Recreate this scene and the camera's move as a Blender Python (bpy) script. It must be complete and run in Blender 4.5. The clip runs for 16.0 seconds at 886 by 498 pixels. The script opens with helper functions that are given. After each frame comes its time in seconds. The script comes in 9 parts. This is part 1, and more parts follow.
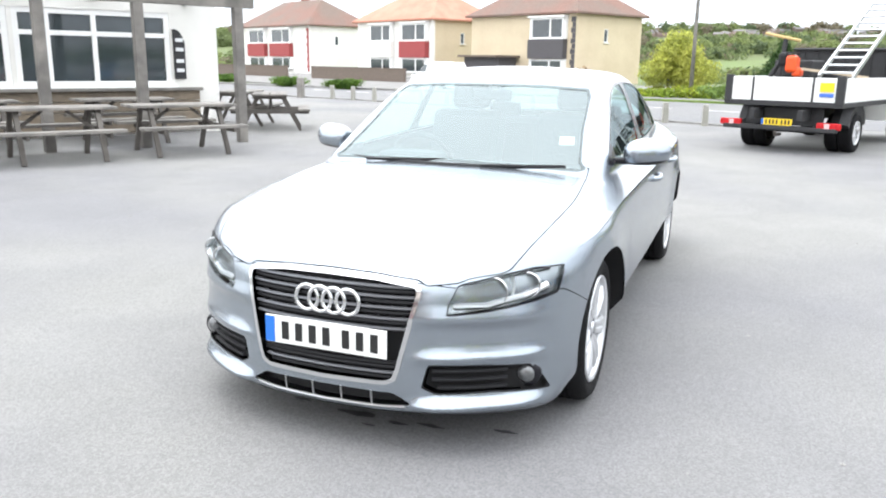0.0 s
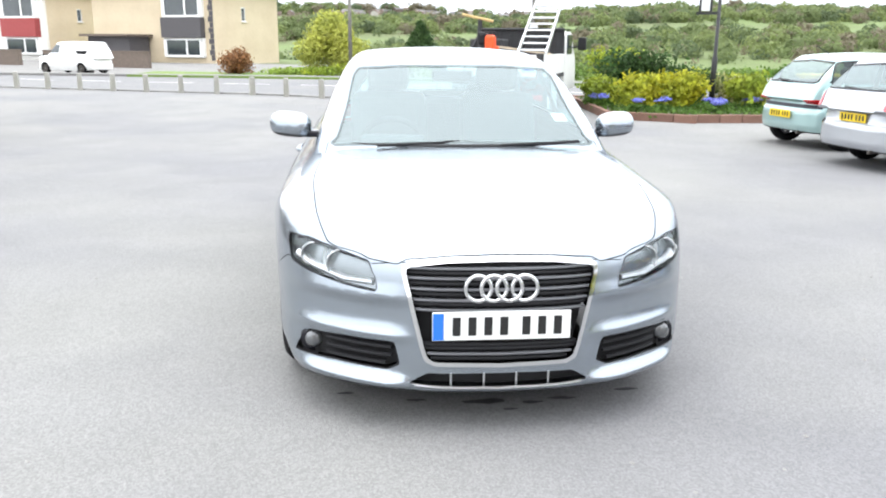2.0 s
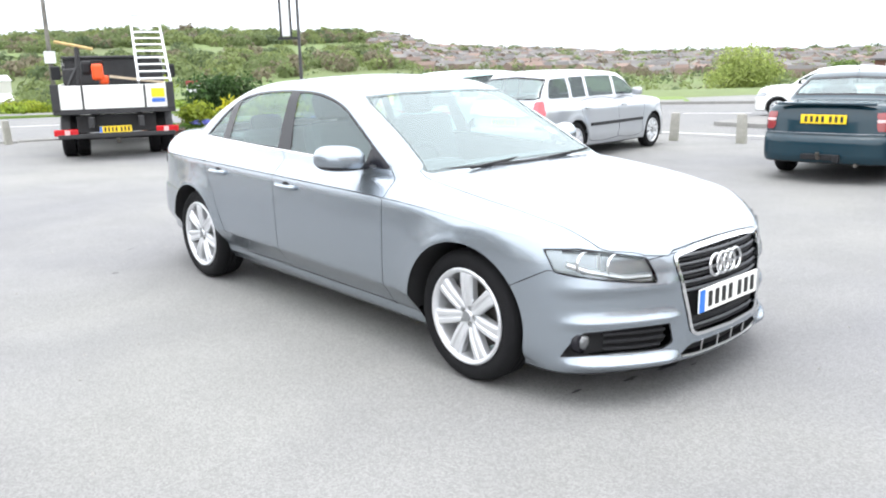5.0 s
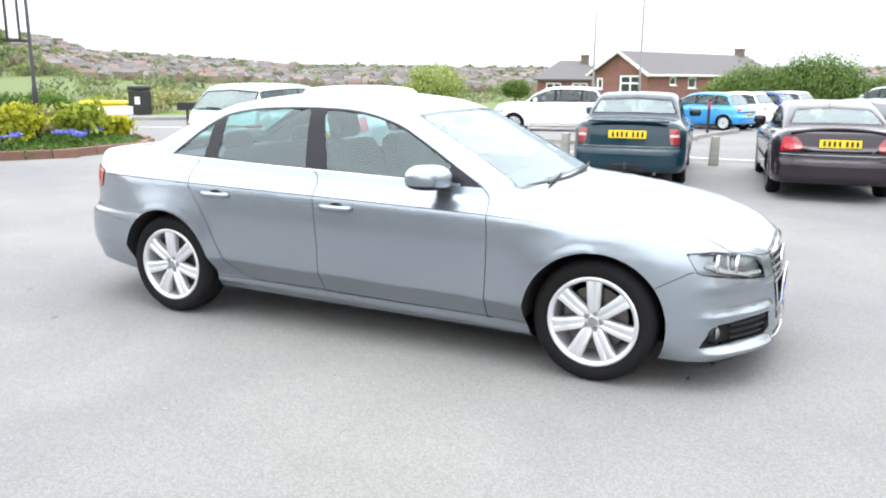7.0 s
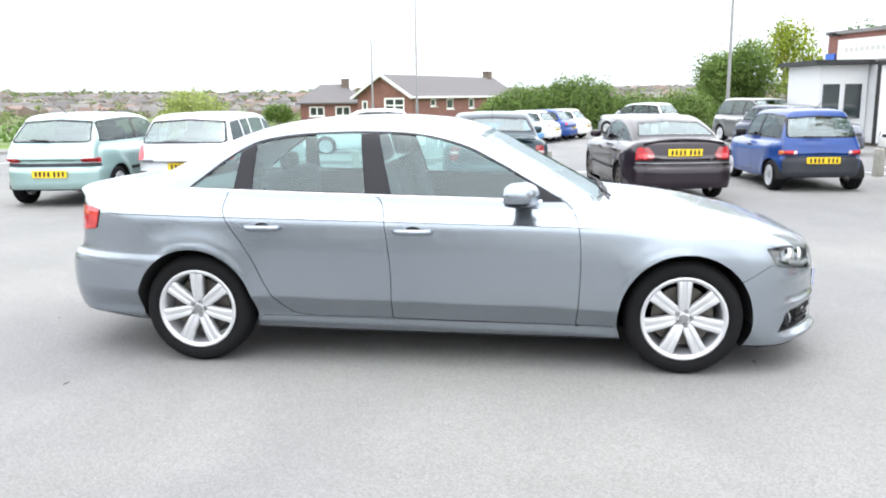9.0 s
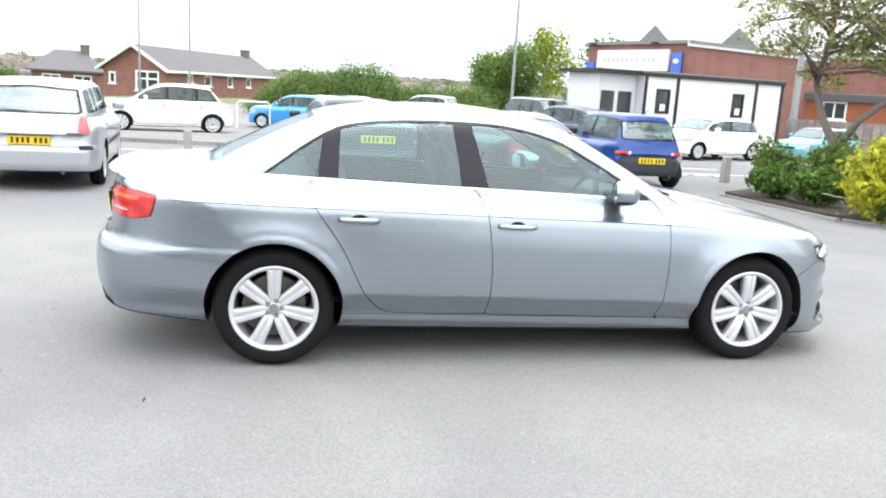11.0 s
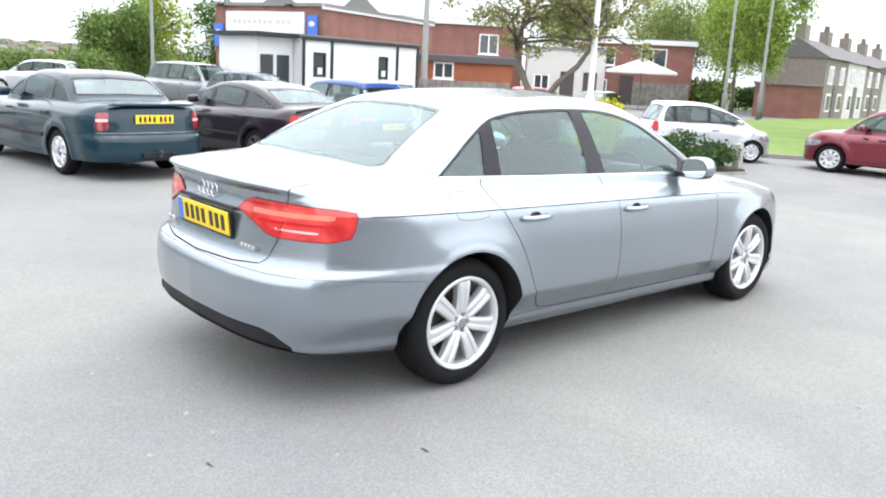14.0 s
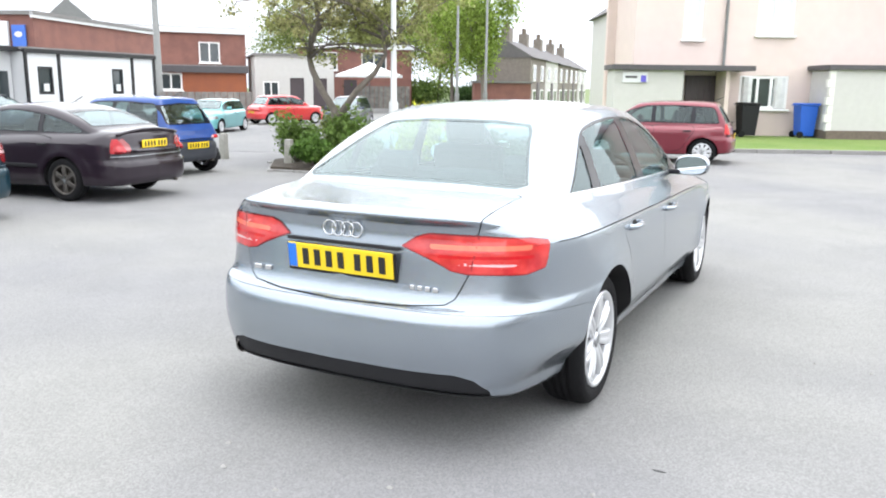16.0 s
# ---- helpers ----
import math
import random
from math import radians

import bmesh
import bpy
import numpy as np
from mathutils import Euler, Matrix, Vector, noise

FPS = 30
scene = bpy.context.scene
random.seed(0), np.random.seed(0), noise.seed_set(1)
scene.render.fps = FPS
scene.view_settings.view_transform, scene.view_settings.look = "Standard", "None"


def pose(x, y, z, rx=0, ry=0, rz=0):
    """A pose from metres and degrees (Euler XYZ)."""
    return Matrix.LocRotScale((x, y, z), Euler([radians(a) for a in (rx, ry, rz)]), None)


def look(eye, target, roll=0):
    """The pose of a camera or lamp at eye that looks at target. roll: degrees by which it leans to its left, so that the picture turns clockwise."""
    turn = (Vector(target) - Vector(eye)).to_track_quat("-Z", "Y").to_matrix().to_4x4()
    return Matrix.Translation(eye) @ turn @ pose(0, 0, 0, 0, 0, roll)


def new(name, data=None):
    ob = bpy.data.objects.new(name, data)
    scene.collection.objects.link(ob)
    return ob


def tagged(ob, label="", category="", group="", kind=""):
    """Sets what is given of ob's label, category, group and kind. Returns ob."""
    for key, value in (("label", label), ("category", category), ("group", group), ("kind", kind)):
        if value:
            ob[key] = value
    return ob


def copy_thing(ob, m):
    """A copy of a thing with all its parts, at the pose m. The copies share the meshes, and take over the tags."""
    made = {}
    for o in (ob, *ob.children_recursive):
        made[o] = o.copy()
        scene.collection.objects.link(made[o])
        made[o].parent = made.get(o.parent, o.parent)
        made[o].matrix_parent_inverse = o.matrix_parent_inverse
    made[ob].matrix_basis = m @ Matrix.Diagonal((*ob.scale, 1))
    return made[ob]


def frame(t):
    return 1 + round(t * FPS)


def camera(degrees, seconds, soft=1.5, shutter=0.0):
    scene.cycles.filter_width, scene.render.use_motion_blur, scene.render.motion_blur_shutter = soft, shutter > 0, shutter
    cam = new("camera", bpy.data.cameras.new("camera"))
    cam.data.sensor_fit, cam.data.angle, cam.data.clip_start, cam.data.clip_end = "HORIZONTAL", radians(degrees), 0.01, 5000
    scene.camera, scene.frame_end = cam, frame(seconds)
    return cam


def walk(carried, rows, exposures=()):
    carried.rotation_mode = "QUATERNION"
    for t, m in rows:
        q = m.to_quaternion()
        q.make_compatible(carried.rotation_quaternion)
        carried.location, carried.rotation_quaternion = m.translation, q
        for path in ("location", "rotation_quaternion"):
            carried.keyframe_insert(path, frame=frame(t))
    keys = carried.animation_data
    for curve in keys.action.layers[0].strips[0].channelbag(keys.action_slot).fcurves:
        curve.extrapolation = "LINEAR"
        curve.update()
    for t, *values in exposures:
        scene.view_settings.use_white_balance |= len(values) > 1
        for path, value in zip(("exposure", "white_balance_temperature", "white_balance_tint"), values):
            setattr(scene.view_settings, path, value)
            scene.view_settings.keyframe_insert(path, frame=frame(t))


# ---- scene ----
cam = camera(58.5, 16.0, soft=2.0)

PATH = [
    (0, (4.74, 1.45, 1.457), (2.928, 0.738, 0.996), 0.8),
    (0.5, (4.817, 1.005, 1.467), (2.958, 0.442, 0.991), 0.5),
    (1, (4.97, 0.505, 1.471), (3.063, 0.193, 0.956), 1.6),
    (1.5, (4.979, 0.033, 1.448), (3.047, -0.044, 0.936), -0.1),
    (2, (5.011, -0.469, 1.45), (3.082, -0.296, 0.95), 0.5),
    (2.5, (4.978, -0.97, 1.455), (3.076, -0.593, 0.963), 1.0),
    (3, (4.856, -1.47, 1.47), (3.008, -0.89, 0.971), 1.5),
    (3.5, (4.754, -1.989, 1.497), (2.979, -1.207, 1.009), -0.4),
    (4, (4.521, -2.444, 1.489), (2.824, -1.508, 0.994), -1.7),
    (4.5, (4.324, -2.952, 1.502), (2.754, -1.803, 1.041), -1.4),
    (5, (4.011, -3.327, 1.487), (2.557, -2.03, 1.034), -1.3),
    (5.2, (3.865, -3.432, 1.532), (2.461, -2.087, 1.06), -2.0),
    (7.3, (2.125, -4.764, 1.548), (1.365, -2.956, 1.153), -0.6),
    (7.5, (1.985, -4.787, 1.517), (1.258, -2.961, 1.148), -1.7),
    (8, (1.543, -5.015, 1.522), (0.966, -3.135, 1.155), -1.3),
    (8.5, (1.081, -5.199, 1.526), (0.658, -3.283, 1.138), -0.6),
    (9, (0.613, -5.207, 1.537), (0.369, -3.258, 1.162), -0.7),
    (9.5, (0.104, -5.254, 1.54), (0.016, -3.29, 1.169), -0.1),
    (10, (-0.388, -5.166, 1.511), (-0.325, -3.204, 1.124), 0.1),
    (10.2, (-0.578, -5.144, 1.533), (-0.442, -3.189, 1.132), 0.9),
    (12.3, (-2.642, -4.57, 1.511), (-1.828, -2.785, 1.121), 3.0),
    (12.5, (-2.805, -4.457, 1.527), (-1.924, -2.709, 1.117), 2.7),
    (13, (-3.261, -4.198, 1.524), (-2.2, -2.553, 1.114), 3.4),
    (13.5, (-3.649, -3.89, 1.506), (-2.464, -2.337, 1.077), 3.9),
    (14, (-3.985, -3.539, 1.52), (-2.674, -2.093, 1.084), 2.9),
    (14.5, (-4.345, -3.188, 1.542), (-2.896, -1.88, 1.109), 2.3),
    (15, (-4.566, -2.754, 1.542), (-3.022, -1.559, 1.111), 1.7),
    (15.5, (-4.85, -2.319, 1.542), (-3.191, -1.285, 1.119), 0.9),
    (16, (-5.028, -1.851, 1.511), (-3.281, -0.964, 1.109), 0.7),
]
walk(cam, [(t, look(eye, target, roll)) for t, eye, target, roll in PATH])

# ---- light: a bright, thinly overcast spring day ----
world = bpy.data.worlds.new("sky")
scene.world = world
world.use_nodes = True
wn = world.node_tree.nodes
sky = wn.new("ShaderNodeTexSky")
sky.sky_type, sky.sun_disc = "NISHITA", False
sky.sun_elevation, sky.sun_rotation = radians(80), radians(153)
sky.air_density, sky.dust_density, sky.ozone_density = 1.0, 6.0, 0.6
pale = wn.new("ShaderNodeHueSaturation")
pale.inputs["Saturation"].default_value = 0.12
pale.inputs["Value"].default_value = 1.0
cloud = wn.new("ShaderNodeMixRGB")
cloud.inputs["Fac"].default_value = 0.62
cloud.inputs["Color2"].default_value = (9.0, 9.7, 10.7, 1)
world.node_tree.links.new(sky.outputs[0], pale.inputs["Color"])
world.node_tree.links.new(pale.outputs[0], cloud.inputs["Color1"])
# an overcast sky is brighter overhead than at the horizon
place, axis, rise, grade = (wn.new("ShaderNode" + k) for k in ("TexCoord", "SeparateXYZ", "MapRange", "MixRGB"))
grade.blend_type = "MULTIPLY"
grade.inputs["Fac"].default_value = 1.0
rise.inputs["To Min"].default_value, rise.inputs["To Max"].default_value = 0.73, 1.0
world.node_tree.links.new(place.outputs["Generated"], axis.inputs[0])
world.node_tree.links.new(axis.outputs["Z"], rise.inputs["Value"])
world.node_tree.links.new(cloud.outputs[0], grade.inputs["Color1"])
world.node_tree.links.new(rise.outputs[0], grade.inputs["Color2"])
world.node_tree.links.new(grade.outputs[0], wn["Background"].inputs["Color"])
wn["Background"].inputs["Strength"].default_value = 0.12

sun = new("sun", bpy.data.lights.new("sun", "SUN"))
sun.data.energy, sun.data.angle, sun.data.color = 1.0, radians(172), (1.0, 0.97, 0.92)
sun.matrix_world = look((2, -4, 30), (0, 0, 0))
scene.view_settings.exposure = 1.55

# ---- materials ----
def mat(name, color, rough=0.6, metal=0.0, vary=0.15, scale=8.0, bump=0.0, bump_scale=60.0, coat=0.0, second=None, second_scale=1.2,
        mottle=None, rand=0.0, island=0.0, spec=0.5, trans=0.0, emit=0.0):
    """A surface: colour with grain and broad stains, relief, gloss. second: another colour in broad patches; rand: change from object to object."""
    m = bpy.data.materials.new(name)
    m.use_nodes = True
    nt, p = m.node_tree, m.node_tree.nodes["Principled BSDF"]
    link = nt.links.new
    add = lambda kind: nt.nodes.new("ShaderNode" + kind)
    co = add("TexCoord")
    rgb = add("RGB")
    rgb.outputs[0].default_value = (*color, 1)
    out = rgb.outputs[0]
    if second:
        big, ramp, mix = add("TexNoise"), add("ValToRGB"), add("MixRGB")
        big.inputs["Scale"].default_value, big.inputs["Detail"].default_value = second_scale, 5
        ramp.color_ramp.elements[0].position, ramp.color_ramp.elements[1].position = 0.38, 0.62
        link(co.outputs["Object"], big.inputs["Vector"])
        link(big.outputs["Fac"], ramp.inputs["Fac"])
        link(ramp.outputs["Color"], mix.inputs["Fac"])
        link(out, mix.inputs["Color1"])
        mix.inputs["Color2"].default_value = (*second, 1)
        out = mix.outputs[0]
    if mottle:
        n, r, mix = add("TexNoise"), add("MapRange"), add("HueSaturation")
        n.inputs["Scale"].default_value, n.inputs["Detail"].default_value, n.inputs["Distortion"].default_value = mottle[0], 3, 0.6
        r.inputs["From Min"].default_value, r.inputs["From Max"].default_value = 0.3, 0.7
        r.inputs["To Min"].default_value, r.inputs["To Max"].default_value = 1 - mottle[1], 1 + mottle[1]
        link(co.outputs["Object"], n.inputs["Vector"])
        link(n.outputs["Fac"], r.inputs["Value"])
        link(r.outputs[0], mix.inputs["Value"])
        link(out, mix.inputs["Color"])
        out = mix.outputs[0]
    if vary:
        n, r, mix = add("TexNoise"), add("MapRange"), add("HueSaturation")
        n.inputs["Scale"].default_value, n.inputs["Detail"].default_value = scale, 6
        r.inputs["To Min"].default_value, r.inputs["To Max"].default_value = 1 - vary, 1 + vary
        link(co.outputs["Object"], n.inputs["Vector"])
        link(n.outputs["Fac"], r.inputs["Value"])
        link(r.outputs[0], mix.inputs["Value"])
        link(out, mix.inputs["Color"])
        out = mix.outputs[0]
    for amount, kind, socket in ((rand, "ObjectInfo", "Random"), (island, "NewGeometry", "Random Per Island")):
        if amount:
            n, r, mix = add(kind), add("MapRange"), add("HueSaturation")
            r.inputs["To Min"].default_value, r.inputs["To Max"].default_value = 1 - amount, 1 + amount
            link(n.outputs[socket], r.inputs["Value"])
            link(r.outputs[0], mix.inputs["Value"])
            link(out, mix.inputs["Color"])
            out = mix.outputs[0]
    link(out, p.inputs["Base Color"])
    p.inputs["Roughness"].default_value, p.inputs["Metallic"].default_value = rough, metal
    p.inputs["Specular IOR Level"].default_value = spec
    p.inputs["Coat Weight"].default_value, p.inputs["Coat Roughness"].default_value = coat, 0.04
    p.inputs["Transmission Weight"].default_value = trans
    if bump:
        n, b = add("TexNoise"), add("Bump")
        n.inputs["Scale"].default_value, n.inputs["Detail"].default_value = bump_scale, 4
        b.inputs["Strength"].default_value, b.inputs["Distance"].default_value = bump, 0.02
        link(co.outputs["Object"], n.inputs["Vector"])
        link(n.outputs["Fac"], b.inputs["Height"])
        link(b.outputs[0], p.inputs["Normal"])
    if emit:
        p.inputs["Emission Strength"].default_value = emit
        link(out, p.inputs["Emission Color"])
    return m


def glazing(name, tint, gloss=1.0, rough=0.02, least=0.10, more=0.3, power=3.0):
    """Thin tinted glass: clear seen through, with a mirror's sheen at a flat angle."""
    m = bpy.data.materials.new(name)
    m.use_nodes = True
    nt = m.node_tree
    nt.nodes.remove(nt.nodes["Principled BSDF"])
    clear, shine, mix, fr = (nt.nodes.new("ShaderNode" + k) for k in ("BsdfTransparent", "BsdfGlossy", "MixShader", "LayerWeight"))
    clear.inputs["Color"].default_value = (*tint, 1)
    shine.inputs["Roughness"].default_value = rough
    shine.inputs["Color"].default_value = (0.84 * gloss, 0.95 * gloss, 0.96 * gloss, 1)
    bend, scale = nt.nodes.new("ShaderNodeMath"), nt.nodes.new("ShaderNodeMath")
    bend.operation, scale.operation = "POWER", "MULTIPLY_ADD"
    bend.inputs[1].default_value = power
    scale.inputs[1].default_value, scale.inputs[2].default_value = more, least
    fr.inputs["Blend"].default_value = 0.5
    nt.links.new(fr.outputs["Facing"], bend.inputs[0])
    nt.links.new(bend.outputs[0], scale.inputs[0])
    nt.links.new(scale.outputs[0], mix.inputs["Fac"])
    nt.links.new(clear.outputs[0], mix.inputs[1])
    nt.links.new(shine.outputs[0], mix.inputs[2])
    nt.links.new(mix.outputs[0], nt.nodes["Material Output"].inputs["Surface"])
    return m


def paint(name, color, flake=0.6, rough=0.32, coat=1.0, spec=0.5):
    return mat(name, color, rough=rough, metal=flake, vary=0.05, scale=1.5, coat=coat, spec=spec, bump=0.012, bump_scale=500)


SILVER = paint("silver paint", (0.305, 0.342, 0.384), 0.85, 0.27, 0.6, 0.4)
BLACK = mat("black plastic", (0.014, 0.014, 0.016), 0.55, vary=0.2, bump=0.15, bump_scale=300, spec=0.25)
GLOSS_BLACK = mat("gloss black trim", (0.012, 0.012, 0.016), 0.2, vary=0.1, spec=0.28)
# shade of gaps, mouths and hollows put into one near-black colour
VOID = mat("near-black for shaded hollows", (0.008, 0.008, 0.009), 0.9, vary=0)
RUBBER = mat("tyre rubber", (0.008, 0.008, 0.009), 0.8, vary=0.25, scale=14, bump=0.3, bump_scale=120, spec=0.18)
CHROME = mat("bright trim", (0.72, 0.73, 0.74), 0.14, 1.0, vary=0.04)
MIRROR = mat("mirror glass", (0.86, 0.88, 0.88), 0.02, 1.0, vary=0)
SATIN = mat("satin aluminium", (0.62, 0.63, 0.64), 0.3, 1.0, vary=0.05)
WHEEL_CAP = mat("grey wheel cap", (0.28, 0.29, 0.3), 0.35, 0.6, vary=0.1)
ALLOY = mat("painted alloy", (0.6, 0.61, 0.63), 0.35, 0.5, vary=0.06, coat=0.6)
STEEL_DARK = mat("brake iron", (0.12, 0.11, 0.1), 0.45, 0.8, vary=0.3, scale=20)
GLASS = glazing("window glass", (0.58, 0.80, 0.79), least=0.105, more=0.32)
SCREEN = glazing("screen glass", (0.58, 0.74, 0.74), least=0.09, more=0.46, power=2.2)
WINDSCREEN = glazing("windscreen glass", (0.60, 0.76, 0.76), least=0.155, more=0.40, power=2.2)
PARKED_SCREEN = glazing("parked car screen glass", (0.5, 0.6, 0.6), least=0.17, more=0.25, power=2.0)
PARKED_GLASS = glazing("parked car side glass", (0.38, 0.46, 0.46), least=0.06, more=0.25)
FRIT = glazing("dark printed glass edge", (0.12, 0.15, 0.15), least=0.11, more=0.27, power=2.0)
REFLECTOR = mat("lamp reflector", (0.30, 0.315, 0.33), 0.22, 0.8, vary=0.2, scale=30)
HEADLINING = mat("pale grey headlining cloth", (0.42, 0.42, 0.41), 0.95, vary=0.06, scale=40)
LENS = glazing("clear lens", (0.90, 0.92, 0.93), least=0.05)
RED_DARK = mat("deep red lamp lens", (0.22, 0.012, 0.016), 0.15, vary=0.15, scale=30, coat=1.0)
RED_LENS = mat("red lamp lens", (0.44, 0.012, 0.016), 0.14, vary=0.35, scale=22, spec=0.25, coat=0.35)
AMBER_LENS = mat("amber lamp lens", (0.65, 0.16, 0.01), 0.12, vary=0.1, coat=1.0)
PALE_LENS = mat("pale lamp lens", (0.62, 0.42, 0.42), 0.1, vary=0.1, coat=1.0)
PLATE_WHITE = mat("white plate", (0.82, 0.82, 0.80), 0.35, vary=0.03)
PLATE_YELLOW = mat("yellow plate", (0.78, 0.55, 0.015), 0.35, vary=0.03)
PLATE_BLUE = mat("blue plate strip", (0.02, 0.16, 0.62), 0.35, vary=0.03)
PLATE_INK = mat("plate black", (0.012, 0.012, 0.012), 0.5, vary=0)
SEAT = mat("dark seat cloth", (0.035, 0.037, 0.04), 0.85, vary=0.25, scale=30, bump=0.2)
DASH = mat("dashboard plastic", (0.03, 0.032, 0.034), 0.6, vary=0.15, bump=0.1)


# ---- building helpers ----
def thing(name, m, label, category, group="", kind=""):
    ob = new(name)
    ob.empty_display_size = 0.1
    ob.matrix_world = m
    return tagged(ob, label, category, group, kind)


def link_mesh(name, me, material, parent=None, label=""):
    if material and not me.materials:
        me.materials.append(material)
    ob = new(name, me)
    if parent:
        ob.parent = parent
    if label:
        ob["label"] = label
    return ob


def part(name, bm, material, parent=None, label="", smooth=False):
    me = bpy.data.meshes.new(name)
    bm.to_mesh(me)
    bm.free()
    if smooth:
        me.shade_smooth()
    return link_mesh(name, me, material, parent, label)


def raw(name, verts, faces, material, parent=None, label="", smooth=False):
    me = bpy.data.meshes.new(name)
    me.from_pydata([tuple(v) for v in verts], [], [tuple(f) for f in faces])
    me.update()
    if smooth:
        me.shade_smooth()
    return link_mesh(name, me, material, parent, label)


def sheet(name, mesh, material, parent=None, label=""):
    """A cut piece of sheet metal or glass, with the form's own normals."""
    p, n, t = mesh
    if not len(t):
        return None
    me = bpy.data.meshes.new(name)
    me.vertices.add(len(p))
    me.vertices.foreach_set("co", p.astype(np.float32).ravel())
    me.loops.add(3 * len(t))
    me.loops.foreach_set("vertex_index", t.astype(np.int32).ravel())
    me.polygons.add(len(t))
    me.polygons.foreach_set("loop_start", np.arange(0, 3 * len(t), 3, dtype=np.int32))
    me.update(calc_edges=True)
    me.shade_smooth()
    me.normals_split_custom_set_from_vertices(n.astype(np.float32).tolist())
    return link_mesh(name, me, material, parent, label)


def box(bm, c, size, bevel=0.0, m=None, segments=2):
    """Adds a block, centred at c, with rounded edges."""
    got = bmesh.ops.create_cube(bm, size=1)["verts"]
    bmesh.ops.scale(bm, vec=size, verts=got)
    if bevel:
        edges = list({e for v in got for e in v.link_edges})
        got = list({v for f in bmesh.ops.bevel(bm, geom=edges, offset=bevel, segments=segments, affect="EDGES", profile=0.5)["faces"] for v in f.verts} | {v for v in got if v.is_valid})
    if m is not None:
        bmesh.ops.transform(bm, matrix=m, verts=got)
    bmesh.ops.translate(bm, vec=c, verts=got)
    return bm


def blocks(*rows, bevel=0.0):
    bm = bmesh.new()
    for c, size in rows:
        box(bm, c, size, bevel)
    return bm


def tube(points, radius, sides=10, closed=False, bm=None, radii=None):
    """A round bar along a line of points."""
    bm = bm or bmesh.new()
    pts = [Vector(p) for p in points]
    rings, n = [], len(pts)
    up = None
    for i, p in enumerate(pts):
        a, b = (pts[(i - 1) % n], pts[(i + 1) % n]) if closed else (pts[max(i - 1, 0)], pts[min(i + 1, n - 1)])
        d = (b - a).normalized()
        if up is None:
            up = d.orthogonal().normalized()
        up = (up - d * up.dot(d)).normalized()
        side = d.cross(up)
        r = radii[i] if radii else radius
        rings.append([bm.verts.new(p + r * (math.cos(t) * up + math.sin(t) * side)) for t in (2 * math.pi * k / sides for k in range(sides))])
    for i in range(n if closed else n - 1):
        a, b = rings[i], rings[(i + 1) % n]
        for k in range(sides):
            bm.faces.new((a[k], a[(k + 1) % sides], b[(k + 1) % sides], b[k]))
    if not closed:
        bm.faces.new(rings[0][::-1])
        bm.faces.new(rings[-1])
    return bm


def lathe(profile, sides=32, axis="y", bm=None, close=False):
    """Turns a profile of (radius, along) round an axis."""
    bm = bm or bmesh.new()
    rings = []
    for r, h in profile:
        ring = []
        for k in range(sides):
            a = 2 * math.pi * k / sides
            c, s = r * math.cos(a), r * math.sin(a)
            ring.append(bm.verts.new({"y": (c, h, s), "z": (c, s, h), "x": (h, c, s)}[axis]))
        rings.append(ring)
    pairs = list(zip(rings, rings[1:])) + ([(rings[-1], rings[0])] if close else [])
    for a, b in pairs:
        for k in range(sides):
            bm.faces.new((a[k], a[(k + 1) % sides], b[(k + 1) % sides], b[k]))
    bmesh.ops.recalc_face_normals(bm, faces=bm.faces)
    return bm


def prism(outline, depth, bm=None, m=None):
    """A flat outline of (x, y) given thickness along z."""
    bm = bm or bmesh.new()
    lo = [bm.verts.new((x, y, 0)) for x, y in outline]
    hi = [bm.verts.new((x, y, depth)) for x, y in outline]
    fs = [bm.faces.new(lo[::-1]), bm.faces.new(hi)]
    n = len(lo)
    for i in range(n):
        fs.append(bm.faces.new((lo[i], lo[(i + 1) % n], hi[(i + 1) % n], hi[i])))
    if m is not None:
        bmesh.ops.transform(bm, matrix=m, verts=lo + hi)
    bmesh.ops.recalc_face_normals(bm, faces=fs)
    return bm

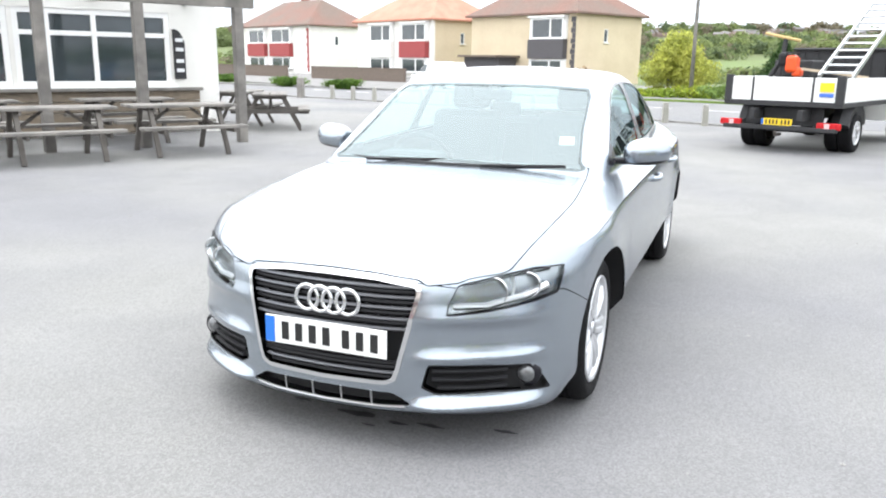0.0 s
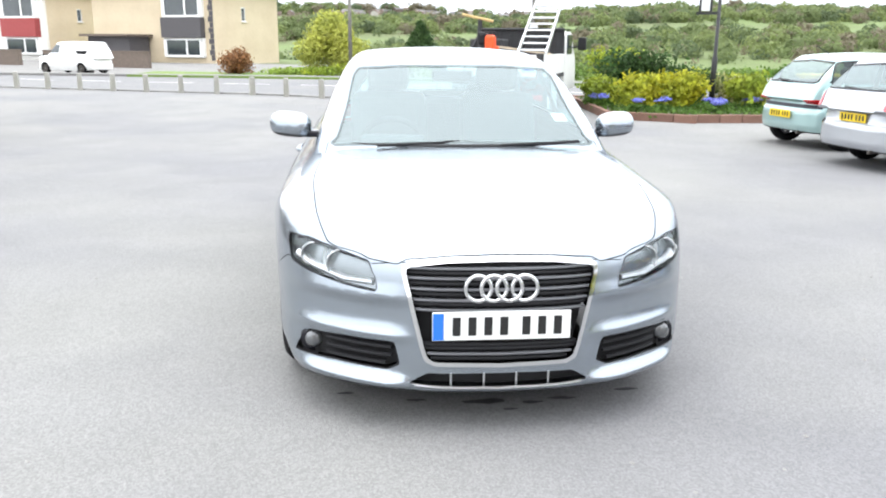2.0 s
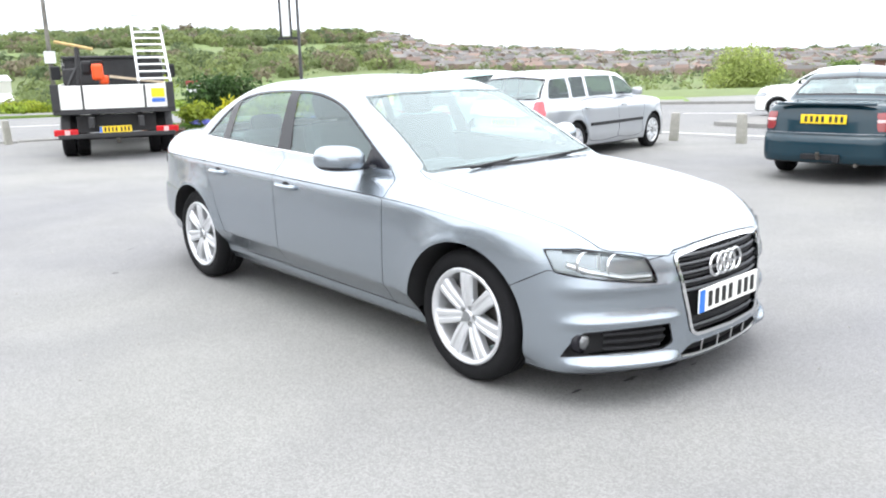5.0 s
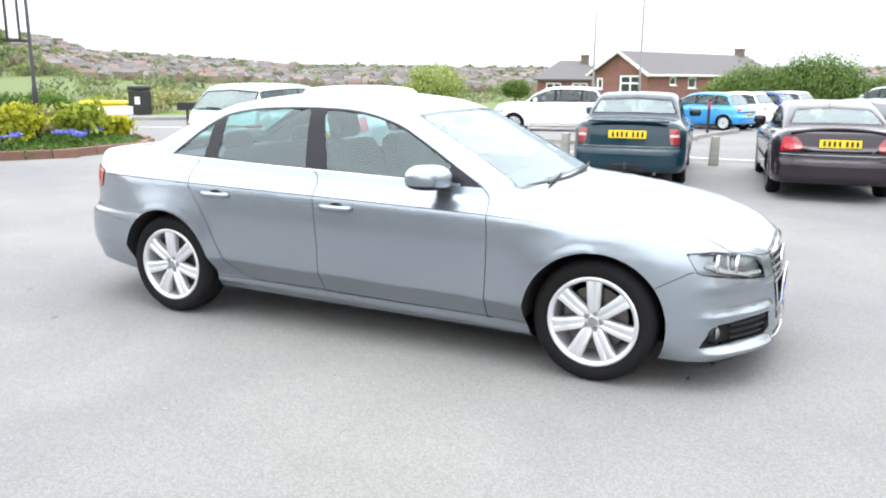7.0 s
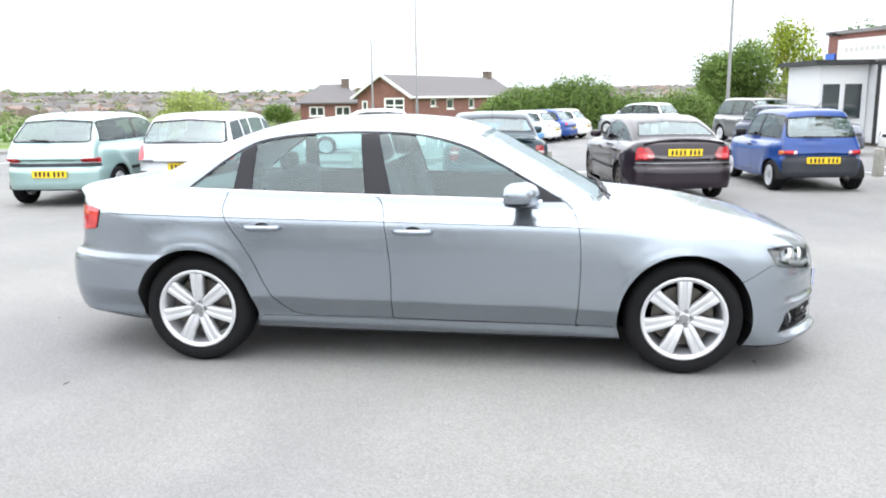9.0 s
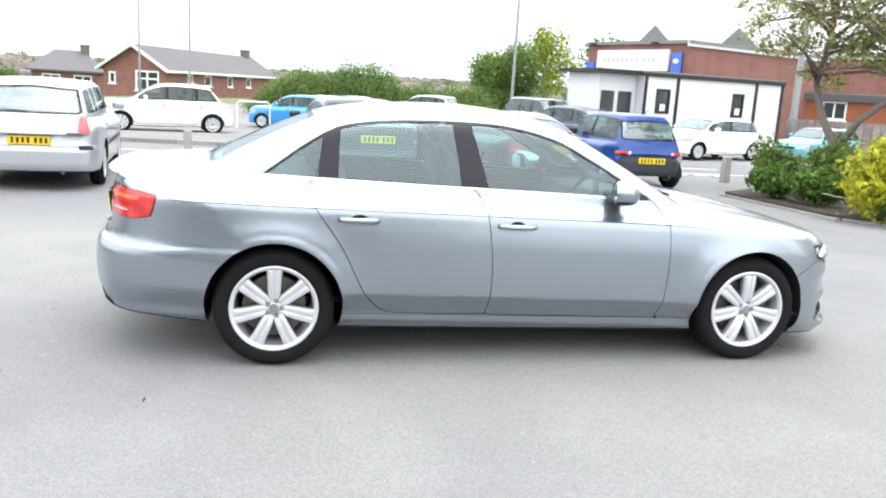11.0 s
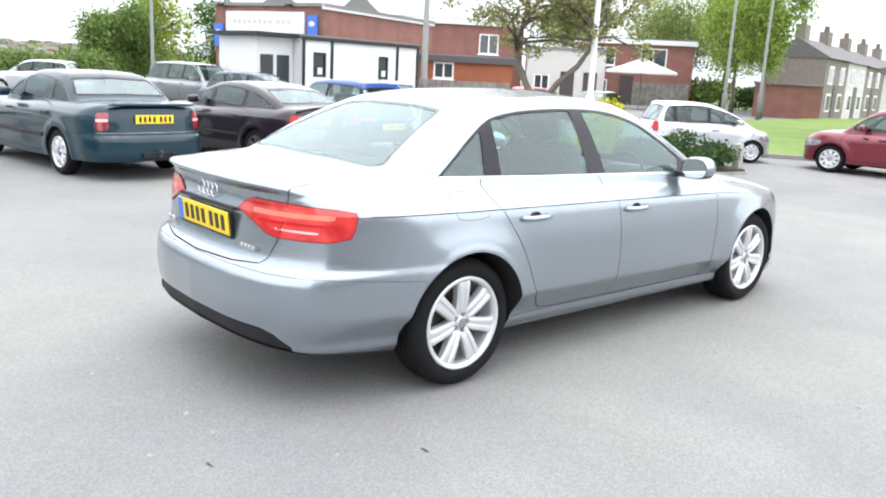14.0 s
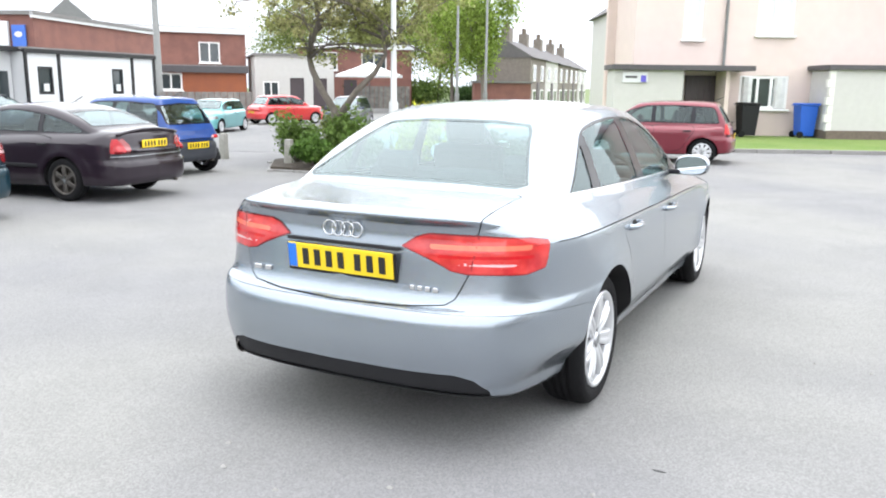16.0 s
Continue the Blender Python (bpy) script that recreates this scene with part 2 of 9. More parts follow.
SALOON = dict(
    width=[(2.4, 0.66), (2.2, 0.79), (2.0, 0.862), (1.75, 0.895), (1.4, 0.90), (0.8, 0.905), (0, 0.908), (-0.9, 0.905), (-1.4, 0.9),
           (-1.8, 0.878), (-2.1, 0.825), (-2.3, 0.74), (-2.5, 0.62)],
    crease=[(2.4, 0.62), (2.0, 0.70), (1.73, 0.755), (1.4, 0.795), (0.82, 0.832), (0, 0.852), (-0.9, 0.87), (-1.4, 0.88), (-2.05, 0.89), (-2.5, 0.885)],
    side=[(-0.75, -0.17), (-0.68, -0.128), (-0.645, -0.108), (-0.62, -0.089), (-0.592, -0.083), (-0.577, -0.080), (-0.53, -0.052), (-0.485, -0.020), (-0.464, -0.0045), (-0.452, 0.004), (-0.41, 0.0075), (-0.3, 0.0105), (-0.2, 0.010),
          (-0.06, 0.000), (-0.006, -0.009), (0.004, -0.022), (0.03, -0.05), (0.07, -0.098), (0.11, -0.15), (0.2, -0.25), (0.35, -0.45)],
    deck=[(2.45, 0.60), (2.3, 0.655), (2.2, 0.695), (2.09, 0.74), (1.84, 0.82), (1.49, 0.893), (1.15, 0.937), (0.95, 0.955), (0.5, 0.99), (-1.2, 1.05),
          (-1.7, 1.062), (-1.95, 1.048), (-2.2, 1.03), (-2.32, 1.026), (-2.45, 1.02)],
    roof=[(1.9, 0.1), (1.5, 0.60), (1.3, 0.78), (1.12, 0.89), (0.91, 1.01), (0.58, 1.19), (0.25, 1.352), (0.03, 1.412), (-0.34, 1.438), (-0.72, 1.428), (-1.03, 1.392), (-1.35, 1.29),
          (-1.6, 1.175), (-1.81, 1.07), (-2.0, 0.96), (-2.2, 0.80), (-2.7, 0.1)],
    belt_y=[(1.3, 0.66), (1.0, 0.745), (0.75, 0.768), (0, 0.785), (-0.6, 0.785), (-1.1, 0.765), (-1.49, 0.735), (-1.75, 0.69), (-2.0, 0.62), (-2.2, 0.55)],
    front_plan=[(0, 2.275), (0.2, 2.263), (0.36, 2.228), (0.5, 2.172), (0.62, 2.1), (0.72, 2.02), (0.8, 1.92), (0.87, 1.76), (0.92, 1.5)],
    front_z=[(0.1, -0.05), (0.18, -0.01), (0.3, 0.0), (0.48, -0.005), (0.6, -0.02), (0.66, -0.035), (0.72, -0.07), (0.8, -0.14)],
    rear_plan=[(0, -2.33), (0.3, -2.315), (0.5, -2.28), (0.64, -2.22), (0.74, -2.14), (0.81, -2.02), (0.87, -1.84), (0.92, -1.6)],
    rear_z=[(0.15, 0.09), (0.25, -0.03), (0.36, -0.068), (0.5, -0.084), (0.58, -0.08), (0.625, -0.062), (0.655, -0.02), (0.7, -0.004), (0.86, 0.015), (0.93, 0.026), (0.962, 0.024), (0.982, 0.002), (0.997, -0.020), (1.02, -0.028), (1.08, -0.02)],
    bottom=[(2.4, 0.17), (1.9, 0.15), (1.0, 0.17), (-1.0, 0.19), (-1.8, 0.22), (-2.1, 0.25), (-2.45, 0.30)],
    crown=0.02, edge=0.14, tumble=0.43, bulge=0.25, belt_z=0.96, roof_crown=0.10, r_top=0.09, r_end=0.06, r_roof=0.10,
    arches=[(1.404, 0.325, 0.366), (-1.404, 0.325, 0.366)], lip=0.006,
    nose=[(0.15, 0.0), (0.175, 0.008), (0.190, 0.034), (0.205, 0.038), (0.226, 0.012), (0.245, -0.006), (0.30, -0.010), (0.355, -0.008), (0.372, 0.002), (0.392, 0.008), (0.415, -0.007), (0.45, -0.015),
          (0.49, -0.015), (0.518, -0.004), (0.538, 0.008), (0.555, 0.006), (0.6, 0.0), (0.9, 0.0)])

# ---- sheet metal: a body as one smooth closed form, cut into its panels ----
def curve(pts):
    """A smooth curve without overshoot through (x, value) pairs."""
    a = np.array(sorted(pts), float)
    x, y = a[:, 0], a[:, 1]
    h, d = np.diff(x), np.diff(y) / np.diff(x)
    m = np.r_[d[0], np.where(d[:-1] * d[1:] > 0, 2 * d[:-1] * d[1:] / (d[:-1] + d[1:] + 1e-12), 0), d[-1]]

    def at(q):
        q = np.clip(q, x[0], x[-1])
        i = np.clip(np.searchsorted(x, q) - 1, 0, len(x) - 2)
        t = (q - x[i]) / h[i]
        return ((1 + 2 * t) * (1 - t) ** 2 * y[i] + t * (1 - t) ** 2 * h[i] * m[i]
                + t * t * (3 - 2 * t) * y[i + 1] + t * t * (t - 1) * h[i] * m[i + 1])
    return at


def smax(a, b, r):
    k = np.maximum(r - np.abs(a - b), 0) / r
    return np.maximum(a, b) + k * k * r / 4


def smin(a, b, r):
    return -smax(-a, -b, r)


def ease(q, a, b):
    """0 below a, 1 above b, a soft step between."""
    t = np.clip((q - a) / (b - a), 0, 1)
    return t * t * (3 - 2 * t)


def body_form(s):
    """The closed form of a car body: below 0 inside. Front is +x, the wheels stand on z = 0."""
    W, ZC, SIDE, ZB, ZR = curve(s["width"]), curve(s["crease"]), curve(s["side"]), curve(s["deck"]), curve(s["roof"])
    YB, FP, FZ, RP, RZ = curve(s["belt_y"]), curve(s["front_plan"]), curve(s["front_z"]), curve(s["rear_plan"]), curve(s["rear_z"])
    BOT, CR, TUM, ARCH = curve(s["bottom"]), s["crown"], s["tumble"], s["arches"]
    NE = curve(s["nose"]) if "nose" in s else None

    def form(x, y, z):
        y = np.abs(y)
        if "lip" in s:
            flare = 0.0
            for ax, az, r in ARCH:
                q = np.hypot(x - ax, z - az) - r
                flare = flare + (s["lip"] * (1 - ease(q, 0.0, 0.05)) + 0.013 * np.exp(-(np.maximum(q - 0.02, 0) / 0.085) ** 2)) * ease(z, az - 0.22, az + 0.10)
        else:
            flare = sum(s.get("flare", 0.02) * np.exp(-((np.hypot(x - ax, z - az) - r - 0.03) / 0.07) ** 2) for ax, az, r in ARCH)
        low = y - W(x) - SIDE(z - ZC(x)) - flare
        low = smax(low, z - ZB(x) + CR * y ** 2 + s.get("edge", 0.25) * np.maximum(y - 0.35, 0) ** 2, s["r_top"])
        nose = NE(z) * ease(y, 0.30, 0.44) * (1 - ease(y, 0.72, 0.84)) if "nose" in s else 0.0
        low = smax(low, (x - FP(y) - FZ(z) - nose) * 0.9, s["r_end"])
        low = smax(low, (RP(y) + RZ(z) - x) * 0.9, s["r_end"])
        low = smax(low, BOT(x) - z, 0.03)
        high = y - YB(x) + TUM * (z - s["belt_z"]) + s["bulge"] * (z - s["belt_z"]) * (z - s["belt_z"] - 0.42)
        high = smax(high, (z - ZR(x) + s["roof_crown"] * y ** 2) * 0.85, s["r_roof"])
        high = smax(high, s["belt_z"] - 0.22 - z, 0.02)
        return smin(low, high, 0.015)
    return form


def slope(form, p, e=0.004):
    g = np.stack([form(*(p + d).T) - form(*(p - d).T) for d in np.eye(3) * e], 1) / (2 * e)
    return g


def skin(form, lo, hi, step):
    """The form's surface as (points, normals, triangles)."""
    axes = [np.arange(a, b + step, step) for a, b in zip(lo, hi)]
    f = form(*np.meshgrid(*axes, indexing="ij", sparse=True))
    f = np.broadcast_to(f, [len(a) for a in axes])
    inside = f < 0
    n = [len(a) - 1 for a in axes]
    total, count = np.zeros((*n, 3)), np.zeros(n)
    cut = lambda arr, o, ax: arr[tuple(slice(o[k], o[k] + n[k]) for k in range(3))]
    for ax in range(3):
        for o1 in (0, 1):
            for o2 in (0, 1):
                o = [0, 0, 0]
                o[(ax + 1) % 3], o[(ax + 2) % 3] = o1, o2
                e = list(o)
                e[ax] = 1
                a, b = cut(f, o, ax), cut(f, e, ax)
                cross = (a < 0) != (b < 0)
                t = np.where(cross, a / np.where(cross, a - b, 1), 0)
                count += cross
                for k in range(3):
                    total[..., k] += cross * (t if k == ax else o[k])
    cells = count > 0
    number = np.full(n, -1)
    number[cells] = np.arange(cells.sum())
    base = np.argwhere(cells)
    p = (base + total[cells] / count[cells][:, None]) * step + np.array(lo)
    for _ in range(4):
        g = slope(form, p)
        q = form(*p.T)[:, None] * g / np.maximum((g * g).sum(1), 0.1)[:, None]
        p = p - np.clip(q, -step / 2, step / 2)
    quads = []
    for ax in range(3):
        b, c = (ax + 1) % 3, (ax + 2) % 3
        s0 = [slice(None)] * 3
        s1 = [slice(None)] * 3
        s0[ax], s1[ax] = slice(0, -1), slice(1, None)
        i0, i1 = inside[tuple(s0)], inside[tuple(s1)]
        for flip, mask in ((False, i0 & ~i1), (True, ~i0 & i1)):
            e = np.argwhere(mask)
            e = e[(e[:, b] > 0) & (e[:, c] > 0) & (e[:, b] < n[b]) & (e[:, c] < n[c])]
            ids = []
            for db, dc in ((0, 0), (-1, 0), (-1, -1), (0, -1)):
                q = e.copy()
                q[:, b] += db
                q[:, c] += dc
                ids.append(number[tuple(q.T)])
            ids = np.stack(ids, 1)
            quads.append(ids[:, ::-1] if flip else ids)
    quads = np.concatenate(quads)
    tris = np.concatenate([quads[:, [0, 1, 2]], quads[:, [0, 2, 3]]])
    g = slope(form, p)
    return p, g / np.linalg.norm(g, axis=1)[:, None], tris


def split(mesh, d):
    """Cuts a mesh where d, a value at each point, is 0: (the piece below 0, the rest)."""
    p, nrm, tri = mesh
    d = np.where(np.abs(d) < 1e-7, 1e-7, d)
    s = d[tri] < 0
    k = s.sum(1)
    edges, mixed = {}, (k > 0) & (k < 3)
    t = tri[mixed]
    pairs = np.unique(np.sort(np.concatenate([t[:, [0, 1]], t[:, [1, 2]], t[:, [2, 0]]]), axis=1), axis=0) if len(t) else np.zeros((0, 2), int)
    pairs = pairs[(d[pairs[:, 0]] < 0) != (d[pairs[:, 1]] < 0)]
    w = d[pairs[:, 0]] / (d[pairs[:, 0]] - d[pairs[:, 1]]) if len(pairs) else np.zeros(0)
    w = w[:, None]
    p2 = np.concatenate([p, p[pairs[:, 0]] * (1 - w) + p[pairs[:, 1]] * w])
    n2 = np.concatenate([nrm, nrm[pairs[:, 0]] * (1 - w) + nrm[pairs[:, 1]] * w])
    at = {(a, b): i + len(p) for i, (a, b) in enumerate(pairs.tolist())}
    mid = lambda a, b: at[(a, b) if a < b else (b, a)]
    got = {True: [], False: []}
    for a, b, c in t.tolist():
        for _ in range(3):
            if (d[a] < 0) != (d[b] < 0) and (d[a] < 0) != (d[c] < 0):
                break
            a, b, c = b, c, a
        ab, ac = mid(a, b), mid(a, c)
        lone = bool(d[a] < 0)
        got[lone].append((a, ab, ac))
        got[not lone] += [(ab, b, c), (ab, c, ac)]
    out = []
    for want, full in ((True, 3), (False, 0)):
        f = np.concatenate([tri[k == full], np.array(got[want], int).reshape(-1, 3)])
        used, inv = np.unique(f, return_inverse=True)
        out.append((p2[used], n2[used], inv.reshape(-1, 3)))
    return out


def poly(q, pts):
    """The signed distance of the 2D points q from a closed outline, below 0 inside."""
    a = np.array(pts, float)
    b = np.roll(a, -1, 0)
    best, inside = np.full(len(q), 9.0), np.zeros(len(q), bool)
    for (ax, ay), (bx, by) in zip(a, b):
        ex, ey = bx - ax, by - ay
        t = np.clip(((q[:, 0] - ax) * ex + (q[:, 1] - ay) * ey) / (ex * ex + ey * ey + 1e-12), 0, 1)
        best = np.minimum(best, np.hypot(q[:, 0] - ax - t * ex, q[:, 1] - ay - t * ey))
        up = (ay > q[:, 1]) != (by > q[:, 1])
        inside ^= up & (q[:, 0] < ex * (q[:, 1] - ay) / (ey if abs(ey) > 1e-12 else 1e-12) + ax)
    return np.where(inside, -best, best)


def smooth_loop(pts, n=6):
    """A rounded closed outline through the points given."""
    a = np.array(pts, float)
    p0, p1, p2, p3 = np.roll(a, 1, 0), a, np.roll(a, -1, 0), np.roll(a, -2, 0)
    out = []
    for i in range(len(a)):
        for t in np.linspace(0, 1, n, endpoint=False):
            out.append(0.5 * (2 * p1[i] + (p2[i] - p0[i]) * t + (2 * p0[i] - 5 * p1[i] + 4 * p2[i] - p3[i]) * t * t
                              + (3 * p1[i] - p0[i] - 3 * p2[i] + p3[i]) * t ** 3))
    return np.array(out)


def join(meshes):
    ps, ns, ts, k = [], [], [], 0
    for p, n, t in meshes:
        ps.append(p), ns.append(n), ts.append(t + k)
        k += len(p)
    return np.concatenate(ps), np.concatenate(ns), np.concatenate(ts)


def flat_side(p):
    return np.stack([p[:, 0], p[:, 2]], 1)


def flat_end(p):
    return np.stack([np.abs(p[:, 1]), p[:, 2]], 1)


def flat_front_corner(p):
    return np.stack([np.abs(p[:, 1]) - p[:, 0], p[:, 2]], 1)


def flat_rear_corner(p):
    return np.stack([np.abs(p[:, 1]) + p[:, 0], p[:, 2]], 1)


def within(flat, outline, mask=None):
    """How far points lie inside an outline given as points of the body."""
    o = flat(np.array(outline, float))

    def d(p):
        v = poly(flat(p), o)
        return np.maximum(v, mask(p)) if mask else v
    return d


def near_side(p):
    return 0.35 - np.abs(p[:, 1])


class Shell:
    """A body's skin, from which pieces are cut one after another."""

    def __init__(self, mesh):
        self.rest, self.pieces = [mesh], {}

    def cut(self, name, d, gap=0.0):
        """Cuts out what lies below 0 of d, with a gap left open round it."""
        left, got = [], []
        for m in self.rest:
            if not len(m[2]):
                continue
            v = d(m[0])
            if gap:
                inner, ring = split(m, v + gap)
                got.append(inner)
                left.append(split(ring, d(ring[0]) - gap)[1])
            else:
                inner, outer = split(m, v)
                got.append(inner)
                left.append(outer)
        self.rest = left
        if name and got:
            self.pieces[name] = join(got)
        return self.pieces.get(name)


def halves(mesh):
    return split(mesh, mesh[0][:, 1])


def pushed(mesh, by):
    return mesh[0] + mesh[1] * by, mesh[1], mesh[2]


def wheel(parent, x, y, z, tyre_r, rim_r, width, spokes, double, rim_mat, spin=0.0, name="wheel"):
    """A road wheel with tyre, rim, spokes, bolts and brake disc. Its outer face looks along the sign of y."""
    out = 1 if y > 0 else -1
    w = thing(name, Matrix.Identity(4), "", "")
    for key in list(w.keys()):
        del w[key]
    w.parent = parent
    w.location = (x, y, z)
    h = width / 2
    prof = [(rim_r + 0.004, -h + 0.012), (rim_r + 0.02, -h), (tyre_r - 0.03, -h - 0.004), (tyre_r - 0.008, -h + 0.018), (tyre_r, -h + 0.05)]
    for g in (-0.035, 0.0, 0.035):
        prof += [(tyre_r, g - 0.007), (tyre_r - 0.009, g - 0.005), (tyre_r - 0.009, g + 0.005), (tyre_r, g + 0.007)]
    prof += [(tyre_r, h - 0.05), (tyre_r - 0.008, h - 0.018), (tyre_r - 0.03, h + 0.004), (tyre_r - 0.05, h + 0.006), (rim_r + 0.02, h), (rim_r + 0.004, h - 0.012)]
    part("tyre", lathe(prof, 48), RUBBER, w, smooth=True)
    bm = lathe([(rim_r + 0.008, h * out * 1.0 - 0.004 * out), (rim_r + 0.004, (h + 0.003) * out), (rim_r - 0.004, (h + 0.002) * out), (rim_r - 0.016, (h - 0.005) * out), (rim_r - 0.020, (h - 0.03) * out), (rim_r - 0.022, (h - 0.05) * out),
                (rim_r - 0.028, 0.0), (rim_r - 0.035, -h * out * 0.9)], 48)
    part("rim", bm, rim_mat, w, smooth=True)
    face = h - 0.012
    for k in range(spokes):
        bm = bmesh.new()
        r1 = rim_r - 0.004
        rows = ((0.040, 0.026, -0.010, 0.001), (0.075, 0.033, 0.000, 0.004), (0.12, 0.036, 0.007, 0.007), (r1 - 0.05, 0.039, 0.009, 0.007), (r1 - 0.02, 0.043, 0.006, 0.006), (r1, 0.052, -0.003, 0.002)) if double else \
            ((0.055, rim_r * 0.18, 0.0, 0.0), ((0.055 + r1) / 2, rim_r * 0.16, 0.012, 0.0), (r1, rim_r * 0.2, 0.0, 0.0))
        rings = []
        for r, t, d, g in rows:
            top = face + d
            q = [(-t, top - 0.014), (-t * 0.86, top - 0.003), (-t * 0.72, top), (-t * 0.30, top), (-t * 0.16, top - g), (t * 0.16, top - g), (t * 0.30, top), (t * 0.72, top), (t * 0.86, top - 0.003), (t, top - 0.014), (t * 0.9, top - 0.05), (-t * 0.9, top - 0.05)]
            rings.append([bm.verts.new((u, v * out, r)) for u, v in q])
        for lo, hi in zip(rings, rings[1:]):
            for i in range(12):
                bm.faces.new((lo[i], lo[(i + 1) % 12], hi[(i + 1) % 12], hi[i]))
        bmesh.ops.recalc_face_normals(bm, faces=bm.faces)
        sp = part("spoke", bm, rim_mat, w)
        sp.rotation_euler = (0, 2 * math.pi * k / spokes + spin, 0)
    part("hub", lathe([(0.0, (face + 0.004) * out), (0.024, (face + 0.002) * out), (0.03, (face - 0.010) * out), (0.062, (face - 0.016) * out), (0.070, (face - 0.05) * out)], 32), rim_mat, w)
    part("centre_cap", lathe([(0.0, (face + 0.006) * out), (0.024, (face + 0.004) * out), (0.028, (face - 0.012) * out)], 24), WHEEL_CAP, w)
    for k in range(5):
        a = 2 * math.pi * k / 5
        bm = lathe([(0.0, (face - 0.006) * out), (0.0105, (face - 0.006) * out), (0.0125, (face - 0.02) * out)], 10)
        bmesh.ops.translate(bm, vec=(0.046 * math.cos(a), 0, 0.046 * math.sin(a)), verts=bm.verts)
        bolt = part("wheel_bolt", bm, WHEEL_CAP, w)
        # dark ring round the bolt: shade of its pocket put into the colour
        bm = lathe([(0.0125, (face - 0.010) * out), (0.016, (face - 0.009) * out), (0.0185, (face - 0.020) * out)], 12)
        bmesh.ops.translate(bm, vec=(0.046 * math.cos(a), 0, 0.046 * math.sin(a)), verts=bm.verts)
        part("bolt_pocket", bm, STEEL_DARK, bolt)
    part("brake_disc", lathe([(0.06, (face - 0.07) * out), (rim_r - 0.06, (face - 0.07) * out), (rim_r - 0.06, (face - 0.09) * out)], 32), STEEL_DARK, w, "grey brake disc")
    return w


PLATE_CACHE = {}


def number_plate(parent, m, yellow, strip=True, width=0.52, height=0.111, name="number_plate"):
    """A plate with plain bars for its characters."""
    pl = part(name, blocks(((0, 0, 0), (width, 0.008, height)), bevel=0.003), PLATE_YELLOW if yellow else PLATE_WHITE, parent)
    pl.matrix_local = m
    if strip:
        part("strip", blocks(((-width / 2 + 0.022, -0.0055, 0), (0.04, 0.004, height - 0.008))), PLATE_BLUE, pl, "blue band")
    key = (width, strip)
    x0 = -width / 2 + (0.06 if strip else 0.03)
    step = (width / 2 - 0.02 - x0) / 7.4
    for i in range(7):
        x = x0 + step * (i + 0.5 + (0.4 if i > 3 else 0))
        if key not in PLATE_CACHE:
            me = bpy.data.meshes.new("character_bar")
            bm = blocks(((0, 0, 0), (step * 0.5, 0.004, height * 0.64)))
            bm.to_mesh(me)
            bm.free()
            PLATE_CACHE[key] = me
        ob = link_mesh("character_bar", PLATE_CACHE[key], PLATE_INK, pl)
        ob.location = (x, -0.0055, 0)
    return pl


def seat(parent, x, y, width=0.5):
    s = part("seat", blocks(((x, y, 0.52), (0.5, width, 0.16)), bevel=0.05), SEAT, parent)
    m = Matrix.Rotation(radians(-16), 4, "Y")
    part("backrest", box(bmesh.new(), (x - 0.3, y, 0.85), (0.15, width, 0.62), 0.06, m), SEAT, s)
    part("headrest", box(bmesh.new(), (x - 0.42, y, 1.245), (0.1, 0.27, 0.18), 0.045, m), SEAT, s)
    return s


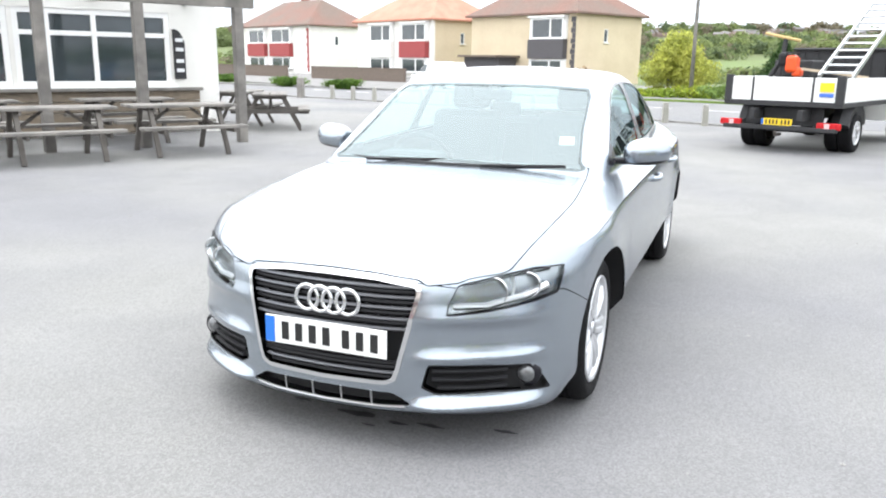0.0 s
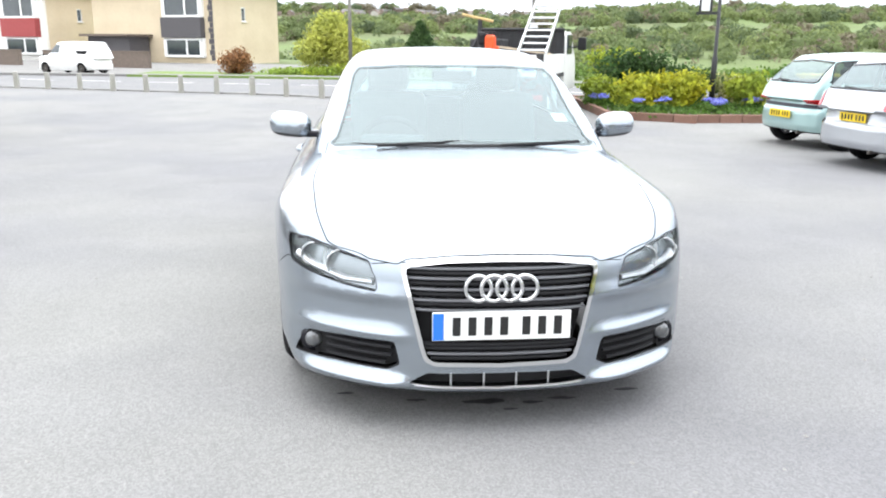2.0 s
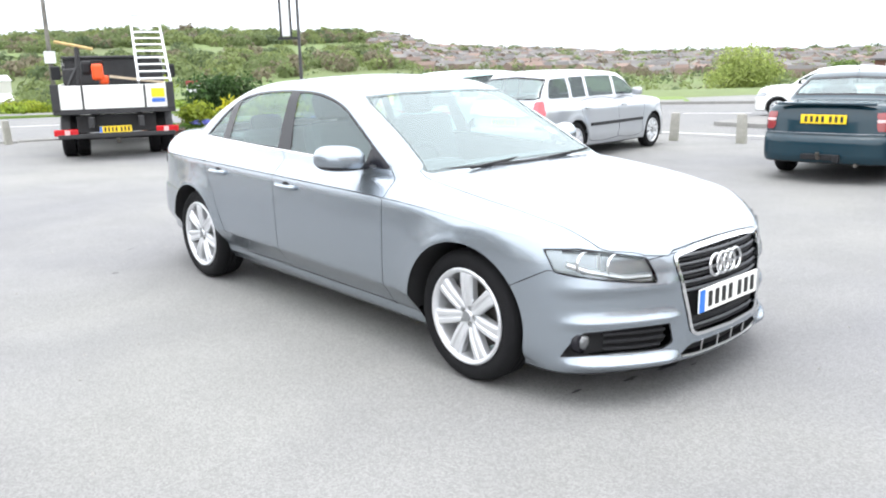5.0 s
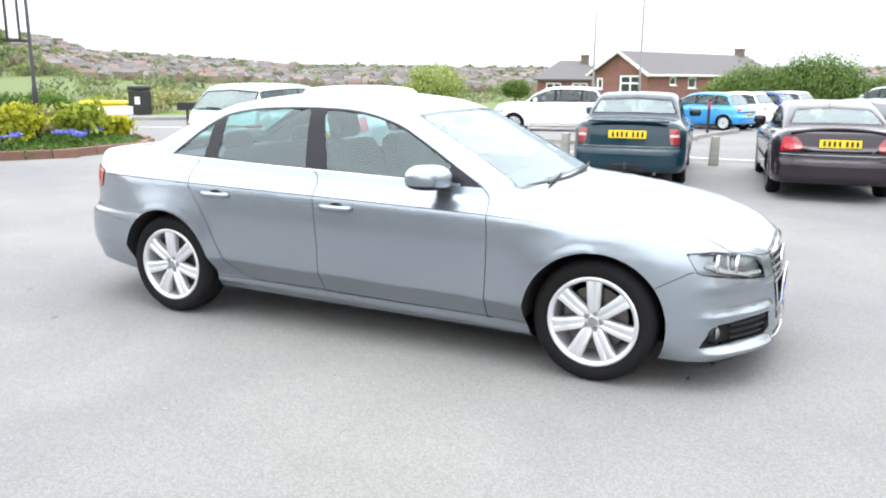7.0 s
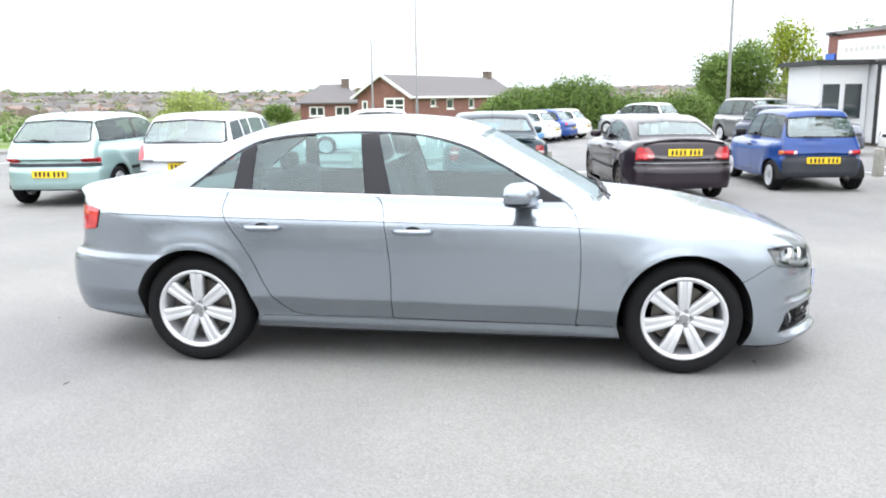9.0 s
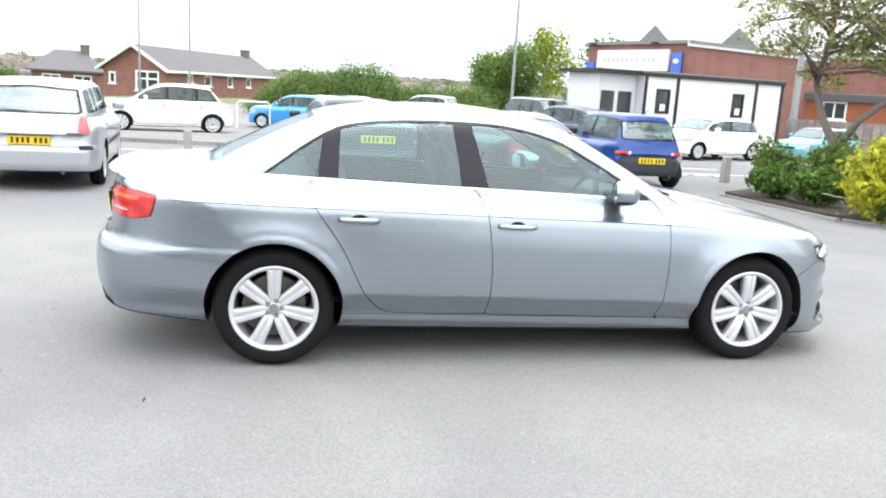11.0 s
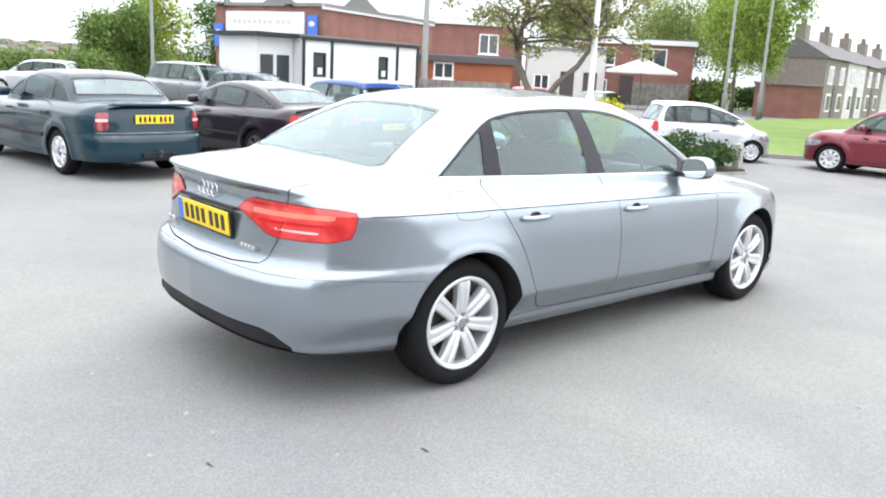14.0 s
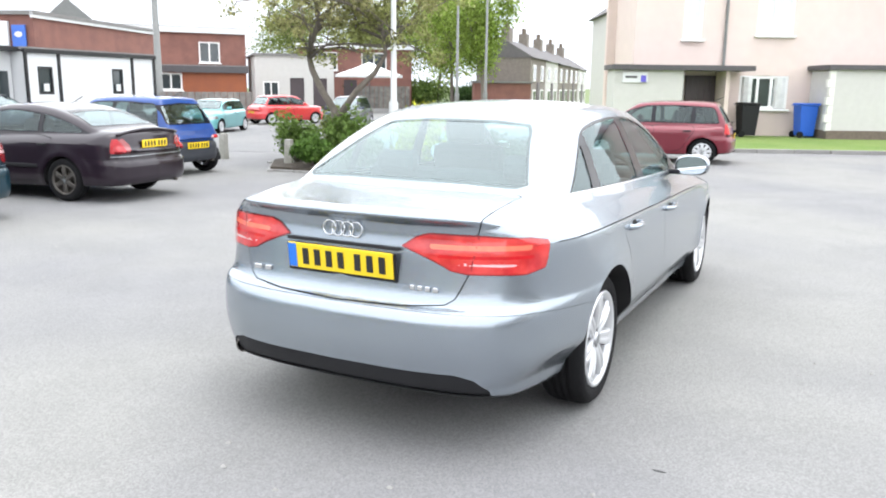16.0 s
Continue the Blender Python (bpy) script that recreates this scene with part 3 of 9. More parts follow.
def hero_saloon(m):
    """The silver saloon in the middle of the car park."""
    car = thing("saloon_car", m, "metallic silver-grey four-door saloon car with seven-spoke alloy wheels", "car")
    form = body_form(SALOON)
    mesh = skin(form, (-2.52, -1.01, 0.08), (2.4, 1.01, 1.5), 0.0155)
    ZC, BOT = curve(SALOON["crease"]), curve(SALOON["bottom"])
    low, high = split(mesh, mesh[0][:, 2] - ZC(mesh[0][:, 0]))
    two = []
    for piece, e in ((low, -0.009), (high, 0.009)):
        p, n, t = piece
        close = np.abs(p[:, 2] - ZC(p[:, 0])) < 0.009
        q = p[close].copy()
        q[:, 2] = ZC(q[:, 0]) + e
        g = slope(form, q, 0.003)
        n = n.copy()
        n[close] = g / np.linalg.norm(g, axis=1)[:, None]
        two.append((p, n, t))
    sh = Shell(two[0])
    sh.rest = two
    for ax, az, r in SALOON["arches"]:
        sh.cut("", lambda p: np.maximum(np.hypot(p[:, 0] - ax, p[:, 2] - az) - r, 0.5 - np.abs(p[:, 1])))
    sh.cut("underbody", lambda p: p[:, 2] - BOT(p[:, 0]) - 0.014)
    # slit along the flank crease; black lining behind imitates its dark reflection
    sh.cut("", lambda p: np.maximum(np.abs(p[:, 2] - ZC(p[:, 0])) - np.interp(p[:, 0], [0.7, 1.3], [0.0019, 0.0005]), np.maximum(0.6 - np.abs(p[:, 1]), np.abs(p[:, 0] + 0.1) - 1.85)))
    # side glass
    daylight = smooth_loop([(-1.492, 1.018), (-1.37, 1.109), (-1.253, 1.194), (-1.088, 1.288), (-0.916, 1.326), (-0.708, 1.345), (-0.402, 1.352), (-0.099, 1.337),
                            (0.167, 1.276), (0.364, 1.182), (0.557, 1.073), (0.735, 0.968), (0.70, 0.957), (0.433, 0.964), (-0.409, 0.993), (-1.234, 1.014), (-1.46, 1.016)], 4)
    side = lambda o: (lambda p: np.maximum(poly(flat_side(p), o), near_side(p)))
    sh.cut("dlo", side(daylight))
    dlo = Shell(sh.pieces.pop("dlo"))
    dlo.cut("core", lambda p: side(daylight)(p) + 0.013)
    belt = lambda p: p[:, 2] - np.interp(p[:, 0], [-1.46, 0.70], [1.030, 0.971])
    dlo.cut("belt_trim", lambda p: np.maximum(belt(p), p[:, 0] - 0.62))
    part_rows = [("window_trim", piece, GLOSS_BLACK) for piece in halves(join(dlo.rest))]
    part_rows += [("belt_trim", piece, SATIN) for piece in halves(dlo.pieces["belt_trim"])]
    panes = Shell(dlo.pieces["core"])
    panes.cut("b_pillar", side([(-0.441, 1.37), (-0.338, 1.37), (-0.225, 0.95), (-0.385, 0.95)]))
    panes.cut("quarter_bar", side([(-1.15, 1.30), (-1.062, 1.30), (-1.08, 0.95), (-1.205, 0.95), (-1.19, 1.02)]))
    panes.cut("mirror_sail", side([(0.5, 0.9), (0.9, 0.9), (0.75, 1.05), (0.56, 1.1)]))
    panes.cut("front_window", lambda p: -p[:, 0] - 0.33)
    panes.cut("rear_window", lambda p: -p[:, 0] - 1.08)
    # screens
    loop = lambda half: half + [(-y, z) for y, z in half[::-1]]
    ws = loop([(0.0, 0.962), (0.3, 0.958), (0.66, 0.945), (0.69, 0.955), (0.655, 0.99), (0.612, 1.122), (0.58, 1.28), (0.55, 1.322), (0.3, 1.336), (0.0, 1.338)])
    rs = loop([(0.0, 1.078), (0.3, 1.076), (0.55, 1.066), (0.595, 1.08), (0.44, 1.30), (0.40, 1.33), (0.2, 1.345), (0.0, 1.347)])
    full = lambda o, mask: (lambda p: np.maximum(poly(p[:, 1:], o), mask(p)))
    for nm, o, mask in (("windscreen", ws, lambda p: 0.1 - p[:, 0]), ("rear_screen", rs, lambda p: p[:, 0] + 1.05)):
        d = full(o, mask)
        sh.cut("hole", d)
        ring = Shell(sh.pieces.pop("hole"))
        ring.cut("core", lambda p: d(p) + 0.012)
        part_rows += [("screen_seal", join(ring.rest), FRIT), (nm, pushed(ring.pieces["core"], -0.002), WINDSCREEN if nm == "windscreen" else SCREEN)]
    # lamps
    head = [(1.83, 0.812, 0.712), (1.892, 0.804, 0.612), (1.96, 0.756, 0.597), (2.054, 0.664, 0.578), (2.109, 0.586, 0.566), (2.181, 0.454, 0.553),
            (2.166, 0.462, 0.60), (2.138, 0.489, 0.667), (2.089, 0.563, 0.684), (2.026, 0.641, 0.701), (1.954, 0.724, 0.716)]
    tail = [(-2.301, 0.278, 0.877), (-2.292, 0.345, 0.921), (-2.283, 0.396, 0.938), (-2.228, 0.587, 0.936), (-2.09, 0.76, 0.922), (-2.0, 0.803, 0.905),
            (-2.02, 0.803, 0.83), (-2.035, 0.799, 0.795), (-2.12, 0.745, 0.775), (-2.255, 0.55, 0.778), (-2.275, 0.49, 0.79), (-2.288, 0.424, 0.823)]
    sh.cut("headlight", within(flat_front_corner, head, lambda p: 1.6 - p[:, 0]))
    sh.cut("taillight", within(flat_rear_corner, tail, lambda p: p[:, 0] + 1.8))
    # nose openings
    grille = loop([(0.0, 0.688), (0.2, 0.684), (0.345, 0.668), (0.366, 0.655), (0.369, 0.632), (0.302, 0.345), (0.287, 0.302), (0.252, 0.284), (0.0, 0.281)])
    gd = full(grille, lambda p: 1.9 - p[:, 0])
    sh.cut("grille", gd)
    ring = Shell(sh.pieces.pop("grille"))
    ring.cut("core", lambda p: gd(p) + 0.016)
    surround, mouth = join(ring.rest), ring.pieces["core"]
    part_rows.append(("grille_surround", pushed(surround, 0.006), CHROME))
    intake = [(1.955, 0.772, 0.300), (2.0, 0.735, 0.352), (2.133, 0.569, 0.366), (2.213, 0.404, 0.368), (2.221, 0.382, 0.276), (2.201, 0.431, 0.249), (2.17, 0.501, 0.250),
              (2.095, 0.626, 0.252), (1.92, 0.80, 0.238)]
    sh.cut("intake", within(flat_front_corner, intake, lambda p: 1.7 - p[:, 0]))
    sh.cut("lower_grille", full(loop([(0.0, 0.255), (0.275, 0.252), (0.36, 0.20), (0.0, 0.192)]), lambda p: 1.9 - p[:, 0]))
    sh.cut("diffuser", full(loop([(0.0, 0.385), (0.54, 0.382), (0.61, 0.36), (0.66, 0.31), (0.69, 0.1), (0.0, 0.1)]), lambda p: p[:, 0] + 2.0))
    # shut panels
    BW = curve([(0.9, 0.70), (1.4, 0.735), (1.8, 0.705), (2.0, 0.655), (2.12, 0.51), (2.2, 0.40)])
    g = 0.0022
    sh.cut("front_door", side(smooth_loop([(-0.335, 1.03), (-0.30, 0.97), (-0.262, 0.86), (-0.228, 0.613), (-0.225, 0.45), (-0.229, 0.33), (-0.232, 0.295), (-0.231, 0.288), (-0.224, 0.2852), (-0.19, 0.2845), (0.2, 0.276), (0.79, 0.266), (0.815, 0.28), (0.834, 0.596),
                                           (0.826, 0.8), (0.80, 0.90), (0.745, 0.962), (0.70, 0.985), (0.433, 1.0)], 3)), g)
    sh.cut("rear_door", side(smooth_loop([(-0.305, 1.03), (-0.27, 0.97), (-0.232, 0.86), (-0.198, 0.613), (-0.195, 0.45), (-0.199, 0.33), (-0.20, 0.295), (-0.205, 0.288), (-0.24, 0.2875), (-0.673, 0.291), (-0.79, 0.30), (-0.843, 0.325), (-0.935, 0.433),
                                          (-1.053, 0.668), (-1.20, 0.877), (-1.228, 0.95), (-1.215, 1.02), (-1.18, 1.05), (-0.8, 1.04)], 3)), g)
    sh.cut("fuel_flap", lambda p: np.maximum(side(smooth_loop([(-1.49, 0.855), (-1.30, 0.853), (-1.315, 0.945), (-1.48, 0.957)], 5))(p), p[:, 1]), 0.0009)
    sh.cut("bonnet", lambda p: np.maximum(np.maximum(np.abs(p[:, 1]) - BW(p[:, 0]), 0.9 - p[:, 0]),
                                          np.interp(np.abs(p[:, 1]), [0, 0.2, 0.35, 0.385, 0.49, 0.9], [0.694, 0.69, 0.679, 0.661, 0.672, 0.60]) - p[:, 2]), 0.002)
    sh.cut("boot_lid", full(loop([(0.0, 1.3), (0.60, 1.3), (0.597, 0.99), (0.582, 0.935), (0.559, 0.779), (0.515, 0.68), (0.477, 0.655), (0.3, 0.642), (0.0, 0.636)]),
                            lambda p: p[:, 0] + 1.80), g)
    sh.cut("rear_bumper", lambda p: np.maximum(p[:, 2] - np.interp(p[:, 0], [-2.4, -2.1, -1.7], [0.632, 0.62, 0.585]), p[:, 0] + 1.69), 0.001)
    sh.cut("front_bumper", lambda p: np.maximum(p[:, 2] - np.interp(p[:, 0], [1.7, 1.86, 1.95, 2.1, 2.19, 2.2], [0.535, 0.62, 0.63, 0.64, 0.67, 0.69]), 1.70 - p[:, 0]), 0.002)
    sh.cut("sill", lambda p: np.maximum(p[:, 2] - np.interp(p[:, 0], [-1.1, 1.1], [0.287, 0.262]), np.abs(p[:, 0]) - 1.2), 0.0015)
    body = join(sh.rest)
    sheet("body", body, SILVER, car)
    for nm in ("bonnet", "boot_lid", "rear_bumper", "front_bumper", "fuel_flap"):
        sheet(nm, sh.pieces[nm], SILVER, car)
    for nm in ("front_door", "rear_door", "sill"):
        for piece in halves(sh.pieces[nm]):
            sheet(nm, piece, SILVER, car)
    sheet("underbody", sh.pieces["underbody"], BLACK, car)
    sheet("diffuser", pushed(sh.pieces["diffuser"], -0.006), BLACK, car)
    for nm, piece, material in part_rows:
        sheet(nm, piece, material, car)
    for nm, material in (("b_pillar", GLOSS_BLACK), ("quarter_bar", GLOSS_BLACK), ("mirror_sail", GLOSS_BLACK), ("front_window", GLASS), ("rear_window", GLASS)):
        for piece in halves(panes.pieces[nm]):
            sheet(nm, pushed(piece, -0.001 if material is GLOSS_BLACK else -0.005), material, car)
    for piece in halves(join(panes.rest)):
        sheet("quarter_window", pushed(piece, -0.005), GLASS, car)
    # near-black lining added inside the skin, so gaps and cabin look shaded
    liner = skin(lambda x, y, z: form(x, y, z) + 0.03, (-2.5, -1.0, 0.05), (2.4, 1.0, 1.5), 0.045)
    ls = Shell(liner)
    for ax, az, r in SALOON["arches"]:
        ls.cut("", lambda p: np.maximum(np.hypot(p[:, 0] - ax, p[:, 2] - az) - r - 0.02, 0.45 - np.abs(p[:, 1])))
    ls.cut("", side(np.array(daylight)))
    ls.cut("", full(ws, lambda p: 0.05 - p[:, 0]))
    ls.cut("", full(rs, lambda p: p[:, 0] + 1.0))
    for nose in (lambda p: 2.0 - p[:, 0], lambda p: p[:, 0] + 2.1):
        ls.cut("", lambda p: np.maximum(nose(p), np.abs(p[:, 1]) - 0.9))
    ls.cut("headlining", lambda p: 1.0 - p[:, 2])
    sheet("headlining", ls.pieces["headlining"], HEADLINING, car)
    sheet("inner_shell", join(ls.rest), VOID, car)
    for ax, az, r in SALOON["arches"]:
        for sgn in (1, -1):
            bm = bmesh.new()
            rows = []
            turn = np.linspace(-0.1, math.pi + 0.1, 40)
            xs, zs, across = ax + (r + 0.004) * np.cos(turn), az + (r + 0.004) * np.sin(turn), np.linspace(0.6, 1.0, 200)
            # the outer edge follows the skin of the wing
            rim = np.array([across[form(np.full(200, x), across, np.full(200, z)) < 0].max(initial=0.6) - 0.006 for x, z in zip(xs, zs)])
            for ys in (np.full(40, 0.5), (0.5 + rim) / 2, rim):
                rows.append([bm.verts.new((x, sgn * y, z)) for x, y, z in zip(xs, ys, zs)])
            for a, b in zip(rows, rows[1:]):
                for k in range(39):
                    bm.faces.new((a[k], a[k + 1], b[k + 1], b[k]))
            bm.faces.new(rows[0])
            part("wheel_arch_liner", bm, VOID, car)
    # headlights
    for piece in halves(sh.pieces["headlight"]):
        sgn = np.sign(piece[0][:, 1].mean())
        lens = Shell(piece)
        head_edge = within(flat_front_corner, head)
        lens.cut("rim", lambda p: -head_edge(p) - 0.0045)
        piece = join(lens.rest)
        lamp = sheet("headlight", piece, LENS, car, "clear headlight with bright reflectors")
        sheet("rim", lens.pieces["rim"], GLOSS_BLACK, lamp)
        back = piece[0].copy()
        c = back.mean(0)
        back = back - np.array([0.018, sgn * 0.008, 0.0])
        sheet("reflector", (back, piece[1], piece[2]), REFLECTOR, lamp)
        for dx, dy, dz, r in ((2.048, 0.60, 0.634, 0.050), (1.968, 0.708, 0.652, 0.044)):
            bm = lathe([(0.0, -0.035), (r * 0.45, -0.03), (r * 0.8, -0.014), (r, 0.012), (r + 0.005, 0.014), (r + 0.003, 0.0)], 24, "x")
            bmesh.ops.translate(bm, vec=(dx, sgn * dy, dz), verts=bm.verts)
            part("bowl", bm, CHROME, lamp, smooth=True)
        part("strip", tube([(2.15, sgn * 0.475, 0.585), (2.09, sgn * 0.585, 0.585), (2.0, sgn * 0.70, 0.615), (1.93, sgn * 0.77, 0.65)], 0.013, 8), SATIN, lamp)
        part("brow", tube([(2.12, sgn * 0.50, 0.664), (2.06, sgn * 0.59, 0.682), (1.98, sgn * 0.69, 0.698), (1.90, sgn * 0.765, 0.704)], 0.010, 8), GLOSS_BLACK, lamp)
        part("divider", tube([(2.01, sgn * 0.655, 0.69), (2.012, sgn * 0.662, 0.645), (2.025, sgn * 0.66, 0.60)], 0.007, 8), SATIN, lamp)
    BAND = mat("orange-red lamp band", (0.66, 0.15, 0.09), 0.14, vary=0.3, scale=25, spec=0.3, coat=0.5)
    TAIL = mat("bright red lamp lens", (0.56, 0.045, 0.04), 0.12, vary=0.35, scale=16, second=(0.42, 0.018, 0.022), second_scale=9, spec=0.4, coat=0.8)
    for piece in halves(sh.pieces["taillight"]):
        sgn = np.sign(piece[0][:, 1].mean())
        t = Shell(piece)
        edge = within(flat_rear_corner, tail)
        split_y = lambda p: np.abs(p[:, 1]) - np.interp(p[:, 2], [0.77, 0.95], [0.562, 0.588])
        foot = lambda p: p[:, 2] - np.interp(np.abs(p[:, 1]), [0.28, 0.42, 0.80], [0.905, 0.825, 0.812])
        t.cut("gasket", lambda p: -edge(p) - 0.0055)
        t.cut("divide", lambda p: np.abs(split_y(p)) - 0.003)
        for k, (y0, y1) in enumerate(((0.44, 0.57), (0.57, 0.72))):
            t.cut("pale%d" % k, lambda p: np.maximum(np.abs(foot(p)) - 0.0055, np.maximum(np.abs(p[:, 1]) - y1, y0 - np.abs(p[:, 1]))))
        t.cut("band", lambda p: np.maximum(np.abs(p[:, 2] - 0.884) - 0.010, np.maximum(np.abs(p[:, 1]) - 0.76, 0.40 - np.abs(p[:, 1]))))
        t.cut("deep", lambda p: np.maximum(np.abs(p[:, 2] - 0.846) - 0.007, np.maximum(np.abs(p[:, 1]) - 0.77, 0.43 - np.abs(p[:, 1]))))
        t.cut("inner", split_y)
        lamp = sheet("taillight", pushed(t.pieces["inner"], 0.006), TAIL, car, "red tail lamp with orange bands")
        sheet("side_lens", pushed(join(t.rest), 0.006), TAIL, lamp)
        sheet("lens_band", pushed(t.pieces["band"], 0.006), BAND, lamp)
        sheet("deep_band", pushed(t.pieces["deep"], 0.006), RED_LENS, lamp)
        for k in range(2):
            sheet("reversing_lens", pushed(t.pieces["pale%d" % k], 0.006), PALE_LENS, lamp)
        sheet("gasket", pushed(t.pieces["gasket"], 0.004), RED_DARK, lamp)
        sheet("lens_seam", pushed(t.pieces["divide"], 0.001), RED_DARK, lamp)
    # grille
    SLAT = mat("grey grille slat", (0.17, 0.175, 0.19), 0.35, 0.6, vary=0.05)
    gr = sheet("grille", (mouth[0] - np.array([0.06, 0, 0]), mouth[1], mouth[2]), VOID, car, "dark grille with bright slats")
    def at_nose(y, z, inset=0.02):
        return float(curve(SALOON["front_plan"])(abs(y)) + curve(SALOON["front_z"])(z) - inset)
    def wid(z):
        return float(np.interp(z, [0.29, 0.345, 0.632, 0.66], [0.25, 0.29, 0.352, 0.345]))
    for z in (0.648, 0.612, 0.572, 0.532, 0.495, 0.325):
        w = wid(z)
        bm = tube([(at_nose(y, z), y, z) for y in np.linspace(-w, w, 15)], 0.0065, 6)
        bmesh.ops.scale(bm, vec=(1, 1, 1), verts=bm.verts)
        part("slat", bm, SLAT, gr)
    for z in (0.63, 0.592, 0.552, 0.515, 0.36, 0.345, 0.305):
        w = wid(z)
        part("dark_slat", tube([(at_nose(y, z, 0.03), y, z) for y in np.linspace(-w, w, 13)], 0.009, 6), BLACK, gr)
    for y in np.linspace(-0.3, 0.3, 13):
        part("upright", tube([(at_nose(y, 0.655, 0.035), y, 0.655), (at_nose(y, 0.5, 0.035), y, 0.5)], 0.006, 6), BLACK, gr)
    bm = bmesh.new()
    rows = [[bm.verts.new((at_nose(y, z, 0.012), y * wid(z), z)) for y in np.linspace(-1, 1, 15)] for z in (0.385, 0.44, 0.49)]
    for a, b in zip(rows, rows[1:]):
        for k in range(14):
            bm.faces.new((a[k], a[k + 1], b[k + 1], b[k]))
    part("plate_carrier", bm, BLACK, gr)
    number_plate(car, Matrix.Translation((2.262, 0, 0.441)) @ Matrix.Rotation(radians(90), 4, "Z"), False)
    rings = [((2.240), y, 0.578, 0.048) for y in (-0.087, -0.029, 0.029, 0.087)]
    badge = None
    for x, y, z, r in rings:
        bm = tube([(x - 0.03 * abs(y) - 0.06 * (r * math.sin(a)), y + r * math.cos(a), z + r * math.sin(a)) for a in np.linspace(0, 2 * math.pi, 28, endpoint=False)], 0.0088, 8, closed=True)
        badge = part("ring" if badge else "badge", bm, CHROME, badge or car, "four linked bright rings", smooth=True)
    badge = None
    for y in (-0.066, -0.022, 0.022, 0.066):
        bm = tube([(-2.312 + 0.08 * (0.035 * math.sin(a)), y + 0.031 * math.cos(a), 0.925 + 0.031 * math.sin(a)) for a in np.linspace(0, 2 * math.pi, 24, endpoint=False)], 0.0032, 8, closed=True)
        badge = part("ring" if badge else "rear_badge", bm, CHROME, badge or car, "four linked bright rings", smooth=True)
    for y0, wd in ((0.40, 0.045), (0.455, 0.05), (-0.44, 0.028), (-0.405, 0.028), (-0.37, 0.028), (-0.335, 0.028)):
        part("badge_bar", blocks(((-2.312, y0, 0.713), (0.008, wd * 0.8, 0.022)), bevel=0.003), CHROME, car)
    number_plate(car, Matrix.Translation((-2.338, 0, 0.795)) @ Matrix.Rotation(radians(-90), 4, "Z") @ Matrix.Rotation(radians(6), 4, "X"), True)
    part("plate_holder", box(bmesh.new(), (-2.328, 0, 0.787), (0.012, 0.54, 0.122), 0.003, Matrix.Rotation(radians(-6), 4, "Y")), BLACK, car)
    part("plate_lamp_bar", blocks(((-2.318, 0, 0.866), (0.02, 0.56, 0.014)), bevel=0.004), BLACK, car)
    FOG = mat("fog lamp glass", (0.13, 0.135, 0.14), 0.2, 0.5, vary=0.3, scale=60, coat=1.0)
    # lower intakes and fog lamps
    for piece in halves(sh.pieces["intake"]):
        sgn = np.sign(piece[0][:, 1].mean())
        mouth_edge = within(flat_front_corner, intake)
        ring = Shell(piece)
        ring.cut("edge", lambda p: -mouth_edge(p) - 0.006)
        ob = sheet("air_intake", (piece[0] - np.array([0.045, 0, 0]), piece[1], piece[2]), VOID, car)
        for z in (0.338, 0.305, 0.272):
            part("slat", tube([(at_nose(y, z, 0.022), sgn * y, z) for y in np.linspace(0.41 if z > 0.28 else 0.43, 0.66, 8)], 0.008, 6), BLACK, ob)
        fog = bmesh.new()
        lathe([(0.0, 0.012), (0.03, 0.008), (0.042, -0.005), (0.052, -0.004), (0.056, -0.03)], 24, "x", fog)
        bmesh.ops.translate(fog, vec=(1.99, sgn * 0.715, 0.304), verts=fog.verts)
        f = part("fog_lamp", fog, GLOSS_BLACK, ob, smooth=True)
        fog = lathe([(0.0, 0.02), (0.02, 0.017), (0.034, 0.009), (0.036, 0.002)], 24, "x")
        bmesh.ops.translate(fog, vec=(1.99, sgn * 0.715, 0.304), verts=fog.verts)
        part("lens", fog, FOG, f, smooth=True)
        sheet("edge", pushed(ring.pieces["edge"], -0.002), BLACK, ob)
    lg = sh.pieces["lower_grille"]
    low_grille = sheet("lower_grille", (lg[0] - np.array([0.05, 0, 0]), lg[1], lg[2]), VOID, car)
    for y in (-0.187, -0.062, 0.062, 0.187):
        part("strut", tube([(at_nose(y, 0.25, 0.012), y, 0.252), (at_nose(y, 0.19, 0.012), y, 0.195)], 0.004, 6), SATIN, low_grille)
    part("lip", tube([(at_nose(y, 0.19, 0.002), y, 0.192 + 0.008 * (abs(y) / 0.36) ** 4) for y in np.linspace(-0.36, 0.36, 17)], 0.006, 6), SATIN, low_grille)
    # wheels
    for x in (1.404, -1.404):
        for sgn in (1, -1):
            wheel(car, x, sgn * 0.768, 0.323, 0.323, 0.229, 0.21, 7, True, ALLOY, spin=0.0)
    # mirrors
    for sgn in (1, -1):
        shape = lambda x, y, z: (np.abs((x - 0.50 + 0.30 * (y - 0.93)) / (0.092 - 0.02 * np.maximum(z - 1.02, 0) / 0.07)) ** 2.5 + np.abs((y - 0.925) / (0.118 - 0.2 * np.maximum(z - 1.03, 0))) ** 3.2
                                + np.abs((z - 1.015 - 0.06 * (y - 0.93)) / 0.070) ** 3.0 - 1) * 0.05
        p, n, t = skin(shape, (0.35, 0.76, 0.9), (0.65, 1.1, 1.15), 0.016)
        if sgn < 0:
            p, n, t = p * [1, -1, 1], n * [1, -1, 1], t[:, ::-1]
        sm = Shell((p, n, t))
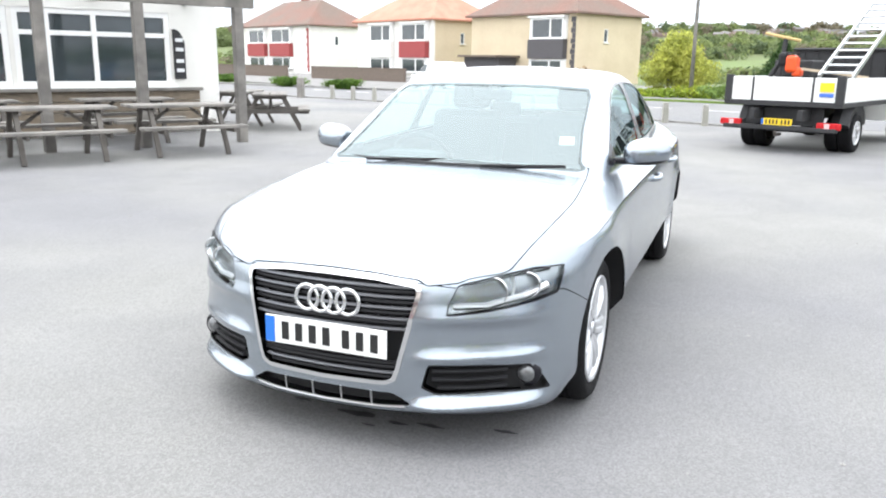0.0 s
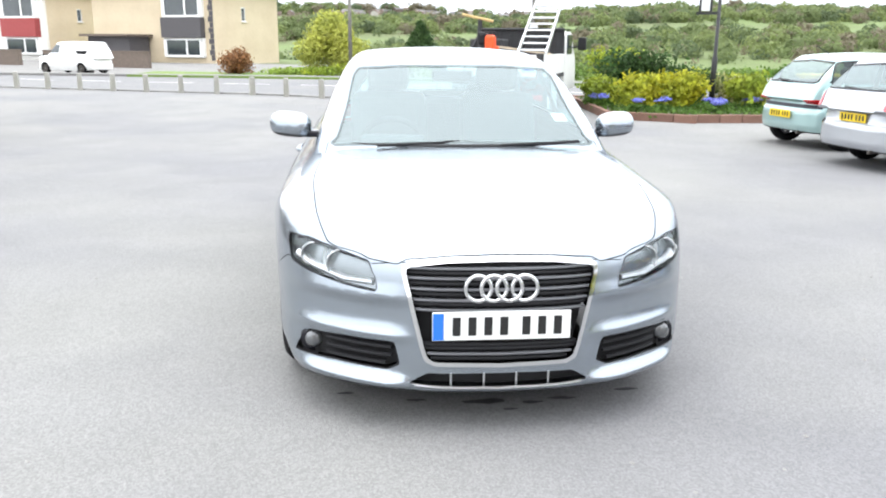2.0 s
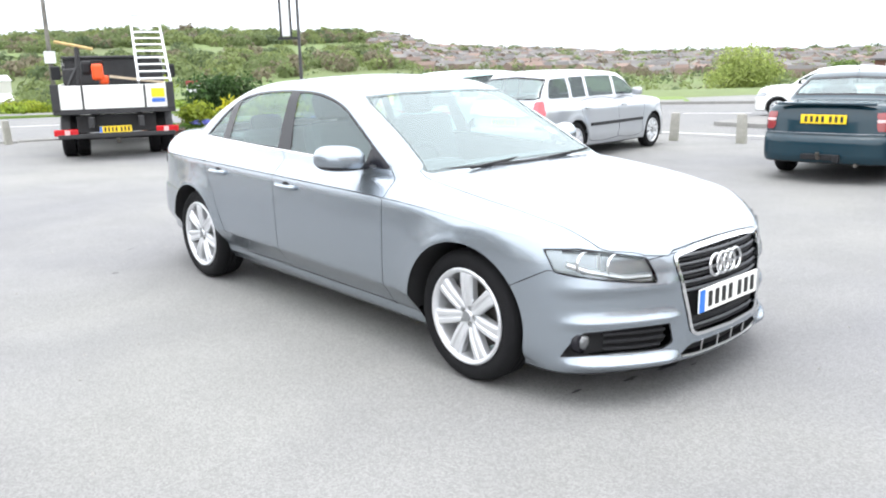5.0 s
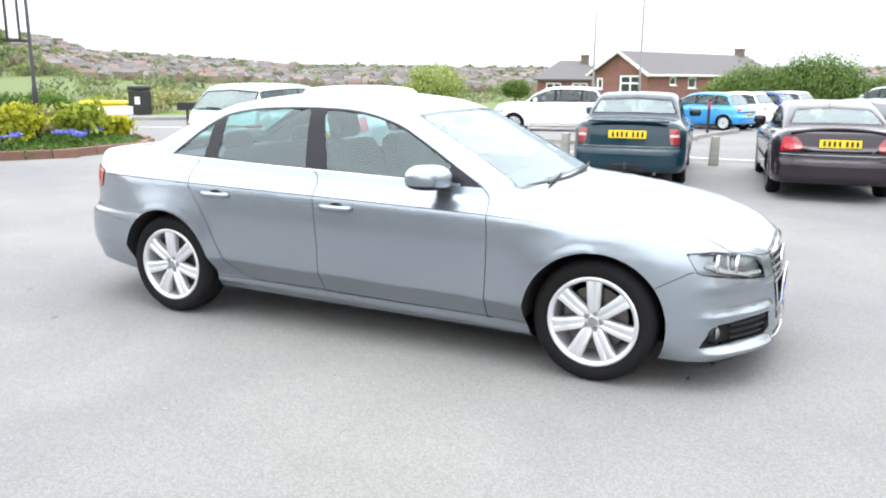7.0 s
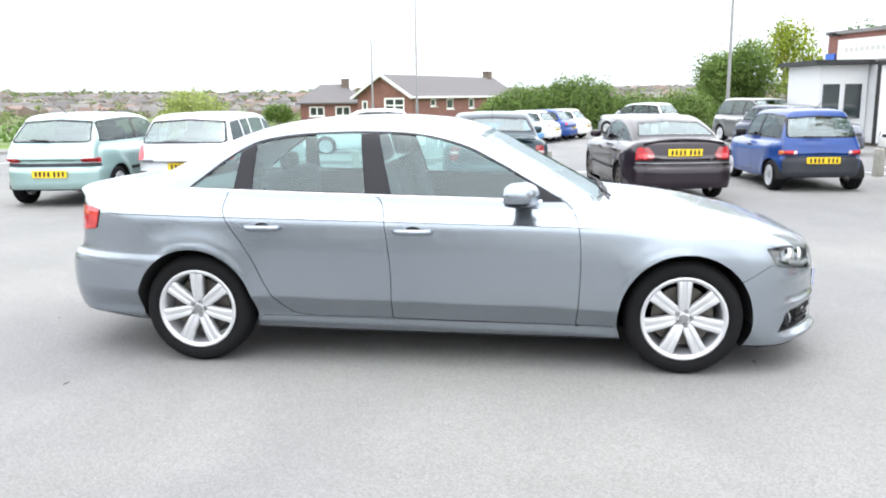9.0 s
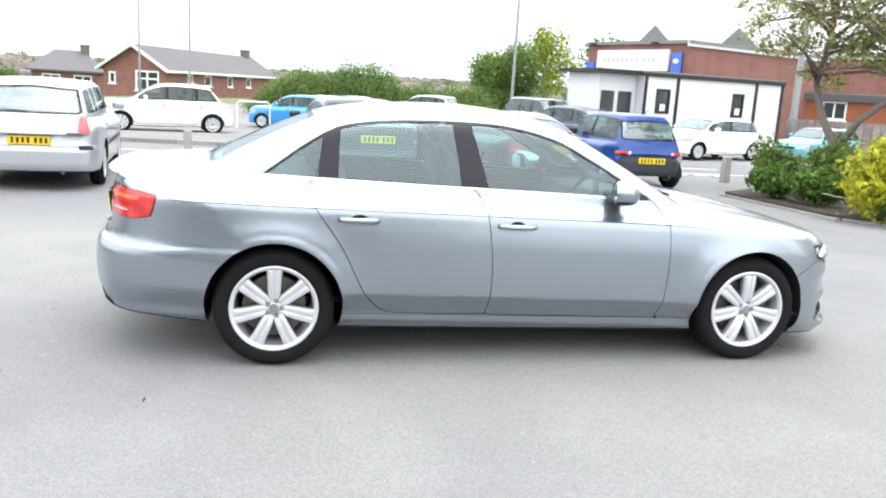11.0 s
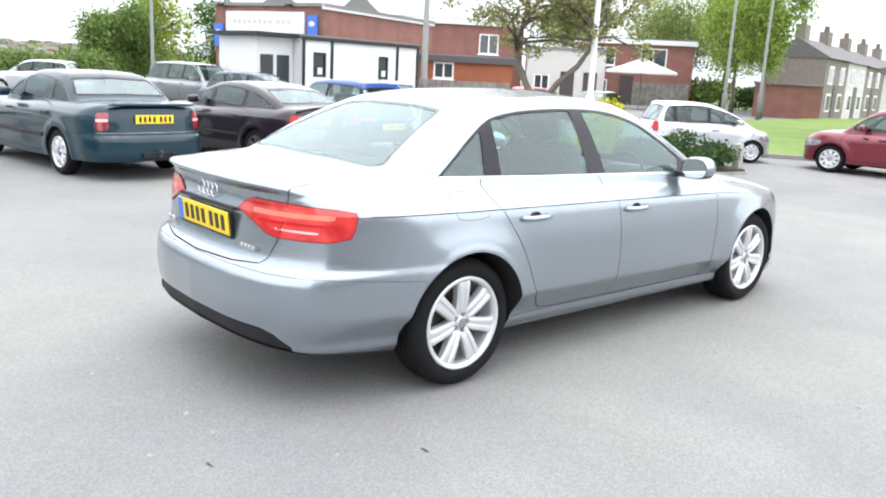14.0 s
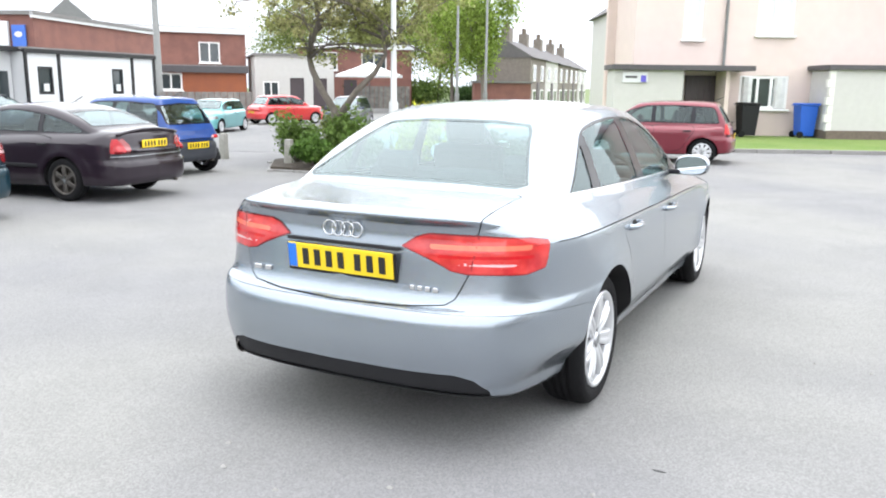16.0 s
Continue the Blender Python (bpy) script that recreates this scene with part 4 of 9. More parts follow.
        sm.cut("glass", lambda p: p[:, 0] - 0.445 + 0.30 * (np.abs(p[:, 1]) - 0.93))
        sm.cut("base", lambda p: p[:, 2] - 0.968 - 0.1 * (np.abs(p[:, 1]) - 0.93))
        mir = sheet("door_mirror", join(sm.rest), SILVER, car)
        face = sm.pieces["glass"]
        back = face[0].copy()
        back[:, 0] = 0.447 - 0.30 * (np.abs(back[:, 1]) - 0.93)
        back[:, 1] = sgn * 0.925 + (back[:, 1] - sgn * 0.925) * 0.95
        back[:, 2] = 1.015 + (back[:, 2] - 1.015) * 0.95
        flat = np.tile(np.array([-0.958, -0.287 * sgn, 0.0]), (len(back), 1))
        sheet("mirror_glass", (back, flat, face[2]), MIRROR, mir)
        sheet("lower_cover", sm.pieces["base"], GLOSS_BLACK, mir)
        part("arm", box(bmesh.new(), (0.52, sgn * 0.80, 0.965), (0.1, 0.12, 0.035), 0.012), GLOSS_BLACK, mir)
    # handles
    W = curve(SALOON["width"])
    for x0, x1, z in ((-1.071, -0.866, 0.822), (-0.199, 0.009, 0.806)):
        for sgn in (1, -1):
            y = float(W(x0)) * sgn
            xm = (x0 + x1) / 2
            h = part("door_handle", tube([(x0, y * 0.992, z), (x0 + 0.015, y + 0.012 * sgn, z), (x0 + 0.05, y + 0.028 * sgn, z), (x1 - 0.05, y + 0.030 * sgn, z), (x1 - 0.015, y + 0.016 * sgn, z), (x1, y * 0.992, z)],
                                          0.016, 10), SILVER, car, smooth=True)
            # near-black disc on the flat skin paints the shade behind the handle
            bm = lathe([(0.0, 0.0), (0.05, 0.003 * sgn), (0.053, 0.0)], 24)
            bmesh.ops.scale(bm, vec=(0.85, 1, 0.5), verts=bm.verts)
            bmesh.ops.translate(bm, vec=(xm, y * 0.9985 - 0.001 * sgn, z + 0.002), verts=bm.verts)
            part("recess", bm, VOID, h)
    # cabin
    for y in (0.36, -0.36):
        seat(car, 0.05, y)
    part("rear_bench", blocks(((-0.75, 0, 0.55), (0.5, 1.2, 0.16)), ((-1.1, 0, 0.82), (0.16, 1.2, 0.5)), bevel=0.05), SEAT, car)
    for y in (0.38, -0.38):
        part("rear_headrest", blocks(((-1.2, y, 1.10), (0.09, 0.25, 0.13)), bevel=0.04), SEAT, car)
    part("dashboard", blocks(((0.78, 0, 0.85), (0.42, 1.36, 0.16)), ((0.62, -0.36, 0.93), (0.2, 0.36, 0.07)), bevel=0.03), DASH, car)
    part("parcel_shelf", blocks(((-1.45, 0, 1.0), (0.5, 1.15, 0.03)), bevel=0.01), DASH, car)
    part("cabin_floor", blocks(((-0.2, 0, 0.33), (2.4, 1.4, 0.04))), VOID, car)
    c, ax1 = Vector((0.46, -0.36, 0.88)), Vector((0.42, 0, 0.91))
    wheel_pts = [c + 0.185 * (math.cos(a) * Vector((0, 1, 0)) + math.sin(a) * ax1) for a in np.linspace(0, 2 * math.pi, 24, endpoint=False)]
    st = part("steering_wheel", tube(wheel_pts, 0.016, 8, closed=True), BLACK, car, smooth=True)
    part("spokes", tube([c - 0.18 * Vector((0, 1, 0)), c, c + 0.18 * Vector((0, 1, 0))], 0.022, 8), BLACK, st)
    part("cabin_mirror", blocks(((0.30, 0, 1.275), (0.03, 0.24, 0.065)), bevel=0.012), BLACK, car)
    lean = Vector((0.47, 0.1, 0.877)).normalized().to_track_quat("Z", "X").to_matrix().to_4x4()
    part("paper_disc", box(bmesh.new(), (0.722, 0.545, 1.072), (0.075, 0.075, 0.001), 0, lean), PLATE_WHITE, car, "small white paper disc")
    for y0 in (-0.45, 0.18):
        part("wiper", tube([(1.02, y0, 0.957), (0.995, y0 + 0.28, 0.966), (0.965, y0 + 0.42, 0.97)], 0.008, 6), BLACK, car)
    part("cowl", tube([(1.02 - 0.12 * (y / 0.66) ** 2, y, 0.945) for y in np.linspace(-0.64, 0.64, 15)], 0.018, 8), BLACK, car)
    for y in (0.50, 0.585):
        bm = lathe([(0.026, 0.0), (0.033, 0.0), (0.033, 0.12), (0.026, 0.12)], 20, "x")
        bmesh.ops.translate(bm, vec=(-2.30, y, 0.315), verts=bm.verts)
        part("exhaust_tip", bm, STEEL_DARK, car, smooth=True)
    return car


hero_saloon(pose(0, 0, 0))


# ---- other cars ----
def car_spec(L, W, H, wb, fo, belt, bonnet, cowl, roof0, roof1, glass_x, deck, tail_lean=0.08, tyre=0.3, nose=0.12):
    """Curves for a parked car from its main sizes. cowl: foot of the windscreen; roof0, roof1: ends of the roof; glass_x, deck: foot of the rear glass."""
    xf, w = wb / 2 + fo, W / 2 - 0.012
    xr = xf - L
    saloon = glass_x > xr + 0.35
    rear = [(glass_x, deck), (xr + 0.15, deck - 0.03), (xr - 0.1, deck - 0.05)] if saloon else [(xr + 0.5, belt + 0.02), (xr - 0.1, belt + 0.01)]
    foot = [(glass_x, deck - 0.01), (glass_x - 0.3, deck - 0.2), (glass_x - 0.9, 0.1)] if saloon else [(glass_x, belt + 0.05), (glass_x - 0.12, belt - 0.25), (glass_x - 0.5, 0.1)]
    return dict(
        width=[(xf + 0.1, w * 0.76), (xf - 0.15, w * 0.90), (xf - 0.45, w * 0.975), (wb / 2, w), (0, w), (-wb / 2, w * 0.995), (xr + 0.4, w * 0.975), (xr + 0.15, w * 0.93), (xr - 0.1, w * 0.84)],
        crease=[(xf, belt - 0.26), (wb / 2, belt - 0.14), (0, belt - 0.11), (xr, belt - 0.07)],
        side=[(-0.8, -0.12), (-0.68, -0.07), (-0.58, -0.03), (-0.46, -0.006), (-0.3, 0.0), (-0.1, 0.002), (-0.01, -0.006), (0.01, -0.016), (0.06, -0.045), (0.12, -0.095), (0.3, -0.28)],
        deck=[(xf + 0.15, bonnet - 0.32), (xf - 0.02, bonnet - 0.2), (xf - 0.2, bonnet - 0.09), (xf - 0.55, bonnet), (cowl, belt + 0.0)] + rear,
        roof=[(cowl + 0.9, 0.1), (cowl + 0.35, belt - 0.22), (cowl, belt + 0.02), ((cowl * 0.45 + roof0 * 0.55), belt + (H - belt) * 0.60), (roof0, H - 0.05), ((roof0 * 2 + roof1) / 3, H - 0.004), ((roof0 + 2 * roof1) / 3, H), (roof1, H - 0.03)]
             + ([((roof1 + glass_x) / 2, (H + deck) / 2 + 0.02)] if saloon else [((roof1 * 0.5 + glass_x * 0.5), (H + belt) / 2 + 0.05)]) + foot,
        belt_y=[(cowl + 0.3, w * 0.74), (cowl, w * 0.82), (0, w * 0.87), (xr + 0.7, w * 0.85), (xr + 0.1, w * 0.78), (xr - 0.2, w * 0.7)],
        front_plan=[(0, xf), (w * 0.35, xf - 0.03), (w * 0.62, xf - 0.11), (w * 0.82, xf - 0.24), (w * 0.95, xf - 0.45), (w * 1.02, xf - 0.75)],
        front_z=[(0.1, -0.06), (0.25, 0.0), (0.5, 0.0), (0.62, -0.03), (0.8, -nose)],
        rear_plan=[(0, xr), (w * 0.4, xr + 0.012), (w * 0.65, xr + 0.045), (w * 0.84, xr + 0.12), (w * 0.95, xr + 0.3), (w * 1.02, xr + 0.55)],
        rear_z=[(0.15, 0.12), (0.27, 0.03), (0.36, 0.0), (0.5, 0.0), (0.56, 0.012), (0.6, 0.045), (0.8, 0.05 + tail_lean * 0.3), (belt, 0.05 + tail_lean), (H, 0.06 + tail_lean * 2.5)],
        bottom=[(xf, 0.2), (0, 0.19), (xr, 0.25)], crown=0.03, edge=0.2, tumble=0.30, bulge=0.2, belt_z=belt, roof_crown=0.08, r_top=0.10, r_end=0.08, r_roof=0.09,
        arches=[(wb / 2, tyre, tyre + 0.035), (-wb / 2, tyre, tyre + 0.035)], flare=0.014,
        ends=(xf, xr), sizes=(w, H, belt, cowl, roof0, roof1, glass_x, deck, tyre, wb), saloon=saloon)


def parked_car(name, m, label, s, colour, group="parked cars", tail=(), glass=(), pillars=(0.0,), dlo_rear=None, bumper=None, plate_z=0.8, step=0.032, trim=None, rear_plate=True,
               rim="trim", strip_z=None, lamps_front=True):
    """A parked car. tail: outlines of the lamp on one side as (y, z), with its material; glass: the rear glass as (half width, z) pairs from its foot up."""
    car = thing(name, m, label, "car", group)
    form = body_form(s)
    xf, xr = s["ends"]
    w, H, belt, cowl, roof0, roof1, glass_x, deck, tyre, wb = s["sizes"]
    sh = Shell(skin(form, (xr - 0.15, -w - 0.1, 0.1), (xf + 0.15, w + 0.1, H + 0.1), step))
    for ax, az, r in s["arches"]:
        sh.cut("", lambda p: np.maximum(np.hypot(p[:, 0] - ax, p[:, 2] - az) - r, 0.5 - np.abs(p[:, 1])))
    BOT = curve(s["bottom"])
    sh.cut("underbody", lambda p: p[:, 2] - BOT(p[:, 0]) - 0.02)
    side = lambda o: (lambda p: np.maximum(poly(flat_side(p), o), near_side(p)))
    back = dlo_rear if dlo_rear is not None else (glass_x + 0.15 if s["saloon"] else xr + 0.32)
    b0, t0 = belt + 0.035, H - 0.105
    outline = smooth_loop([(cowl - 0.22, b0), (roof0 + (cowl - roof0) * 0.45, (b0 + t0) / 2 + 0.03), (roof0 + 0.02, t0 - 0.05), (roof0 - 0.2, t0), ((roof0 + roof1) / 2, t0 + 0.012)]
                          + ([(roof1 - 0.05, t0 - 0.04), ((roof1 + back) / 2 - 0.03, (b0 + t0) / 2 + 0.02), (back, b0 + 0.02)] if s["saloon"] else [(back + 0.35, t0 - 0.01), (back + 0.1, t0 - 0.05), (back, b0 + 0.05)])
                          + [(back + 0.06, b0 + 0.0), (0, b0)], 4)
    sh.cut("dlo", side(outline))
    dlo = Shell(sh.pieces.pop("dlo"))
    dlo.cut("core", lambda p: side(outline)(p) + 0.02)
    for piece in halves(join(dlo.rest)):
        sheet("window_trim", piece, trim or GLOSS_BLACK, car)
    panes = Shell(dlo.pieces["core"])
    for i, x in enumerate(pillars):
        panes.cut("pillar%d" % i, side([(x - 0.05, belt - 0.1), (x + 0.05, belt - 0.1), (x + 0.03, H), (x - 0.05, H)]))
        for piece in halves(panes.pieces["pillar%d" % i]):
            sheet("pillar", piece, trim or GLOSS_BLACK, car)
    edges = sorted(list(pillars) + [-9])[::-1]
    rest = panes
    for x in edges:
        rest.cut("pane", (lambda v: (lambda p: v - p[:, 0]))(x))
        for piece in halves(rest.pieces["pane"]):
            sheet("side_window", pushed(piece, -0.006), PARKED_GLASS, car)
    loop = lambda half: half + [(-y, z) for y, z in half[::-1]]
    full = lambda o, mask: (lambda p: np.maximum(poly(p[:, 1:], o), mask(p)))
    ws = loop([(0.0, belt + 0.05), (w * 0.74, belt + 0.035), (w * 0.76, belt + 0.06), (w * 0.64, H - 0.11), (w * 0.6, H - 0.085), (0.0, H - 0.075)])
    rs = loop(list(glass))
    for nm, o, mask in (("windscreen", ws, lambda p: roof0 - 0.1 - p[:, 0]), ("rear_screen", rs, lambda p: p[:, 0] - roof1 - 0.25)):
        d = full(o, mask)
        sh.cut("hole", d)
        ring = Shell(sh.pieces.pop("hole"))
        ring.cut("core", lambda p: d(p) + 0.025)
        sheet("screen_seal", join(ring.rest), GLOSS_BLACK, car)
        sheet(nm, pushed(ring.pieces["core"], -0.004), PARKED_SCREEN, car)
    for nm, o, material in tail:
        sh.cut(nm, lambda p: np.maximum(poly(flat_end(p), o), p[:, 0] - xr - 0.2))
        for piece in halves(sh.pieces.pop(nm)):
            sheet(nm, pushed(piece, 0.008), material, car)
    if lamps_front:
        z0 = belt - 0.27
        head = [(w * 0.5, z0 - 0.09), (w * 0.93, z0 - 0.06), (w * 0.99, z0 + 0.05), (w * 0.85, z0 + 0.06), (w * 0.55, z0 + 0.03)]
        sh.cut("headlight", lambda p: np.maximum(poly(flat_end(p), head), xf - 0.5 - p[:, 0]))
        for piece in halves(sh.pieces.pop("headlight")):
            sheet("headlight", piece, REFLECTOR, car)
        sh.cut("grille", full(loop([(0.0, z0 - 0.02), (w * 0.42, z0 - 0.03), (w * 0.4, z0 - 0.12), (0.0, z0 - 0.13)]), lambda p: xf - 0.5 - p[:, 0]))
        sheet("grille", pushed(sh.pieces.pop("grille"), -0.01), BLACK, car)
    if bumper:
        sh.cut("bumper", lambda p: np.maximum(p[:, 2] - bumper[0], p[:, 0] + wb / 2 + tyre + 0.03), 0.003)
        sheet("rear_bumper", pushed(sh.pieces["bumper"], 0.004), bumper[1], car)
        sh.cut("bumper", lambda p: np.maximum(p[:, 2] - bumper[0] + 0.02, wb / 2 + tyre + 0.03 - p[:, 0]), 0.003)
        sheet("front_bumper", pushed(sh.pieces["bumper"], 0.004), bumper[1], car)
    for x0, x1, nm in ((pillars[0] + 0.01, cowl - 0.1, "front_door"),) + (((-wb / 2 + 0.2, pillars[0] - 0.01, "rear_door"),) if len(pillars) > 1 else ()):
        if x1 - x0 > 0.4:
            o = smooth_loop([(x0, belt - 0.02), (x0, 0.5), (x0 + 0.02, 0.3), (x1 - 0.03, 0.29), (x1, 0.5), (x1, belt - 0.06)] if nm == "front_door"
                            else [(x1, belt - 0.02), (x1, 0.5), (x1 - 0.02, 0.3), (x0 + 0.3, 0.29), (x0 + 0.12, 0.5), (x0, belt - 0.03)], 3)
            sh.cut(nm, side(o), 0.004)
            for piece in halves(sh.pieces.pop(nm)):
                sgn = np.sign(piece[0][:, 1].mean())
                door = sheet(nm, piece, colour, car)
                part("handle", box(bmesh.new(), (x0 + 0.12, sgn * (w + 0.012), belt - 0.12), (0.17, 0.03, 0.028), 0.01), trim or BLACK, door)
    sheet("body", join(sh.rest), colour, car)
    sheet("underbody", sh.pieces["underbody"], BLACK, car)
    # added black lining gives panel gaps and cabin their shade
    ls = Shell(skin(lambda x, y, z: form(x, y, z) + 0.04, (xr - 0.1, -w - 0.1, 0.1), (xf + 0.1, w + 0.1, H + 0.1), 0.07))
    for d in (side(outline), full(ws, lambda p: roof0 - 0.15 - p[:, 0]), full(rs, lambda p: p[:, 0] - roof1 - 0.3)):
        ls.cut("", d)
    for ax, az, r in s["arches"]:
        ls.cut("", lambda p: np.maximum(np.hypot(p[:, 0] - ax, p[:, 2] - az) - r - 0.03, 0.35 - np.abs(p[:, 1])))
    sheet("inner_shell", join(ls.rest), VOID, car)
    for ax, az, r in s["arches"]:
        for sgn in (1, -1):
            rows = [[(ax + (r + 0.004) * math.cos(a), sgn * y, az + (r + 0.004) * math.sin(a)) for a in np.linspace(-0.12, math.pi + 0.12, 20)] for y in (w - 0.32, w - 0.03)]
            v = rows[0] + rows[1]
            raw("wheel_arch_liner", v, [(k, k + 1, k + 21, k + 20) for k in range(19)] + [tuple(range(20))], VOID, car)
            wheel(car, ax, sgn * (w - 0.11), tyre, tyre, tyre * 0.66, 0.18, 9 if rim == "trim" else 6, False, ALLOY if rim != "steel" else STEEL_DARK)
    for sgn in (1, -1):
        part("door_mirror", box(bmesh.new(), (cowl - 0.42, sgn * (w + 0.04), belt + 0.09), (0.11, 0.19, 0.13), 0.04), colour if trim is None else trim, car, smooth=True)
    if rear_plate:
        x = xr + float(curve(s["rear_z"])(plate_z))
        number_plate(car, Matrix.Translation((x - 0.022, 0, plate_z)) @ Matrix.Rotation(radians(-90), 4, "Z"), True, False)
    if strip_z:
        for sgn in (1, -1):
            part("rubbing_strip", box(bmesh.new(), (0.0, sgn * (w + 0.006), strip_z), (wb - 2 * tyre - 0.25, 0.02, 0.05), 0.008), BLACK, car)
    for y in (0.34, -0.34):
        seat(car, -0.1, y, 0.46)
    part("rear_bench", blocks(((-0.85, 0, 0.8), (0.16, 1.1, 0.45)), bevel=0.05), SEAT, car)
    part("dashboard", blocks(((cowl - 0.35, 0, belt - 0.08), (0.35, 1.2, 0.14)), bevel=0.03), DASH, car)
    part("exhaust", tube([(xr + 0.3, -0.4, 0.26), (xr + 0.02, -0.4, 0.25)], 0.025, 10), STEEL_DARK, car)
    part("aerial", tube([(roof1 + 0.1, 0, H - 0.02), (roof1 - 0.12, 0, H + 0.09)], 0.006, 6), BLACK, car)
    if not s["saloon"]:
        gx = xr + 0.08
        part("rear_wiper", tube([(gx + 0.0, 0.0, belt + 0.06), (gx + 0.02, 0.3, belt + 0.075)], 0.012, 6), BLACK, car)
    return car


def facing(x, y, ahead):
    """A pose on the ground, with the front towards the compass angle ahead, in degrees from +x."""
    return pose(x, y, 0, 0, 0, ahead)


MINT = paint("pale mint paint", (0.32, 0.46, 0.45), 0.4)
PALE_SILVER = paint("pale silver paint", (0.44, 0.46, 0.49), 0.6)
GREY_SILVER = paint("grey metallic paint", (0.17, 0.18, 0.19), 0.6)
TEAL = paint("dark teal paint", (0.005, 0.026, 0.040), 0.0, 0.35, 0.8, 0.1)
PLUM = paint("dark plum paint", (0.016, 0.010, 0.016), 0.0, 0.35, 0.85, 0.1)
BLUE = paint("royal blue paint", (0.016, 0.055, 0.22), 0.0, 0.35, 0.7, 0.1)
BRIGHT_BLUE = paint("bright blue paint", (0.03, 0.27, 0.62), 0.3, 0.28)
WHITE = paint("white paint", (0.75, 0.75, 0.74), 0.0, 0.35)
WINE = paint("wine red paint", (0.14, 0.008, 0.02), 0.3, 0.3, 0.7)
RED = paint("bright red paint", (0.5, 0.025, 0.03), 0.0, 0.3)
SEA = paint("sea green paint", (0.12, 0.36, 0.38), 0.4, 0.3)
NAVY = paint("navy paint", (0.025, 0.035, 0.07), 0.3, 0.3)
GREY_BUMPER = mat("grey bumper plastic", (0.04, 0.043, 0.052), 0.6, vary=0.15, spec=0.25, bump=0.1, bump_scale=200)

HATCH = car_spec(3.82, 1.646, 1.39, 2.49, 0.74, 0.92, 0.88, 0.98, 0.3, -1.25, -1.72, 0.92, 0.10, 0.29)
ESTATE = car_spec(4.515, 1.753, 1.45, 2.70, 0.88, 0.96, 0.93, 1.0, 0.35, -1.75, -2.22, 0.96, 0.10, 0.315)
BOOTED = car_spec(4.48, 1.66, 1.38, 2.55, 0.88, 0.93, 0.92, 0.72, 0.0, -0.95, -1.55, 1.02, 0.05, 0.305)
FASTBACK = car_spec(4.495, 1.707, 1.38, 2.64, 0.90, 0.93, 0.92, 0.80, 0.1, -0.85, -1.85, 1.03, 0.05, 0.31)
TINY = car_spec(3.23, 1.487, 1.43, 2.20, 0.62, 0.88, 0.86, 0.75, 0.35, -1.1, -1.38, 0.88, 0.04, 0.265)
COMPACT = car_spec(3.95, 1.72, 1.48, 2.49, 0.80, 0.95, 0.94, 1.0, 0.25, -1.1, -1.55, 0.95, 0.16, 0.30)
TALL = car_spec(4.60, 1.78, 1.68, 2.75, 0.90, 1.0, 1.0, 1.15, 0.4, -1.7, -2.1, 1.0, 0.14, 0.325)
CARRIER = car_spec(3.36, 1.6, 1.35, 2.06, 0.70, 0.84, 0.84, 0.92, 0.3, -1.2, -1.46, 0.84, 0.14, 0.275)
SHORT_TALL = car_spec(3.08, 1.6, 1.42, 2.08, 0.66, 0.88, 0.84, 1.08, 0.12, -1.0, -1.25, 0.88, 0.24, 0.27)


ESTATE_LENS = mat("pinkish red car lamp", (0.60, 0.09, 0.11), 0.14, vary=0.35, scale=18, spec=0.3, coat=0.6)
# pale strip colour: the sky's reflection along the bumper edge, painted on
LEDGE_GLINT = mat("painted bumper glint", (0.30, 0.31, 0.33), 0.3, 0.5, vary=0.1)
RED_DEEP = mat("red car lamp", (0.33, 0.012, 0.018), 0.14, vary=0.2, scale=20, spec=0.2, coat=0.35)


